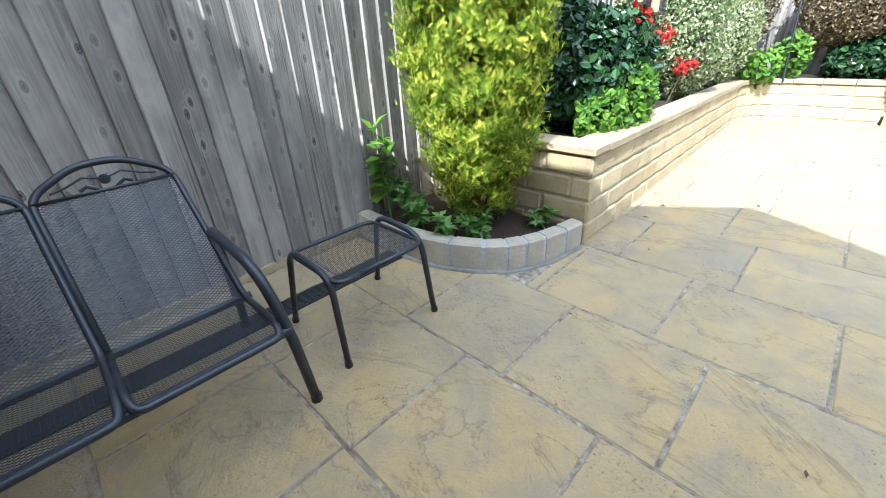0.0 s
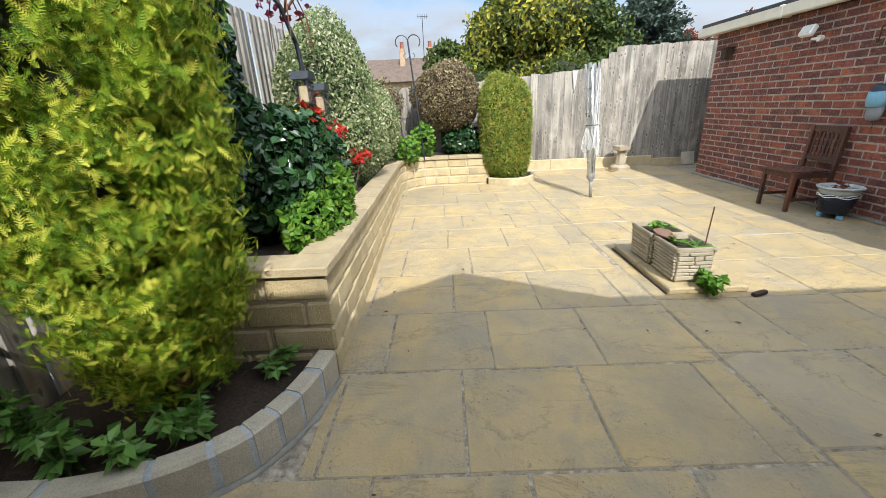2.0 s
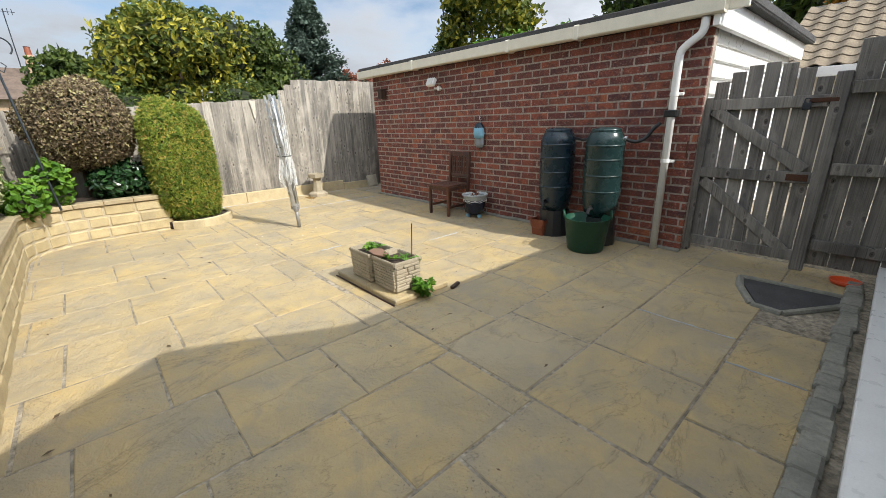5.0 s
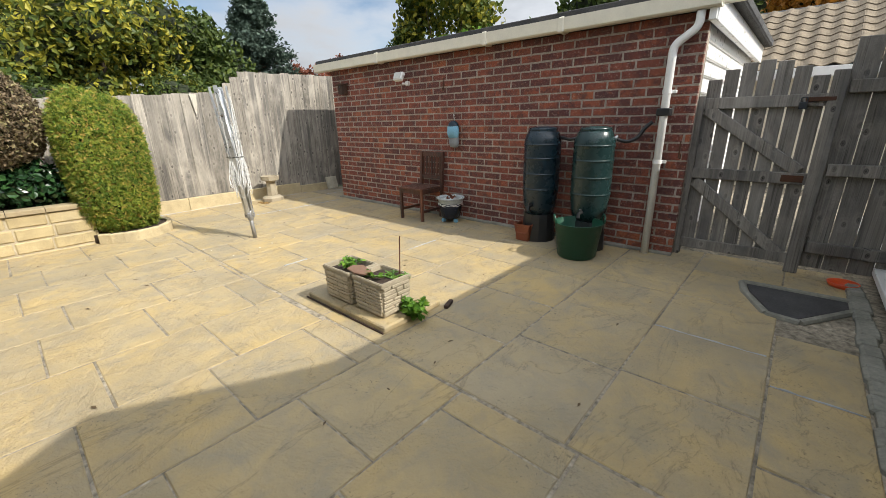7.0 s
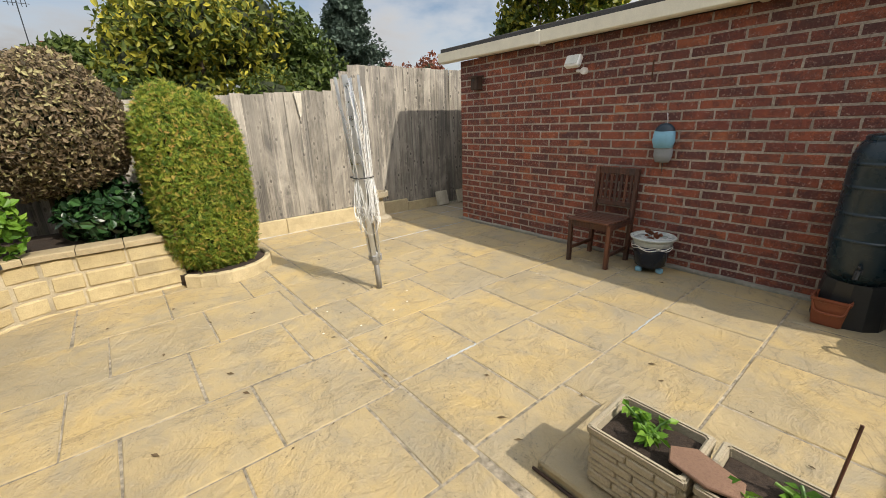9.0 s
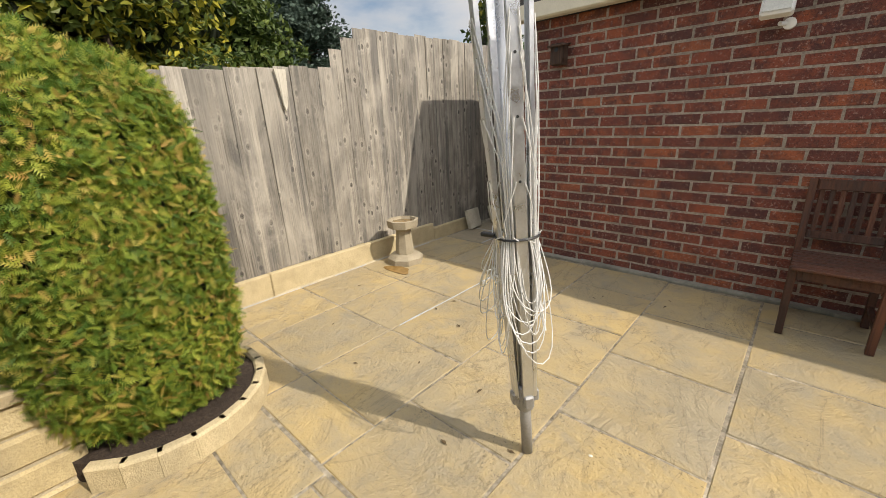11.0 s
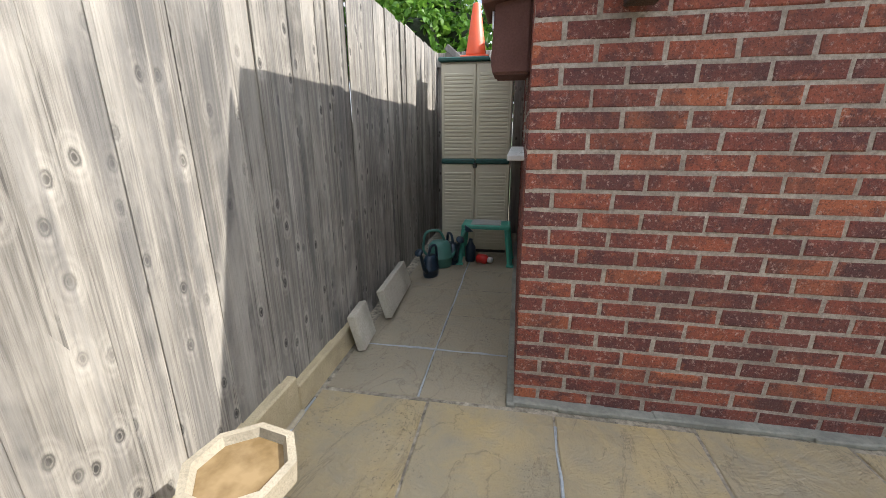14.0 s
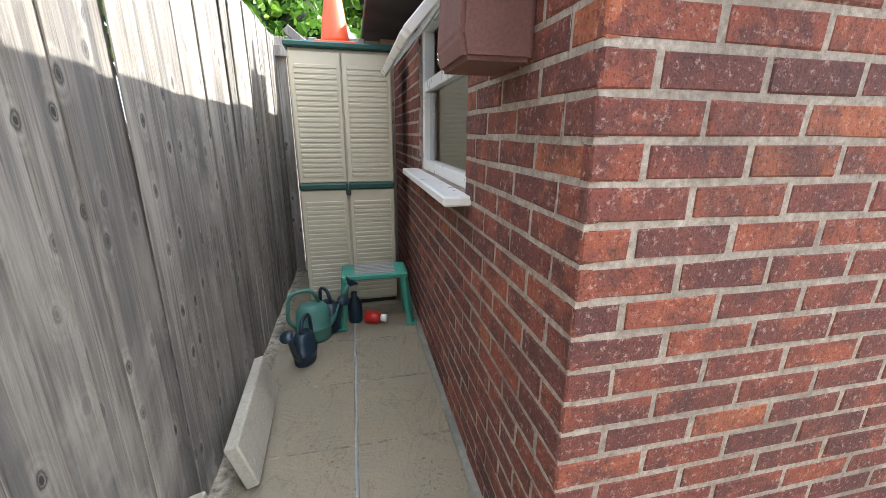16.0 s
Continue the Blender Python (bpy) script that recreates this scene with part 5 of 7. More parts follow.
for k in range(4):
    a = radians(53 + 90 * k)
    dx, dy = math.cos(a), math.sin(a)
    lo, hi = Vector((AX + 0.040 * dx, AY + 0.040 * dy, 0.26)), Vector((AX + 0.085 * dx, AY + 0.02 + 0.085 * dy, 1.57))
    zz = (hi - lo).normalized()
    tt = Vector((-dy, dx, 0))
    oo = tt.cross(zz)
    mm = Matrix((( *[tt[0], oo[0], zz[0]], lo.x), (tt[1], oo[1], zz[1], lo.y), (tt[2], oo[2], zz[2], lo.z), (0, 0, 0, 1)))
    L = (hi - lo).length
    bm = B()
    box(bm, (0, 0, L / 2), (0.036, 0.003, L), 0.001, mm)
    for e in (-1, 1):
        box(bm, (e * 0.0175, -0.006, L / 2), (0.003, 0.014, L), 0.001, mm)
    am = part("arm", bm, ALU, airer, "aluminium channel arm")
    bm = B()
    box(bm, (0, -0.002, 0.0), (0.038, 0.026, 0.05), 0.006, mm)
    part("arm_end", bm, POST_GREY, am, "grey plastic arm end")
    for h in (0.62, 0.80, 0.98, 1.14):
        part("line_hole", lathe(B(), [(0.0, 0.0), (0.0045, 0.0)], 8, mm @ Matrix.Translation((0.0, 0.0022, h)) @ Matrix.Rotation(radians(-90), 4, 'X'), False), BLACK, am)
    arm_frames.append((mm, L))
rl = random.Random(5)
ZS = 0.88
for k in range(4):
    mm, L = arm_frames[k]
    for n, h in enumerate((0.62, 0.80, 0.98, 1.14, 1.2, 1.24)):
        for e in (-1, 1):
            p0 = mm @ Vector((e * 0.012, 0.006, min(h, L - 0.02)))
            a = math.atan2(p0.y - AY, p0.x - AX) + e * rl.uniform(0.2, 0.7)
            r1 = 0.058 + rl.uniform(0, 0.012)
            p1 = Vector((AX + r1 * 1.15 * math.cos(a), AY + r1 * 1.15 * math.sin(a), (p0.z + ZS) / 2 + rl.uniform(-0.05, 0.05)))
            p2 = Vector((AX + r1 * math.cos(a), AY + r1 * math.sin(a), ZS))
            pts = [p0, p0.lerp(p1, 0.5) + Vector((0.004 * math.cos(a), 0.004 * math.sin(a), 0)), p1, p1.lerp(p2, 0.6), p2]
            # below the strap each line hangs in one open loop and comes up again further round
            drop = rl.uniform(0.10, 0.30) + 0.03 * n
            sideways = rl.uniform(0.004, 0.02) + (rl.uniform(0.05, 0.10) if k == 0 else 0.0)
            turn = rl.uniform(0.9, 1.9) * e
            for u in range(1, 15):
                b = u / 14 * math.pi
                g = a + turn * (1 - math.cos(b)) / 2
                r2 = r1 + sideways * math.sin(b)
                pts.append(Vector((AX + r2 * math.cos(g), AY + r2 * math.sin(g), ZS - drop * math.sin(b))))
            part("line", tube(B(), pts, 0.0019, 5), CORD, airer)
part("strap", tube(B(), [(AX + 0.073 * math.cos(2 * math.pi * i / 20), AY + 0.073 * math.sin(2 * math.pi * i / 20), ZS) for i in range(21)], 0.004, 6), BLACK, airer, "black cable strap")
bm = B()
box(bm, (AX + 0.075, AY + 0.05, ZS + 0.004), (0.055, 0.02, 0.014), 0.004)
part("strap_end", bm, BLACK, airer)
airer.matrix_basis = Matrix.Translation((AX, AY, 0)) @ Matrix.Rotation(radians(3.4), 4, Vector((-0.6, 0.8, 0)))

# ---- bird bath ----
bath = thing("bird_bath", 7.85, -2.35, 0, "small octagonal cast-stone bird bath with stale water", "bird bath")
tm = Matrix.Translation((7.85, -2.35, 0)) @ Matrix.Rotation(radians(12), 4, 'Z')
bm = lathe(B(), [(0.165, 0), (0.165, 0.05), (0.13, 0.078), (0.085, 0.088)], 8, tm)
part("base", bm, PLANTER, bath)
bm = lathe(B(), [(0.088, 0.088), (0.068, 0.30), (0.076, 0.315)], 8, tm)
part("column", bm, PLANTER, bath)
bm = lathe(B(), [(0.08, 0.315), (0.138, 0.335), (0.145, 0.40), (0.122, 0.402), (0.108, 0.37), (0.0, 0.362)], 8, tm, False)
part("bowl", bm, PLANTER, bath)
bm = lathe(B(), [(0.0, 0.379), (0.111, 0.379)], 8, tm, False)
part("water", bm, WATER, bath)
dp = thing("damp_patch", 7.70, -2.24, 0.0, "brown damp stain on the paving beside the bird bath", "stain")
bm = B()
prism(bm, [(7.74 + 0.135 * (1 + 0.25 * math.sin(3 * a)) * math.cos(a), -2.155 + 0.08 * (1 + 0.2 * math.cos(2 * a)) * math.sin(a)) for a in (i * 2 * math.pi / 24 for i in range(24))], 0.002, 0.0045)
part("stain", bm, DAMP, dp)

# ---- chair, pot, butts ----
chair = thing("garden_chair", 5.0, -2.95, 0, "dark stained slatted wooden garden chair by the brick wall", "chair")
cx0, cx1, cy0, cy1 = 4.83, 5.19, -2.78, -3.13
for x in (cx0, cx1):
    bm = B()
    box(bm, (x, cy0, 0.2), (0.035, 0.035, 0.40), 0.003)
    part("leg", bm, TEAK, chair)
    bm = B()
    mm = Matrix.Translation((x, cy1, 0.0)) @ Matrix.Rotation(radians(4), 4, 'X')
    box(bm, (0, 0, 0.41), (0.035, 0.04, 0.82), 0.003, mm)
    part("leg", bm, TEAK, chair)
    bm = B()
    box(bm, (x, (cy0 + cy1) / 2, 0.12), (0.022, cy0 - cy1, 0.03), 0.003)
    part("stretcher", bm, TEAK, chair)
    bm = B()
    box(bm, (x, (cy0 + cy1) / 2, 0.36), (0.024, cy0 - cy1, 0.05), 0.003)
    part("apron", bm, TEAK, chair)
for yy in (cy0 + 0.004, cy1):
    bm = B()
    box(bm, ((cx0 + cx1) / 2, yy, 0.36), (cx1 - cx0 - 0.036, 0.024, 0.05), 0.003)
    part("apron", bm, TEAK, chair)
for i in range(7):
    bm = B()
    box(bm, ((cx0 + cx1) / 2, cy0 + 0.02 - i * 0.054, 0.40), (cx1 - cx0 + 0.03, 0.046, 0.018), 0.004)
    part("seat_slat", bm, TEAK, chair)
mm = Matrix.Translation(((cx0 + cx1) / 2, cy1, 0)) @ Matrix.Rotation(radians(4), 4, 'X')
for z, h in ((0.79, 0.06), (0.50, 0.045)):
    bm = B()
    box(bm, (0, 0, z), (cx1 - cx0 - 0.036, 0.025, h), 0.004, mm)
    part("back_rail", bm, TEAK, chair)
for i in range(7):
    bm = B()
    box(bm, (-0.135 + i * 0.045, 0, 0.645), (0.024, 0.012, 0.25), 0.003, mm)
    part("back_slat", bm, TEAK, chair)

pot = thing("glazed_pot", 4.57, -3.02, 0, "dark blue glazed pot with pale rim on feet", "pot")
pm = Matrix.Translation((4.57, -3.02, 0))
part("body", lathe(B(), [(0.08, 0.035), (0.115, 0.06), (0.138, 0.18), (0.148, 0.235)], 24, pm), GLAZE, pot, "", True)
part("band", lathe(B(), [(0.149, 0.235), (0.153, 0.27), (0.150, 0.285)], 24, pm), GLAZE_LIGHT, pot, "pale grey-green glazed band", True)
part("rim", lathe(B(), [(0.150, 0.283), (0.172, 0.288), (0.175, 0.30), (0.166, 0.306), (0.146, 0.30), (0.138, 0.27), (0.0, 0.262)], 24, pm, False), GLAZE_LIGHT, pot, "pale flared rim", True)
part("soil", lathe(B(), [(0.0, 0.268), (0.139, 0.266)], 16, pm, False), SOIL, pot)
for k in range(3):
    bm = B()
    a = 2.1 * k + 0.9
    box(bm, (4.57 + 0.09 * math.cos(a), -3.02 + 0.09 * math.sin(a), 0.02), (0.05, 0.04, 0.04), 0.008)
    part("pot_foot", bm, BAG_BLUE, pot, "blue pot foot")
bm = B()
for k, z in enumerate((0.215, 0.23)):
    tube(bm, [(4.57 + 0.153 * math.cos(2 * math.pi * i / 30), -3.02 + 0.153 * math.sin(2 * math.pi * i / 30), z + 0.008 * math.sin(i * 1.3 + k)) for i in range(31)], 0.003, 5)
part("wavy_line", bm, WHITE, pot)
p, q = blob_points(24, (4.58, -3.03, 0.30), (0.05, 0.05, 0.03), 120)
leaf_cloud("plant", p, q, 0.05, L_BEECH, pot, "broad", 0.8, 121, "small dark red seedling")


def butt(x, y, material, label, tap_side):
    b = thing("water_butt", x, y, 0, label, "water butt", "water butts")
    m = Matrix.Translation((x, y, 0))
    bm = lathe(B(), [(0.172, 0), (0.17, 0.02), (0.152, 0.26), (0.15, 0.275)], 12, m)
    part("stand", bm, BLACK, b, "black plastic stand")
    prof = [(0.138, 0.27), (0.158, 0.36), (0.172, 0.48)]
    for z in (0.52, 0.67, 0.82, 0.95):
        prof += [(0.176, z - 0.006), (0.1765, z), (0.1805, z + 0.004), (0.1805, z + 0.012), (0.1765, z + 0.016), (0.176, z + 0.022)]
    prof += [(0.174, 1.0), (0.165, 1.03), (0.148, 1.07), (0.135, 1.085)]
    bm = lathe(B(), prof, 32, m)
    part("barrel", bm, material, b, "", True)
    bm = lathe(B(), [(0.135, 1.083), (0.138, 1.10), (0.128, 1.112), (0.05, 1.122), (0.0, 1.123)], 32, m, False)
    part("lid", bm, material, b, "", True)
    bm = B()
    tube(bm, [(x, y + 0.15, 0.37), (x, y + 0.22, 0.37), (x, y + 0.23, 0.33)], 0.016, 8)
    box(bm, (x, y + 0.195, 0.395), (0.012, 0.05, 0.02), 0.004)
    part("tap", bm, BLACK, b)
    return b


butt(3.37, -3.02, BUTT_BLUE, "dark blue-green ribbed water butt on a black stand", 0)
butt(2.86, -3.02, BUTT_GREEN, "dark green ribbed water butt on a black stand", 0)
hose = thing("link_hose", 2.6, -3.1, 1.0, "black corrugated hose joining downpipe and water butts", "hose")
bm = B()
pts = [(2.70, -3.06, 1.02), (2.66, -3.07, 1.0), (2.60, -3.09, 0.985), (2.53, -3.12, 1.02), (2.49, -3.14, 1.10), (2.44, -3.16, 1.15)]
tube(bm, arc(pts, 4, 0.05), 0.017, 10)
part("hose", bm, BLACK, hose, "", True)
bm = B()
tube(bm, [(3.20, -3.05, 1.02), (3.11, -3.06, 1.0), (3.02, -3.05, 1.02)], 0.015, 10)
part("link", bm, BLACK, hose, "", True)
bm = B()
for x in (2.695, 3.01):
    tube(bm, [(x, -3.06, 1.022), (x - 0.018, -3.06, 1.018)], 0.022, 10)
part("collar", bm, ALU, hose)

tub = thing("flexible_tub", 2.82, -2.72, 0, "dark green flexible garden tub with two handles", "tub")
m = Matrix.Translation((2.82, -2.72, 0))
part("tub", lathe(B(), [(0.0, 0.002), (0.155, 0.0), (0.168, 0.02), (0.205, 0.31), (0.212, 0.318), (0.200, 0.318), (0.163, 0.03), (0.0, 0.02)], 32, m, False), TUB, tub, "", True)
for s in (0.6, 3.74):
    bm = B()
    dx, dy = math.cos(s), math.sin(s)
    tube(bm, arc([(2.82 + 0.205 * dx - 0.05 * dy, -2.72 + 0.205 * dy + 0.05 * dx, 0.31), (2.82 + 0.215 * dx - 0.035 * dy, -2.72 + 0.215 * dy + 0.035 * dx, 0.375), (2.82 + 0.215 * dx + 0.035 * dy, -2.72 + 0.215 * dy - 0.035 * dx, 0.375), (2.82 + 0.205 * dx + 0.05 * dy, -2.72 + 0.205 * dy - 0.05 * dx, 0.31)], 5, 0.03), 0.010, 8)
    part("handle", bm, TUB, tub, "", True)
caddy = thing("food_caddy", 3.44, -2.86, 0, "small terracotta-brown square plastic caddy", "caddy")
bm = B()
rings = []
for k, z in ((0.068, 0.0), (0.085, 0.155), (0.092, 0.158), (0.092, 0.178), (0.082, 0.178), (0.068, 0.03)):
    rings.append([bm.verts.new((3.44 + k * sx, -2.88 + k * 0.9 * sy, z)) for sx, sy in ((-1, -1), (1, -1), (1, 1), (-1, 1))])
for a, b in zip(rings, rings[1:]):
    for i in range(4):
        bm.faces.new([a[i], a[(i + 1) % 4], b[(i + 1) % 4], b[i]])
bm.faces.new(rings[0][::-1])
bm.faces.new(rings[-1])
bmesh.ops.bevel(bm, geom=bm.edges[:], offset=0.006, segments=2, affect='EDGES')
part("body", bm, TERRA, caddy)
part("handle", tube(B(), arc([(3.36, -2.80, 0.16), (3.37, -2.79, 0.09), (3.50, -2.79, 0.09), (3.52, -2.80, 0.16)], 4, 0.03), 0.006, 6), TERRA, caddy)

# ---- small things on the garage wall ----
light = thing("floodlight", 5.51, -3.2, 1.68, "small white wall floodlight with glass face", "floodlight")
mm = Matrix.Translation((5.51, -3.14, 1.74)) @ Matrix.Rotation(radians(28), 4, 'X')
bm = B()
box(bm, (0, 0, 0), (0.15, 0.06, 0.11), 0.012, mm)
part("housing", bm, WHITE, light)
bm = B()
box(bm, (0, 0.033, 0), (0.125, 0.004, 0.085), 0.002, mm)
part("glass", bm, plain("lamp_glass", (0.55, 0.55, 0.50), 0.15), light)
bm = B()
lathe(bm, [(0.0, 0), (0.03, 0.0), (0.03, 0.04), (0.0, 0.045)], 14, Matrix.Translation((5.45, -3.25, 1.66)) @ Matrix.Rotation(radians(-90), 4, 'X'), False)
tube(bm, [(5.46, -3.22, 1.66), (5.49, -3.17, 1.66)], 0.012, 8)
part("bracket", bm, WHITE, light)
bb = thing("bird_box", 6.82, -3.2, 1.53, "small dark old wooden bird box with round hole", "bird box")
bm = B()
box(bm, (6.82, -3.19, 1.675), (0.10, 0.10, 0.15), 0.004)
part("box", bm, OLD_WOOD, bb)
bm = B()
box(bm, (0, 0, 0), (0.13, 0.15, 0.014), 0.003, Matrix.Translation((6.82, -3.185, 1.74)) @ Matrix.Rotation(radians(-8), 4, 'X'))
part("roof", bm, OLD_WOOD, bb)
bm = lathe(B(), [(0.0, 0.0), (0.017, 0.0)], 14, Matrix.Translation((6.82, -3.1385, 1.705)) @ Matrix.Rotation(radians(-90), 4, 'X'), False)
part("hole", bm, BLACK, bb)
bag = thing("peg_bag", 4.66, -3.22, 1.0, "pale blue and grey cloth peg bag hanging from a hook", "bag")
bm = B()
tube(bm, arc([(4.67, -3.235, 1.25), (4.67, -3.215, 1.27), (4.655, -3.215, 1.20), (4.66, -3.22, 1.16)], 4, 0.02), 0.004, 6)
part("clip", bm, ALU, bag)
bm = lathe(B(), [(0.0, 0.0), (0.045, 0.005), (0.06, 0.05), (0.058, 0.12), (0.05, 0.14)], 14, Matrix.Translation((4.66, -3.21, 0.875)) @ Matrix.Diagonal((1.25, 0.6, 1.15, 1)), False)
part("lower_pouch", bm, BAG_GREY, bag, "grey lower pouch", True)
bm = lathe(B(), [(0.0, 0.0), (0.06, 0.01), (0.072, 0.06), (0.066, 0.12), (0.03, 0.16), (0.0, 0.165)], 14, Matrix.Translation((4.665, -3.20, 0.985)) @ Matrix.Diagonal((1.25, 0.6, 1.15, 1)), False)
part("pouch", bm, BAG_BLUE, bag, "pale blue pouch", True)
bm = lathe(B(), [(0.066, 0.115), (0.055, 0.145), (0.03, 0.17), (0.0, 0.175)], 14, Matrix.Translation((4.665, -3.203, 0.988)) @ Matrix.Diagonal((1.25, 0.65, 1.15, 1)), False)
part("dark_top", bm, CAN_BLUE, bag, "dark navy top flap", True)
bm = B()
tube(bm, [(4.66, -3.2, 0.97), (4.655, -3.22, 0.86), (4.66, -3.23, 0.80)], 0.003, 5)
part("strap", bm, BLACK, bag)
for x, z in ((4.83, 1.60), (2.22, 0.92)):
    hk = thing("iron_hook", x, -3.24, z, "rusty iron wall hook on the bricks", "hook", "iron hooks")
    part("hook", tube(B(), arc([(x, -3.245, z + 0.07), (x, -3.225, z + 0.07), (x, -3.225, z - 0.06), (x - 0.02, -3.19, z - 0.07), (x - 0.02, -3.185, z - 0.03)], 4, 0.015), 0.006, 6), RUST, hk)

# ---- side passage ----
cab = thing("storage_cabinet", 7.60, -5.75, 0, "tall beige louvred plastic cabinet with green trim", "cabinet")
cm = Matrix.Translation((7.60, -5.55, 0)) @ Matrix.Rotation(radians(2), 4, 'Z') @ Matrix.Diagonal((1.0, 1.0, 1.04, 1.0))
bm = B()
box(bm, (0, -0.2, 0.88), (0.66, 0.38, 1.72), 0.01, cm)
part("body", bm, BEIGE, cab)
for s in (-1, 1):
    for z0, z1 in ((0.05, 0.86), (0.91, 1.72)):
        bm = B()
        box(bm, (s * 0.165, 0.0, (z0 + z1) / 2), (0.322, 0.025, z1 - z0), 0.006, cm)
        dr = part("door", bm, BEIGE, cab, "beige louvred door")
        n = int((z1 - z0 - 0.08) / 0.032)
        for i in range(n):
            bm = B()
            box(bm, (s * 0.165, 0.014, z0 + 0.05 + i * 0.032), (0.265, 0.012, 0.022), 0.005, cm)
            part("louvre", bm, BEIGE, dr)
bm = B()
box(bm, (0, -0.18, 1.755), (0.70, 0.44, 0.035), 0.01, cm)
part("top", bm, CAB_GREEN, cab, "dark green top")
bm = B()
for s in (-1, 1):
    box(bm, (s * 0.165, 0.005, 0.885), (0.325, 0.05, 0.045), 0.01, cm)
part("handle_bar", bm, CAB_GREEN, cab, "dark green handle bar")
bm = B()
box(bm, (0.0, 0.035, 0.85), (0.035, 0.03, 0.045), 0.006, cm)
part("latch", bm, BLACK, cab)
bm = B()
box(bm, (0, -0.19, 0.02), (0.64, 0.36, 0.04), 0.004, cm)
part("plinth", bm, BLACK, cab)
cone = thing("traffic_cone", 7.63, -5.72, 1.845, "orange traffic cone standing on the cabinet", "cone")
m = Matrix.Translation((7.63, -5.72, 1.845))
part("cone", lathe(B(), [(0.105, 0.02), (0.095, 0.05), (0.035, 0.46), (0.025, 0.47)], 24, m), ORANGE, cone, "", True)
bm = B()
box(bm, (7.63, -5.72, 1.856), (0.26, 0.26, 0.022), 0.008)
part("base", bm, ORANGE, cone)

step = thing("step_stool", 7.455, -5.3, 0, "green plastic step stool with grey ribbed tread", "stool")
bm = B()
box(bm, (7.455, -5.27, 0.36), (0.44, 0.24, 0.04), 0.012)
part("top", bm, STEP_GREEN, step)
for i in range(7):
    bm = B()
    box(bm, (7.455, -5.36 + i * 0.03, 0.383), (0.27, 0.02, 0.01), 0.003)
    part("tread_rib", bm, STEP_GREY, step)
for x in (-1, 1):
    for y in (-1, 1):
        bm = B()
        p0, p1 = Vector((7.455 + x * 0.195, -5.27 + y * 0.10, 0.345)), Vector((7.455 + x * 0.235, -5.27 + y * 0.13, 0.0))
        mm = Matrix.Translation((p0 + p1) / 2) @ (p1 - p0).to_track_quat('Z', 'Y').to_matrix().to_4x4()
        box(bm, (0, 0, 0), (0.05, 0.035, (p1 - p0).length), 0.006, mm)
        part("leg", bm, STEP_GREEN, step)
        bm = B()
        box(bm, (p1.x, p1.y, 0.008), (0.07, 0.055, 0.016), 0.005)
        part("foot", bm, STEP_GREEN, step)


def can(x, y, ang, material, label, s=1.0):
    w = thing("watering_can", x, y, 0, label, "watering can", "watering cans")
    m = Matrix.Translation((x, y, 0)) @ Matrix.Rotation(ang, 4, 'Z') @ Matrix.Scale(s, 4)
    prof = [(0.085, 0), (0.09, 0.02), (0.092, 0.07), (0.098, 0.075), (0.098, 0.085), (0.09, 0.09), (0.085, 0.18), (0.06, 0.215), (0.05, 0.22)]
    part("body", lathe(B(), prof, 24, m @ Matrix.Diagonal((1.1, 0.8, 1, 1))), material, w, "", True)
    part("handle", tube(B(), arc([(-0.085, 0, 0.08), (-0.14, 0, 0.14), (-0.12, 0, 0.30), (0.0, 0, 0.31), (0.04, 0, 0.22)], 5, 0.05), 0.012, 8, m), material, w, "", True)
    part("spout", tube(B(), [(0.08, 0, 0.06), (0.14, 0, 0.12), (0.20, 0, 0.26), (0.22, 0, 0.29)], [0.022, 0.018, 0.014, 0.013], 10, m), material, w, "", True)
    part("rose", lathe(B(), [(0.012, 0), (0.042, 0.03), (0.042, 0.036), (0.0, 0.04)], 18, m @ Matrix.Translation((0.22, 0, 0.285)) @ Matrix.Rotation(radians(40), 4, 'Y'), False), CAN_BLUE, w, "dark sprinkler rose", True)
    return w


can(7.86, -5.06, radians(-160), CAN_GREEN, "pale green plastic watering can", 1.12)
can(7.89, -4.80, radians(75), CAN_BLUE, "dark blue plastic watering can", 0.85)
can(7.77, -5.18, radians(120), CAN_BLUE, "dark plastic watering can", 0.9)
bt = thing("spray_bottle", 7.60, -5.26, 0, "dark blue plastic bottle under the stool", "bottle")
part("bottle", lathe(B(), [(0.045, 0), (0.05, 0.02), (0.05, 0.14), (0.02, 0.19), (0.02, 0.22)], 16, Matrix.Translation((7.60, -5.26, 0))), CAN_BLUE, bt, "", True)
rb = thing("fuel_bottle", 7.48, -5.22, 0, "red plastic bottle lying under the stool", "bottle")
m = Matrix.Translation((7.53, -5.22, 0.045)) @ Matrix.Rotation(radians(-20), 4, 'Z') @ Matrix.Rotation(radians(-90), 4, 'Y')
part("bottle", lathe(B(), [(0.03, 0), (0.045, 0.01), (0.045, 0.09), (0.025, 0.115)], 16, m), RED, rb, "", True)
part("cap", lathe(B(), [(0.02, 0.11), (0.026, 0.115), (0.026, 0.15), (0.0, 0.152)], 14, m, False), WHITE, rb, "", True)

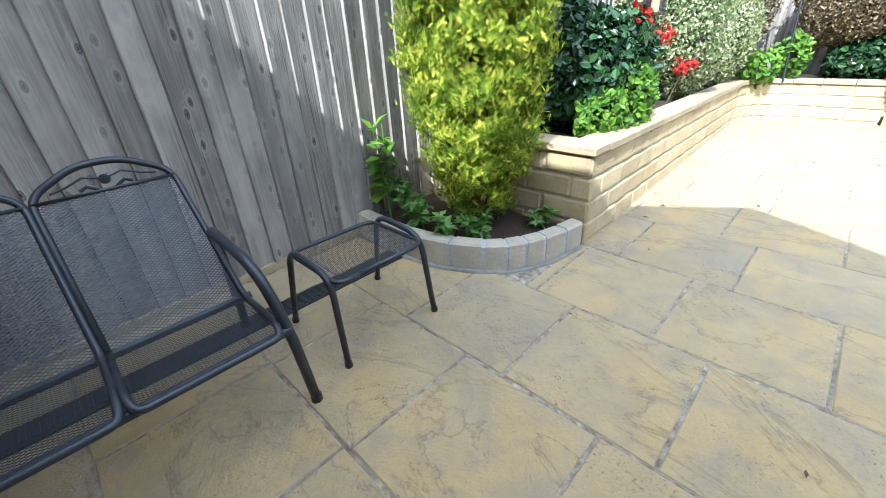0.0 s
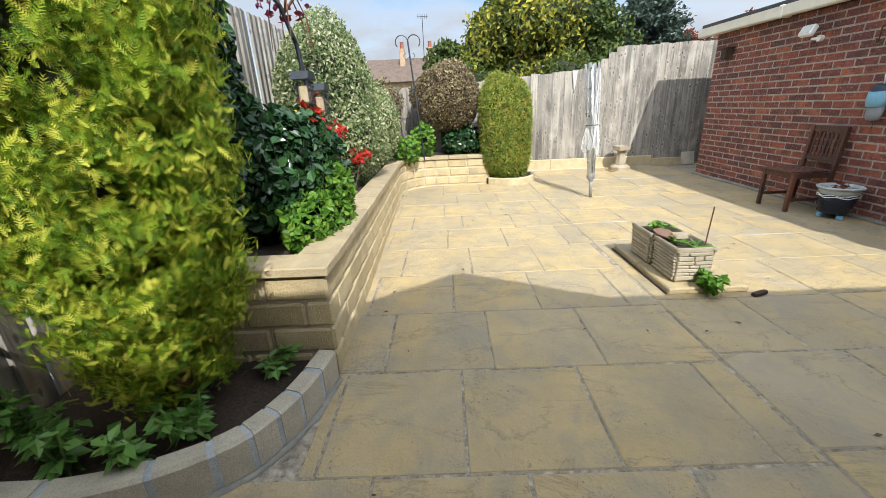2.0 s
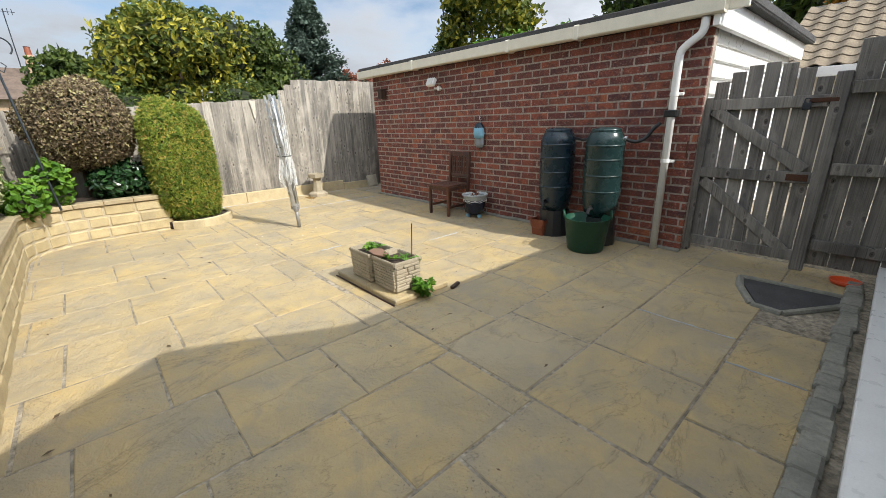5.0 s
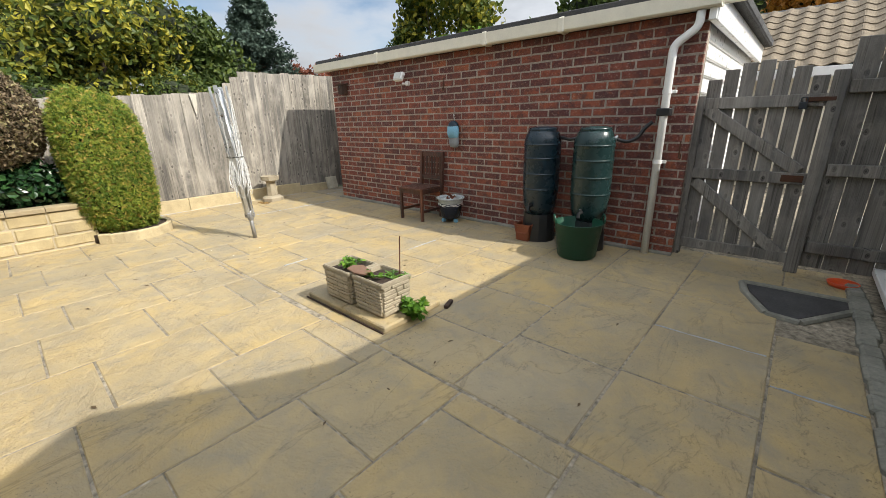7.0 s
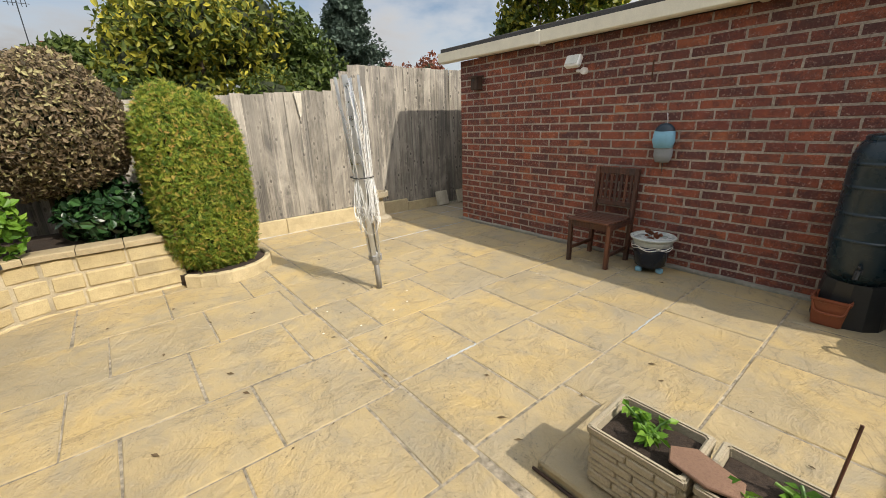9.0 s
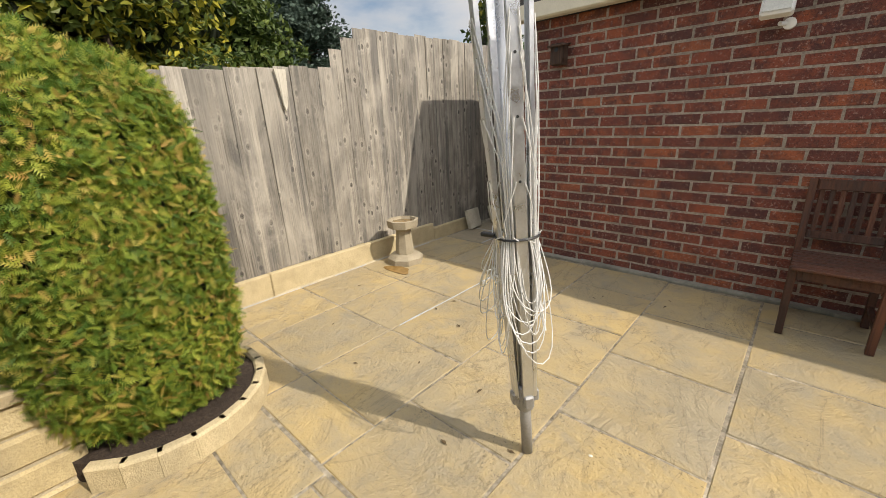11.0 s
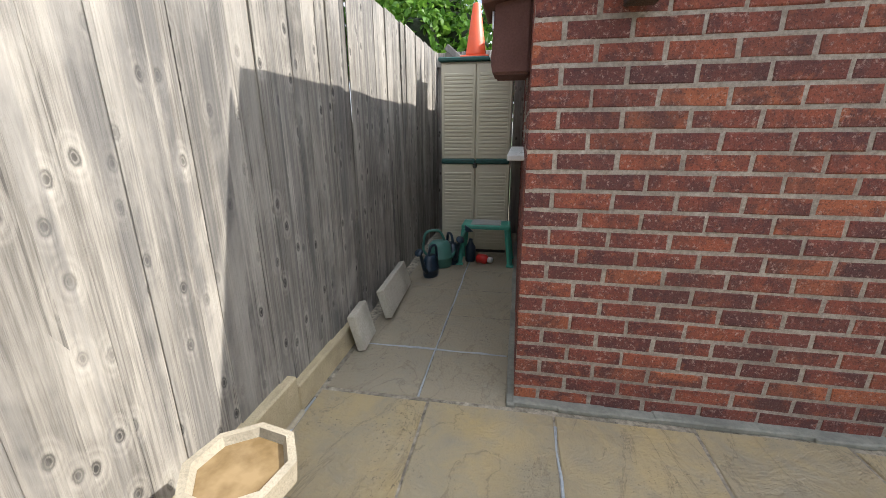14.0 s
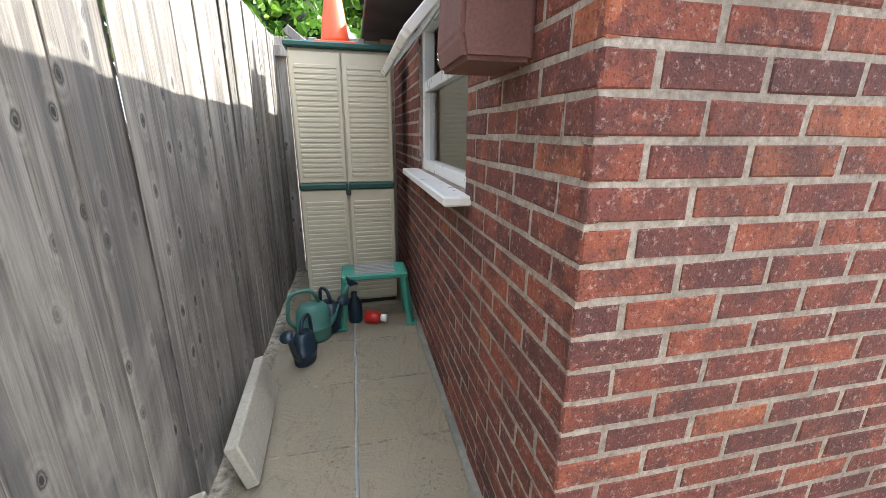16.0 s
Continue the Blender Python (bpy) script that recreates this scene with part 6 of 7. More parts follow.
for nm, x, y, z, sx, sy, sz, rx, rz, lb in (("leaning_block", 8.045, -3.62, 0.115, 0.05, 0.22, 0.22, 14, 4, "pale concrete offcut leaning on the fence"), ("leaning_slab", 8.025, -4.22, 0.115, 0.05, 0.62, 0.20, 16, 3, "long pale concrete edging leaning on the fence")):
    t = thing(nm, x, y, 0, lb, "concrete")
    bm = B()
    box(bm, (0, 0, 0), (sx, sy, sz), 0.006, Matrix.Translation((x, y, z)) @ Matrix.Rotation(radians(rz), 4, 'Z') @ Matrix.Rotation(radians(rx), 4, 'Y'))
    part("block", bm, PALE_CONC, t)
nest = thing("nest_box", 7.24, -3.60, 1.43, "brown cast nest box with clasp fixed on the corner wall", "nest box")
bm = B()
prism(bm, [(0.0, 0.0), (0.155, 0.0), (0.165, 0.05), (0.15, 0.28), (0.0, 0.33)], -3.74, -3.50, Matrix(((1, 0, 0, GAR_X + 0.002), (0, 0, 1, 0), (0, 1, 0, 1.435), (0, 0, 0, 1))))
bmesh.ops.bevel(bm, geom=bm.edges[:], offset=0.01, segments=2, affect='EDGES')
part("body", bm, NEST, nest)
bm = B()
box(bm, (GAR_X + 0.10, -3.62, 1.745), (0.22, 0.34, 0.03), 0.008, Matrix.Translation((GAR_X, -3.6, 1.745)) @ Matrix.Rotation(radians(10), 4, 'Y') @ Matrix.Translation((-GAR_X, 3.6, -1.745)))
part("lid", bm, NEST, nest)
bm = B()
box(bm, (GAR_X + 0.163, -3.56, 1.655), (0.008, 0.025, 0.07), 0.002)
part("clasp", bm, ALU, nest)
dish = thing("red_dish", 1.05, -3.22, 0, "shallow orange-red plastic dish on the paving", "dish")
part("dish", lathe(B(), [(0.0, 0.0), (0.075, 0.0), (0.09, 0.03), (0.083, 0.03), (0.07, 0.008), (0.0, 0.008)], 24, Matrix.Translation((1.05, -3.22, 0.002)), False), DISH, dish, "", True)

# ---- beyond the fences ----
def tree(name, base, blobs, n, size, leaf, label, seed, trunk=0.12, shape="leaf", inner=0.7, amp=0.3, depth=0.35, droop=0.0):
    return bush(name, base, blobs, n, size, leaf, label, "tree", shape, 2.0, trunk, BARK, seed, amp, depth, 0.9, 0.0, -1.0, inner, droop)


def lobes(blobs, k, seed, f=0.5):
    """Breaks each large mass up into k smaller uneven lobes."""
    rg = random.Random(seed)
    out_list = []
    for c, r in blobs:
        for i in range(k):
            a, z = rg.uniform(0, 6.28), rg.uniform(-0.6, 0.75)
            q = math.sqrt(1 - z * z) * 0.62
            g = f * rg.uniform(0.7, 1.15)
            out_list.append(((c[0] + r[0] * q * math.cos(a), c[1] + r[1] * q * math.sin(a), c[2] + r[2] * 0.62 * z), (r[0] * g, r[1] * g, r[2] * g)))
    return out_list


tree("golden_tree", (13.2, -1.6, -0.1), lobes([((13.0, -1.5, 3.0), (1.3, 1.45, 1.3)), ((13.0, -0.5, 2.3), (1.0, 0.85, 1.0)), ((13.2, -2.3, 3.2), (1.0, 1.1, 1.1)), ((12.6, -1.9, 2.1), (1.0, 1.2, 0.8))], 8, 11), 15000, 0.15, L_GOLD, "broad yellow-splashed evergreen tree behind the fence", 201)
tree("green_tree", (14.5, -3.8, -0.1), lobes([((14.2, -3.2, 3.3), (1.2, 1.2, 1.2)), ((14.0, -4.2, 2.6), (1.1, 1.0, 1.1)), ((13.4, -3.4, 2.0), (1.0, 1.4, 0.8))], 8, 10), 12000, 0.16, L_TREE, "dark green leafy tree behind the fence", 202)
tree("back_hedge", (11.5, -1.6, -0.1), lobes([((11.4, -0.8, 1.3), (0.7, 1.2, 0.95)), ((11.3, -2.3, 1.35), (0.7, 1.2, 1.0)), ((11.6, -3.8, 1.4), (0.7, 1.2, 1.0)), ((11.8, -5.2, 1.4), (0.7, 1.1, 0.95)), ((12, -6.6, 1.5), (0.7, 1.1, 0.9))], 5, 10), 13000, 0.11, L_TREE, "mixed green hedge rising behind the fence", 203, 0.05)
tree("small_round_tree", (16, 0.4, -0.1), [((16, 0.45, 2.35), (0.75, 0.75, 1.05))], 3500, 0.16, L_TREE, "small dark green tree in a far garden", 204, 0.08)
spruce = thing("blue_spruce", 15, -5.8, -0.1, "blue-grey spruce with drooping branch tiers", "tree")
part("trunk", tube(B(), [(15, -5.85, -0.06), (15, -5.85, 2.5), (15, -5.9, 5.2)], [0.12, 0.08, 0.015], 8), BARK, spruce, "", True)
rg = np.random.default_rng(205)
P, Q = [], []
bm = B()
for i in range(130):
    z = 1.2 + 3.85 * (i / 130)
    r = 1.6 * (1 - (z - 1.2) / 4.1) + 0.12
    a = rg.uniform(0, 6.28)
    l = r * rg.uniform(0.75, 1.1)
    e = np.array((15 + l * math.cos(a), -5.87 + l * math.sin(a), z + 0.30 * l))
    tube(bm, [(15, -5.87, z), tuple(0.5 * (np.array((15, -5.87, z)) + e) - np.array((0, 0, 0.05))), tuple(e)], [0.02, 0.012, 0.004], 5)
    u = rg.uniform(0.2, 1.0, 170)[:, None]
    P.append(np.array((15, -5.87, z)) + u * (e - np.array((15, -5.87, z))) + rg.normal(0, 0.06, (170, 3)))
    Q.append(np.tile(np.array((0, 0, 1.0)), (170, 1)))
part("limb", bm, BARK, spruce)
leaf_cloud("crown", np.concatenate(P), np.concatenate(Q), 0.15, L_BLUE, spruce, "spray", 0.7, 206)
tree("copper_hedge", (14.5, -8.2, -0.1), lobes([((14.5, -7.4, 2.2), (0.8, 1.0, 1.05)), ((14.6, -9.0, 2.3), (0.8, 1.1, 1.1))], 6, 12), 5000, 0.13, L_BEECH, "copper-leaved hedge behind the garage", 207, 0.06)
tree("yellowing_maple", (10.2, -9.4, -0.1), lobes([((10.9, -9.3, 4.2), (1.2, 0.9, 1.0)), ((9.6, -9.6, 4.2), (1.2, 0.9, 1.0)), ((10.3, -9.5, 5.0), (1.3, 0.9, 0.8)), ((11.6, -9.2, 3.7), (0.6, 0.5, 0.5))], 5, 15), 5200, 0.17, L_GOLD, "open-crowned tree with yellowing leaves behind the garage", 208, 0.035, "broad", 0, 0.35, 0.8)
tree("lime_shrub", (9.4, -8.6, -0.1), [((9.3, -8.6, 2.55), (1.0, 0.7, 0.75))], 2600, 0.15, L_FRESH, "bright green bush showing above the garage roof", 209, 0.06, "broad")
tree("grey_shrub", (11.6, -9.0, -0.1), [((11.7, -9.2, 2.6), (0.8, 0.8, 0.9))], 2200, 0.13, L_TREE, "grey-green shrub behind the garage", 210, 0.06)
tree("oak_tree", (5.5, -13, -0.1), lobes([((6.3, -13, 4.6), (1.6, 1.2, 1.2)), ((4.6, -13.2, 4.8), (1.6, 1.2, 1.1)), ((7.2, -12.6, 3.9), (0.9, 0.8, 0.7))], 8, 8), 4200, 0.2, L_TREE, "leafy green tree beyond the garage", 211, 0.12, "broad", 0.55, 0.35, 0.5)
tree("dark_tree_row", (1.0, -16, -0.1), lobes([((3.0, -16, 3.6), (2.0, 1.4, 1.6)), ((0.2, -16.5, 3.8), (2.2, 1.4, 1.7)), ((-2.5, -16, 3.6), (2.0, 1.4, 1.6))], 7, 13), 6000, 0.24, L_TREE, "row of dark green trees beyond the neighbour's roof", 212, 0.12)
tree("autumn_tree", (1.6, -14, -0.1), [((1.7, -13.6, 3.75), (1.1, 0.8, 0.6))], 1800, 0.2, L_AUTUMN, "orange autumn tree beyond the neighbour's roof", 213, 0.08)
tree("passage_greenery", (7.6, -8.2, -0.1), lobes([((7.2, -8.0, 2.0), (0.9, 0.5, 0.9)), ((8.4, -8.2, 2.1), (0.9, 0.5, 0.95)), ((7.9, -9.0, 2.9), (1.3, 0.6, 0.8))], 6, 16), 3800, 0.13, L_FRESH, "sunlit green foliage beyond the passage fence", 214, 0.05, "broad")

# neighbour's outbuilding beyond the gate
nb = thing("neighbour_building", 0.4, -8.6, 0, "low pale building with brown pantile roof beyond the gate", "building", "", "structure")
bm = B()
prism(bm, [(2.45, -8.0), (2.45, -12), (-4, -12), (-4, -8.0)], 0, 1.80)
part("wall", bm, CREAM, nb)
bm = B()
RX0, RX1, RY0, RZ0, RY1, RZ1 = 2.6, -4.2, -7.85, 1.82, -10.2, 3.1
bm.faces.new([bm.verts.new(p) for p in ((RX0, RY0, RZ0 - 0.04), (RX1, RY0, RZ0 - 0.04), (RX1, RY1, RZ1 - 0.04), (RX0, RY1, RZ1 - 0.04))])
part("roof", bm, FELT, nb)
tile = B()
pr = []
for i in range(9):
    u = i / 8
    pr.append((u * 0.27 - 0.135, 0.025 + 0.022 * math.cos(u * 2 * math.pi)))
v0 = [[tile.verts.new((x, y, z + dz)) for x, z in pr] for y, dz in ((0, 0.018), (0.30, 0.0))]
v1 = [[tile.verts.new((x, y, z + dz - 0.014)) for x, z in pr] for y, dz in ((0, 0.018), (0.30, 0.0))]
for i in range(8):
    tile.faces.new([v0[0][i], v0[0][i + 1], v0[1][i + 1], v0[1][i]])
    tile.faces.new([v0[0][i], v0[0][i + 1], v1[0][i + 1], v1[0][i]])
tile_me = mesh_of("roof_tile", tile, ROOF_TILE)
slope = math.atan2(RZ1 - RZ0, RY0 - RY1)
L = math.hypot(RZ1 - RZ0, RY0 - RY1)
for i in range(9):
    for j in range(18):
        ob = new("roof_tile", tile_me)
        ob.parent = nb
        ob.matrix_parent_inverse = nb.matrix_basis.inverted()
        s = i * 0.27
        ob.matrix_basis = Matrix.Translation((RX0 - 0.14 - j * 0.25, RY0 - s * math.cos(slope), RZ0 + s * math.sin(slope))) @ Matrix.Rotation(math.pi, 4, 'Z') @ Matrix.Rotation(slope, 4, 'X')
bm = B()
box(bm, (-0.8, -7.83, 1.76), (6.8, 0.03, 0.14), 0.004)
part("fascia", bm, WHITE, nb)

# far house with two chimneys
fh = thing("far_house", 25, 3, 0, "distant brown-roofed house with two chimneys", "house")
bm = B()
prism(bm, [(24, -1.0), (24, 7), (30, 7), (30, -1.0)], 0, 2.5)
part("wall", bm, HOUSE_BRICK, fh)
bm = B()
prism(bm, [(23.7, 2.5), (27, 3.95), (30.3, 2.5)], -1.2, 7.2, Matrix(((1, 0, 0, 0), (0, 0, 1, 0), (0, 1, 0, 0), (0, 0, 0, 1))))
part("roof", bm, HOUSE_ROOF, fh)
for y in (2.95, 1.35):
    bm = B()
    box(bm, (26, y, 3.8), (0.32, 0.32, 1.1), 0.02)
    ch = part("chimney", bm, HOUSE_BRICK, fh)
    bm = lathe(B(), [(0.14, 0), (0.11, 0.05), (0.10, 0.32), (0.12, 0.34)], 12, Matrix.Translation((26, y, 4.34)))
    part("chimney_pot", bm, TERRA, ch)
bm = B()
tube(bm, [(26, 1.7, 3.9), (26, 1.7, 6.0)], 0.02, 5)
for i in range(5):
    tube(bm, [(26, 1.45 + i * 0.12, 5.82), (26, 1.45 + i * 0.12, 6.05)], 0.012, 5)
tube(bm, [(26, 1.35, 5.93), (26, 2.05, 5.93)], 0.012, 5)
part("aerial", bm, DARK_METAL, fh)
bm = B()
box(bm, (11.4, -8.3, 2.4), (0.25, 0.25, 0.7), 0.02)
flue = thing("flue", 11.4, -8.3, 0, "dark flue pipe above the garage roof", "flue")
part("flue", bm, FELT, flue)
bm = B()
tube(bm, [(11.4, -8.3, 0), (11.4, -8.3, 2.1)], 0.08, 8)
part("mast", bm, FELT, flue)

# ---- pieces: walling stones ----
rs = random.Random(21)
ST_H = 0.1


def stone_piece(p, n, w, h, bulge):
    """One rough-faced stone: centre of its outer face p, outward n."""
    bm = B()
    d = Vector((-n.y, n.x, 0))
    cols = [-0.5, -0.455, 0.0, 0.455, 0.5]
    rows = [-0.5, -0.40, 0.40, 0.5]
    g = []
    for b in rows:
        r = []
        for a in cols:
            rim_a, rim_b = abs(a) > 0.49, abs(b) > 0.49
            off = -0.004 if rim_a or rim_b else bulge * (0.6 + 0.8 * rs.random())
            ka, kb = (0.965, 0.9) if rim_a and rim_b else (1, 1)
            q = p + d * (a * w * ka + rs.uniform(-0.002, 0.002)) + Vector((0, 0, b * h * kb + rs.uniform(-0.002, 0.002))) + n * off
            r.append(bm.verts.new(q))
        g.append(r)
    for i in range(len(rows) - 1):
        for j in range(len(cols) - 1):
            bm.faces.new([g[i][j], g[i][j + 1], g[i + 1][j + 1], g[i + 1][j]])
    rim = [g[0][j] for j in range(5)] + [g[i][4] for i in range(1, 4)] + [g[3][j] for j in range(3, -1, -1)] + [g[i][0] for i in range(2, 0, -1)]
    back = [bm.verts.new(v.co - n * 0.03) for v in rim]
    for i in range(len(rim)):
        bm.faces.new([rim[i], rim[(i + 1) % len(rim)], back[(i + 1) % len(rim)], back[i]])
    part("stone", bm, STONE, bed)


for c in range(4):
    s = 0.0
    w = 0.15 if c % 2 else 0.29
    while s < WALL_LEN - 0.02:
        w = min(w, WALL_LEN - s)
        if WALL_LEN - s - w < 0.07:
            w = WALL_LEN - s
        # round the bend a long stone would stand off the curve
        if 3.85 < s < 5.0:
            w = min(w, 0.19)
        p, n = wall_line(s + w / 2)
        z = wall_h(s + w / 2) - 0.065 - c * 0.13
        if z > -0.05:
            stone_piece(p + Vector((0, 0, z)) - n * 0.005, n, w - 0.012, 0.118, 0.007)
        s += w
        w = 0.29 + rs.uniform(-0.012, 0.012)
    # return wall facing the low bed
    yy = 1.205
    w = 0.12 if c % 2 else 0.30
    z = wall_h(0) - 0.065 - c * 0.13
    while yy < 2.3:
        stone_piece(Vector((2.443, yy + w / 2, z)), Vector((-1, 0, 0)), w - 0.014, 0.117, 0.006)
        yy += w
        w = 0.30 + rs.uniform(-0.015, 0.015)
    # end of the wall
    p, n = wall_line(WALL_LEN)
    if c < 3:
        stone_piece(Vector((p.x + 0.06, p.y + 0.004, wall_h(5) - 0.065 - c * 0.13)), Vector((0, -1, 0)), 0.11, 0.118, 0.006)
# coping slabs
s = 0.155
while s < WALL_LEN + 0.01:
    w = 0.45 if s < 3.8 else 0.28
    e = min(s + w, WALL_LEN + 0.02)
    bm = B()
    rows = []
    for i in range(4):
        t = s + 0.003 + (e - s - 0.006) * i / 3
        p, n = wall_line(max(0, min(t, WALL_LEN)))
        dd = Vector((-n.y, n.x, 0))
        if t < 0 or t > WALL_LEN:
            ex = t if t < 0 else t - WALL_LEN
            nx = Vector((n.y * -1, n.x, 0)) * -1
            p = p + (Vector((1, 0, 0)) if t < 0 else Vector((0, -1, 0))) * ex
        o, q = p + n * 0.022, p - n * 0.16
        zb = wall_h(t)
        zt = zb + 0.045
        rows.append([bm.verts.new(v) for v in ((o.x, o.y, zb), (o.x, o.y, zt - 0.008), (o.x - n.x * 0.008, o.y - n.y * 0.008, zt), (q.x, q.y, zt), (q.x, q.y, zb))])
    for a, b in zip(rows, rows[1:]):
        for k in range(5):
            bm.faces.new([a[k], a[(k + 1) % 5], b[(k + 1) % 5], b[k]])
    bm.faces.new(rows[0])
    bm.faces.new(rows[-1][::-1])
    part("coping", bm, CAP, bed)
    s = e
    if e >= WALL_LEN + 0.019:
        break
for y0, y1 in ((1.193, 1.80), (1.803, 2.34)):
    bm = B()
    box(bm, (2.50, (y0 + y1) / 2, wall_h(0) + 0.0225), (0.18, y1 - y0 - 0.005, 0.045), 0.006)
    part("coping", bm, CAP, bed)

# ---- pieces: bricks ----
BW, BH, BJ = 0.2155, 0.065, 0.0098


def brick_mesh(w, h=BH, depth=0.03, seed=0):
    """A brick's outer end, facing -y, centred on its face."""
    rg = random.Random(seed)
    bm = B()
    w, h = w - 0.003, h - 0.003
    c = 0.004
    jit = lambda k: rg.uniform(-k, k)
    back = [bm.verts.new((x * w / 2, depth, z * h / 2)) for x, z in ((-1, -1), (1, -1), (1, 1), (-1, 1))]
    rim = [bm.verts.new((x * w / 2 + jit(0.003), c, z * h / 2 + jit(0.0028))) for x, z in ((-1, -1), (1, -1), (1, 1), (-1, 1))]
    face = [bm.verts.new((x * (w / 2 - c) + jit(0.0015), jit(0.001), z * (h / 2 - c) + jit(0.001))) for x, z in ((-1, -1), (1, -1), (1, 1), (-1, 1))]
    for i in range(4):
        j = (i + 1) % 4
        bm.faces.new([back[i], back[j], rim[j], rim[i]])
        bm.faces.new([rim[i], rim[j], face[j], face[i]])
    bm.faces.new(face)
    return bm


full = [mesh_of("brick", brick_mesh(BW, seed=i), BRICK) for i in range(5)]
half = [mesh_of("brick", brick_mesh(0.1025, seed=9 + i), BRICK) for i in range(3)]
rest = {"front": B(), "side": B()}
wall_of = {o.name: o for o in garage.children}
CO = 0.075
count = {"front": 0, "side": 0}
rb2 = random.Random(33)


def lay(which, u, w, z):
    """u: metres from the corner to the brick's middle."""
    hp = (rb2.uniform(-0.0015, 0.0015), rb2.uniform(-0.4, 0.4), rb2.uniform(-0.4, 0.4))
    if which == "front":
        m = pose(GAR_X - u, GAR_Y + hp[0], z, 0, hp[1] * 0.5, 180 + hp[2])
        near = u < 1.25
    else:
        m = pose(GAR_X + hp[0], GAR_Y - u, z, 0, hp[1] * 0.5, 90 + hp[2])
        near = u < 1.35
    near = near and count[which] < 295
    full_size = abs(w - BW) < 0.002
    half_size = abs(w - 0.1025) < 0.002
    if near and (full_size or half_size):
        ob = new("brick", rb2.choice(full if full_size else half))
        ob.parent = wall_of["wall_front" if which == "front" else "wall_side"]
        ob.matrix_basis = m
        count[which] += 1
    else:
        tmp = brick_mesh(w, seed=rb2.randrange(999))
        bmesh.ops.transform(tmp, matrix=m, verts=tmp.verts)
        dst = rest[which]
        mp = {v: dst.verts.new(v.co) for v in tmp.verts}
        for f in tmp.faces:
            dst.faces.new([mp[v] for v in f.verts])
        tmp.free()


for c in range(26):
    z = 0.012 + BJ / 2 + c * CO + BH / 2 - 0.01
    if z + BH / 2 > HT + 0.01:
        break
    for which, total in (("front", GAR_X - GX0), ("side", 3.4)):
        odd = (c % 2 == 1) == (which == "front")
        u = 0.0
        w = BW if odd else 0.1025
        while u < total - 0.03:
            w = min(w, total - u)
            if which == "side" and WZ0 - 0.03 < z < WZ1 + 0.02:
                y = GAR_Y - u
                if WY0 < y - w and y < WY1 or (WY0 < y < WY1 or WY0 < y - w < WY1):
                    lo, hi = max(GAR_Y - u - w, WY1), GAR_Y - u
                    if hi - lo > 0.03 and GAR_Y - u > WY1:
                        lay(which, u + (hi - lo) / 2, hi - lo, z)
                    lo, hi = GAR_Y - u - w, min(WY0, GAR_Y - u)
                    if hi - lo > 0.03 and GAR_Y - u - w < WY0:
                        lay(which, -(hi + lo) / 2 + GAR_Y, hi - lo, z)
                    u += w + BJ
                    w = BW
                    continue
            lay(which, u + w / 2, w, z)
            u += w + BJ
            w = BW
for which in ("front", "side"):
    ob = part("brickwork", rest[which], BRICK_FAR, wall_of["wall_" + which], "red and plum bricks")
    tagged(ob, "", "", "", "stuff")

# ---- pieces: paving slabs ----
rp = random.Random(77)


def slab(x0, x1, y0, y1, material=SLAB):
    g = 0.0048
    w, d = x1 - x0 - 2 * g, y1 - y0 - 2 * g
    if w < 0.03 or d < 0.03:
        return
    bm = B()
    c = 0.0045
    j = lambda k: rp.uniform(-k, k)
    tl = [j(0.0025) for _ in range(4)]
    cor = ((-1, -1), (1, -1), (1, 1), (-1, 1))
    lo = [bm.verts.new((sx * w / 2 + j(0.003), sy * d / 2 + j(0.003), -0.04)) for sx, sy in cor]
    mid = [bm.verts.new((v.co.x, v.co.y, -c + tl[i])) for i, v in enumerate(lo)]
    top = [bm.verts.new((v.co.x - math.copysign(c, v.co.x), v.co.y - math.copysign(c, v.co.y), tl[i])) for i, v in enumerate(lo)]
    for i in range(4):
        k = (i + 1) % 4
        bm.faces.new([lo[i], lo[k], mid[k], mid[i]])
        bm.faces.new([mid[i], mid[k], top[k], top[i]])
    bm.faces.new(top)
    me = mesh_of("slab", bm, material)
    ob = new("slab", me)
    ob.parent = floor
    ob.matrix_parent_inverse = floor.matrix_basis.inverted()
    ob.matrix_basis = Matrix.Translation(((x0 + x1) / 2, (y0 + y1) / 2, 0))


YB = -0.575
slab(7.06, 7.6, YB, -0.12)
slab(7.6, 8.08, YB, -0.12)
# courses of slabs running across the garden: edges along x, and one joint of each
for x0, x1, off in ((-2.55, -2.0, 0.99), (-2.0, -1.44, 0.66), (-1.44, -0.88, 0.99), (-0.88, -0.33, 0.66), (-0.33, 0.22, 0.99), (0.22, 0.78, 0.62), (0.78, 1.325, 1.13), (1.325, 1.875, 0.965), (1.875, 2.435, 0.64), (2.435, 2.99, 1.01), (2.99, 3.56, 0.66), (3.56, 4.12, 1.04), (4.12, 4.685, 0.69), (4.685, 5.21, 1.055), (5.21, 5.795, 0.72), (5.795, 6.36, 1.08), (6.36, 6.93, 0.73), (6.93, 7.06, 0.73)):
    top = 1.92 if x1 < 1.9 else 1.30
    if 1.9 < x1 < 2.5:
        top = 1.235
    if 7.0 < x1:
        top = 1.12
    if x1 < 1.9:
        slab(x0, x1, 2.05, 2.35)
    y = off
    while y < top - 0.03:
        slab(x0, x1, y, min(y + 0.53, top))
        y += 0.53
    y = off
    while y > YB + 0.03:
        slab(x0, x1, max(y - 0.53, YB), y)
        y -= 0.53
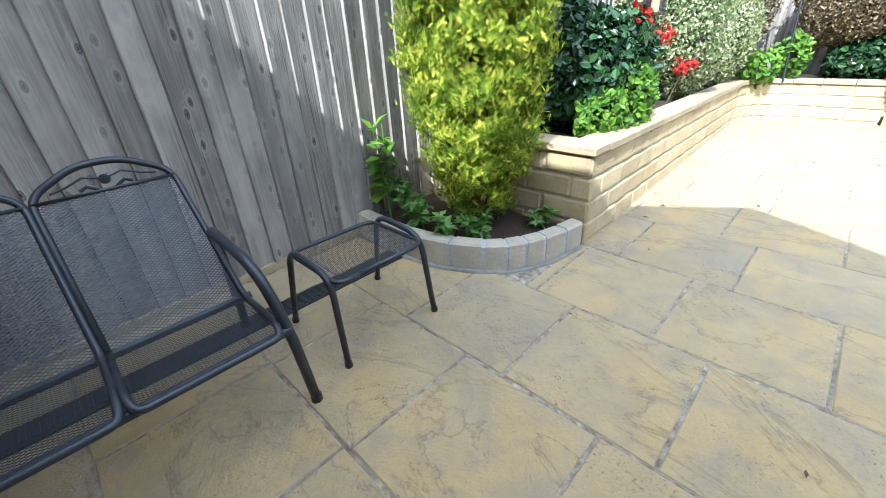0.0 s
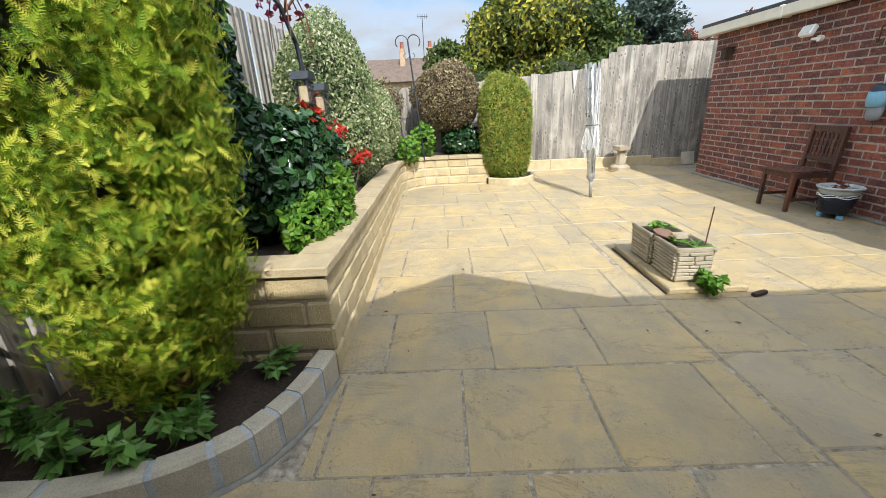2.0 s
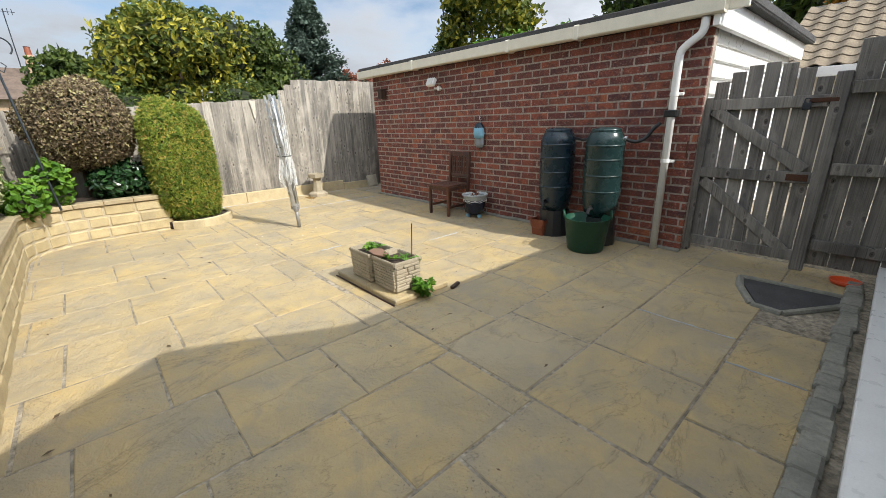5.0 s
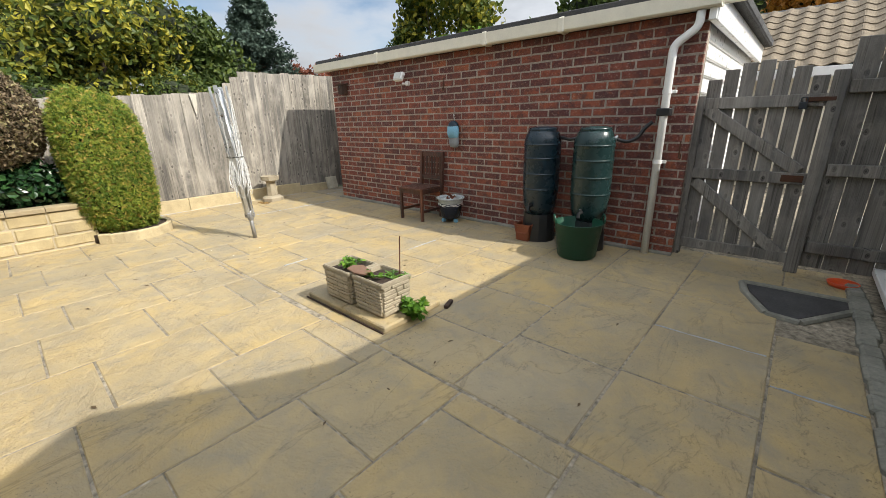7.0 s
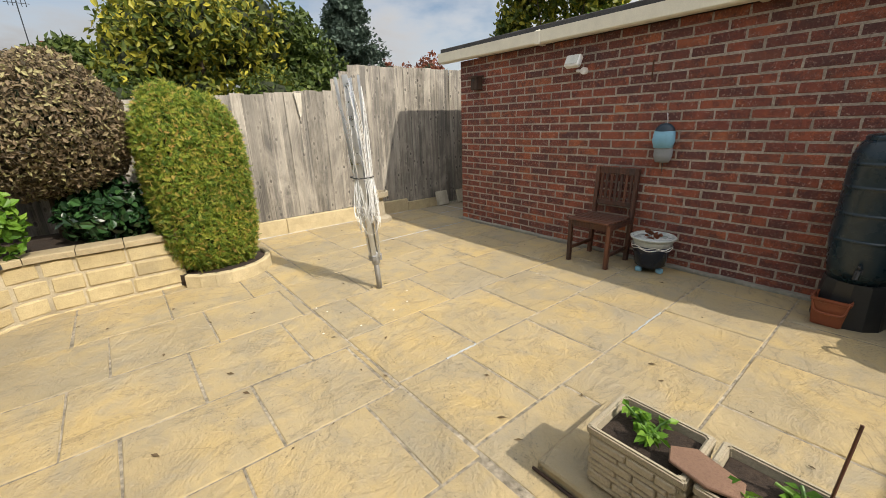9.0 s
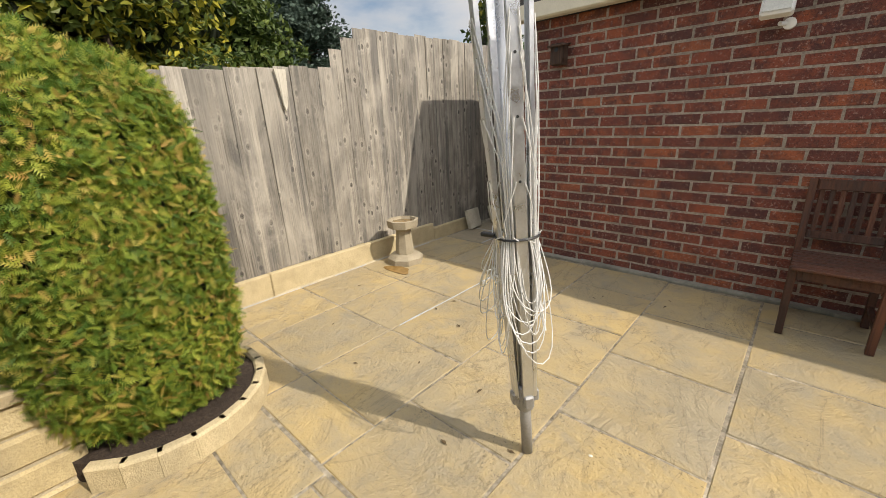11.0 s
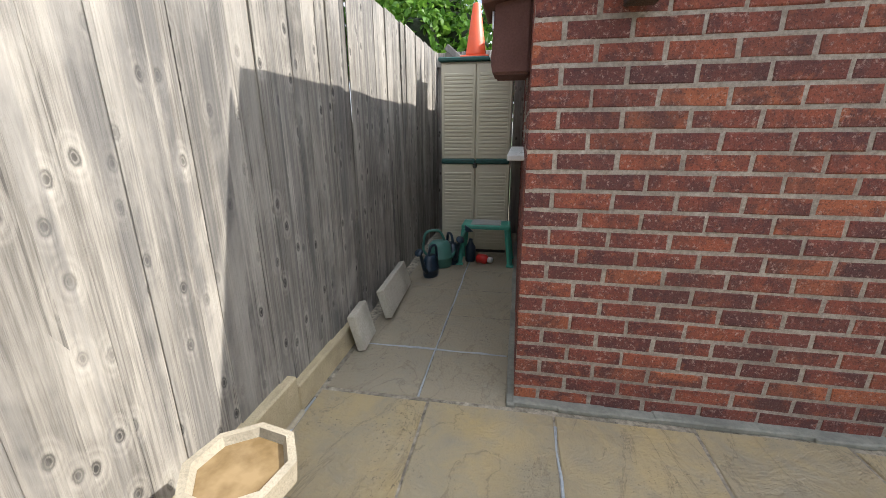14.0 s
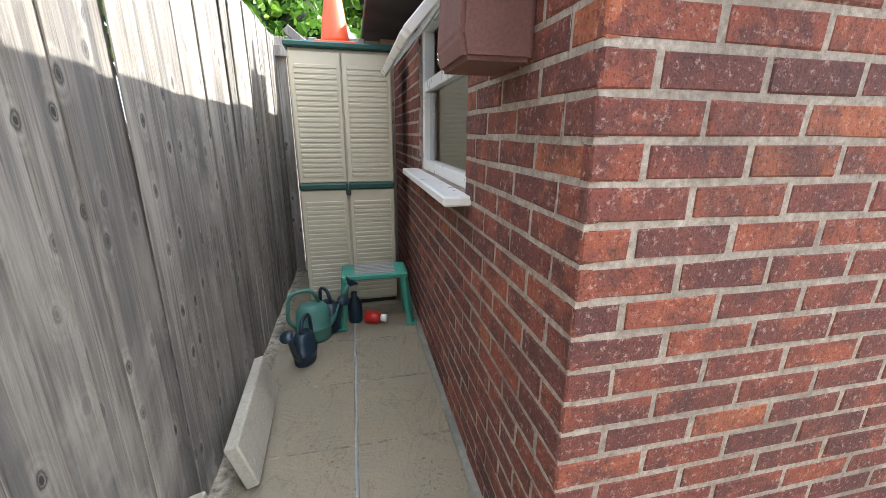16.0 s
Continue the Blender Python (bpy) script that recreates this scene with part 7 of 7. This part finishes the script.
# the far side of the long straight joint
XB = ((1.03, 1.37, -0.93), (1.37, 1.93, -1.215), (1.93, 2.495, -1.185), (2.495, 3.05, -1.05), (3.05, 3.62, -1.0), (3.62, 4.17, -1.18), (4.17, 4.72, -1.0), (4.72, 5.29, -1.13), (5.29, 5.85, -0.84), (5.85, 6.41, -1.05), (6.41, 6.985, -0.845), (6.985, 7.55, -0.84), (7.55, 8.08, -0.84))
for x0, x1, y1 in XB:
    low = GAR_Y + 0.05 if x0 > 2.1 else -3.5
    if x0 > 6.9:
        low = -3.185
    slab(x0, x1, y1, YB - 0.005)
    y = y1
    while y > low + 0.03:
        e = max(y - 0.583, low)
        if not (x0 < 1.3 and -2.95 < (y + e) / 2 < -2.3):
            slab(x0, x1, e, y)
        y -= 0.583
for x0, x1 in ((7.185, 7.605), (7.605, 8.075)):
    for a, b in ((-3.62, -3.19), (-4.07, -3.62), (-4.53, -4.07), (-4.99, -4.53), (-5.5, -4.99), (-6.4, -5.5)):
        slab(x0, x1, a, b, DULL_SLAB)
# pale mortar patches in some joints
for x0, y0, x1, y1 in ((4.72, -0.90, 4.72, -1.12), (4.17, -1.9, 4.17, -2.3), (1.39, -1.798, 1.92, -1.798), (1.36, -1.513, 1.05, -1.513), (6.985, -1.5, 6.985, -3.1), (8.08, -0.8, 8.08, -3.1), (7.605, -3.2, 7.605, -5.4), (7.2, -3.62, 8.05, -3.62)):
    bm = B()
    n = 12
    tube(bm, [(x0 + (x1 - x0) * i / n + rp.uniform(-0.004, 0.004), y0 + (y1 - y0) * i / n + rp.uniform(-0.004, 0.004), -0.002) for i in range(n + 1)], [0.003 + rp.uniform(0, 0.005) for _ in range(n + 1)], 6)
    part("joint_patch", bm, PALE_JOINT, floor, "pale fresh mortar in a joint")

# ---- litter on the paving ----
rd = random.Random(55)
DEAD = plain("dead_leaf", (0.10, 0.065, 0.03), 0.9, 0, 0.4)
for i in range(70):
    x, y = rd.uniform(1.2, 7.9), rd.uniform(-2.9, 1.15)
    if x > 6.9 and y > -0.6:
        continue
    bm = B()
    k = rd.uniform(0.005, 0.014)
    mm = Matrix.Translation((x, y, 0.005)) @ Matrix.Rotation(rd.uniform(0, 6.28), 4, 'Z') @ Matrix.Rotation(rd.uniform(-0.2, 0.2), 4, 'X')
    q = [bm.verts.new(mm @ Vector(p)) for p in ((-k * 1.6, 0, 0), (0, -k * 0.6, k * 0.25), (k * 1.6, 0, 0.001), (0, k * 0.6, k * 0.25))]
    t0 = [bm.verts.new(v.co - Vector((0, 0, 0.0012))) for v in q]
    bm.faces.new(q)
    bm.faces.new(t0[::-1])
    for a in range(4):
        bm.faces.new([q[a], q[(a + 1) % 4], t0[(a + 1) % 4], t0[a]])
    tagged(part("dead_leaf", bm, DEAD, None), "small curled dead brown leaf on the paving", "leaf", "dead leaves")
for i in range(7):
    x, y = (rd.uniform(5.2, 6.1), rd.uniform(-1.3, -0.4)) if i < 9 else (rd.uniform(1.6, 5), rd.uniform(-1, 1))
    bm = B()
    lathe(bm, [(0.0, 0.0062), (rd.uniform(0.003, 0.007), 0.0055), (0.008, 0.003)], 9, Matrix.Translation((x, y, 0.0)) @ Matrix.Rotation(rd.uniform(0, 6), 4, 'Z') @ Matrix.Diagonal((1.0, rd.uniform(0.5, 1), 1, 1)), False)
    tagged(part("lime_spot", bm, CREAM, None), "small white spot dried on the paving", "stain", "white spots")
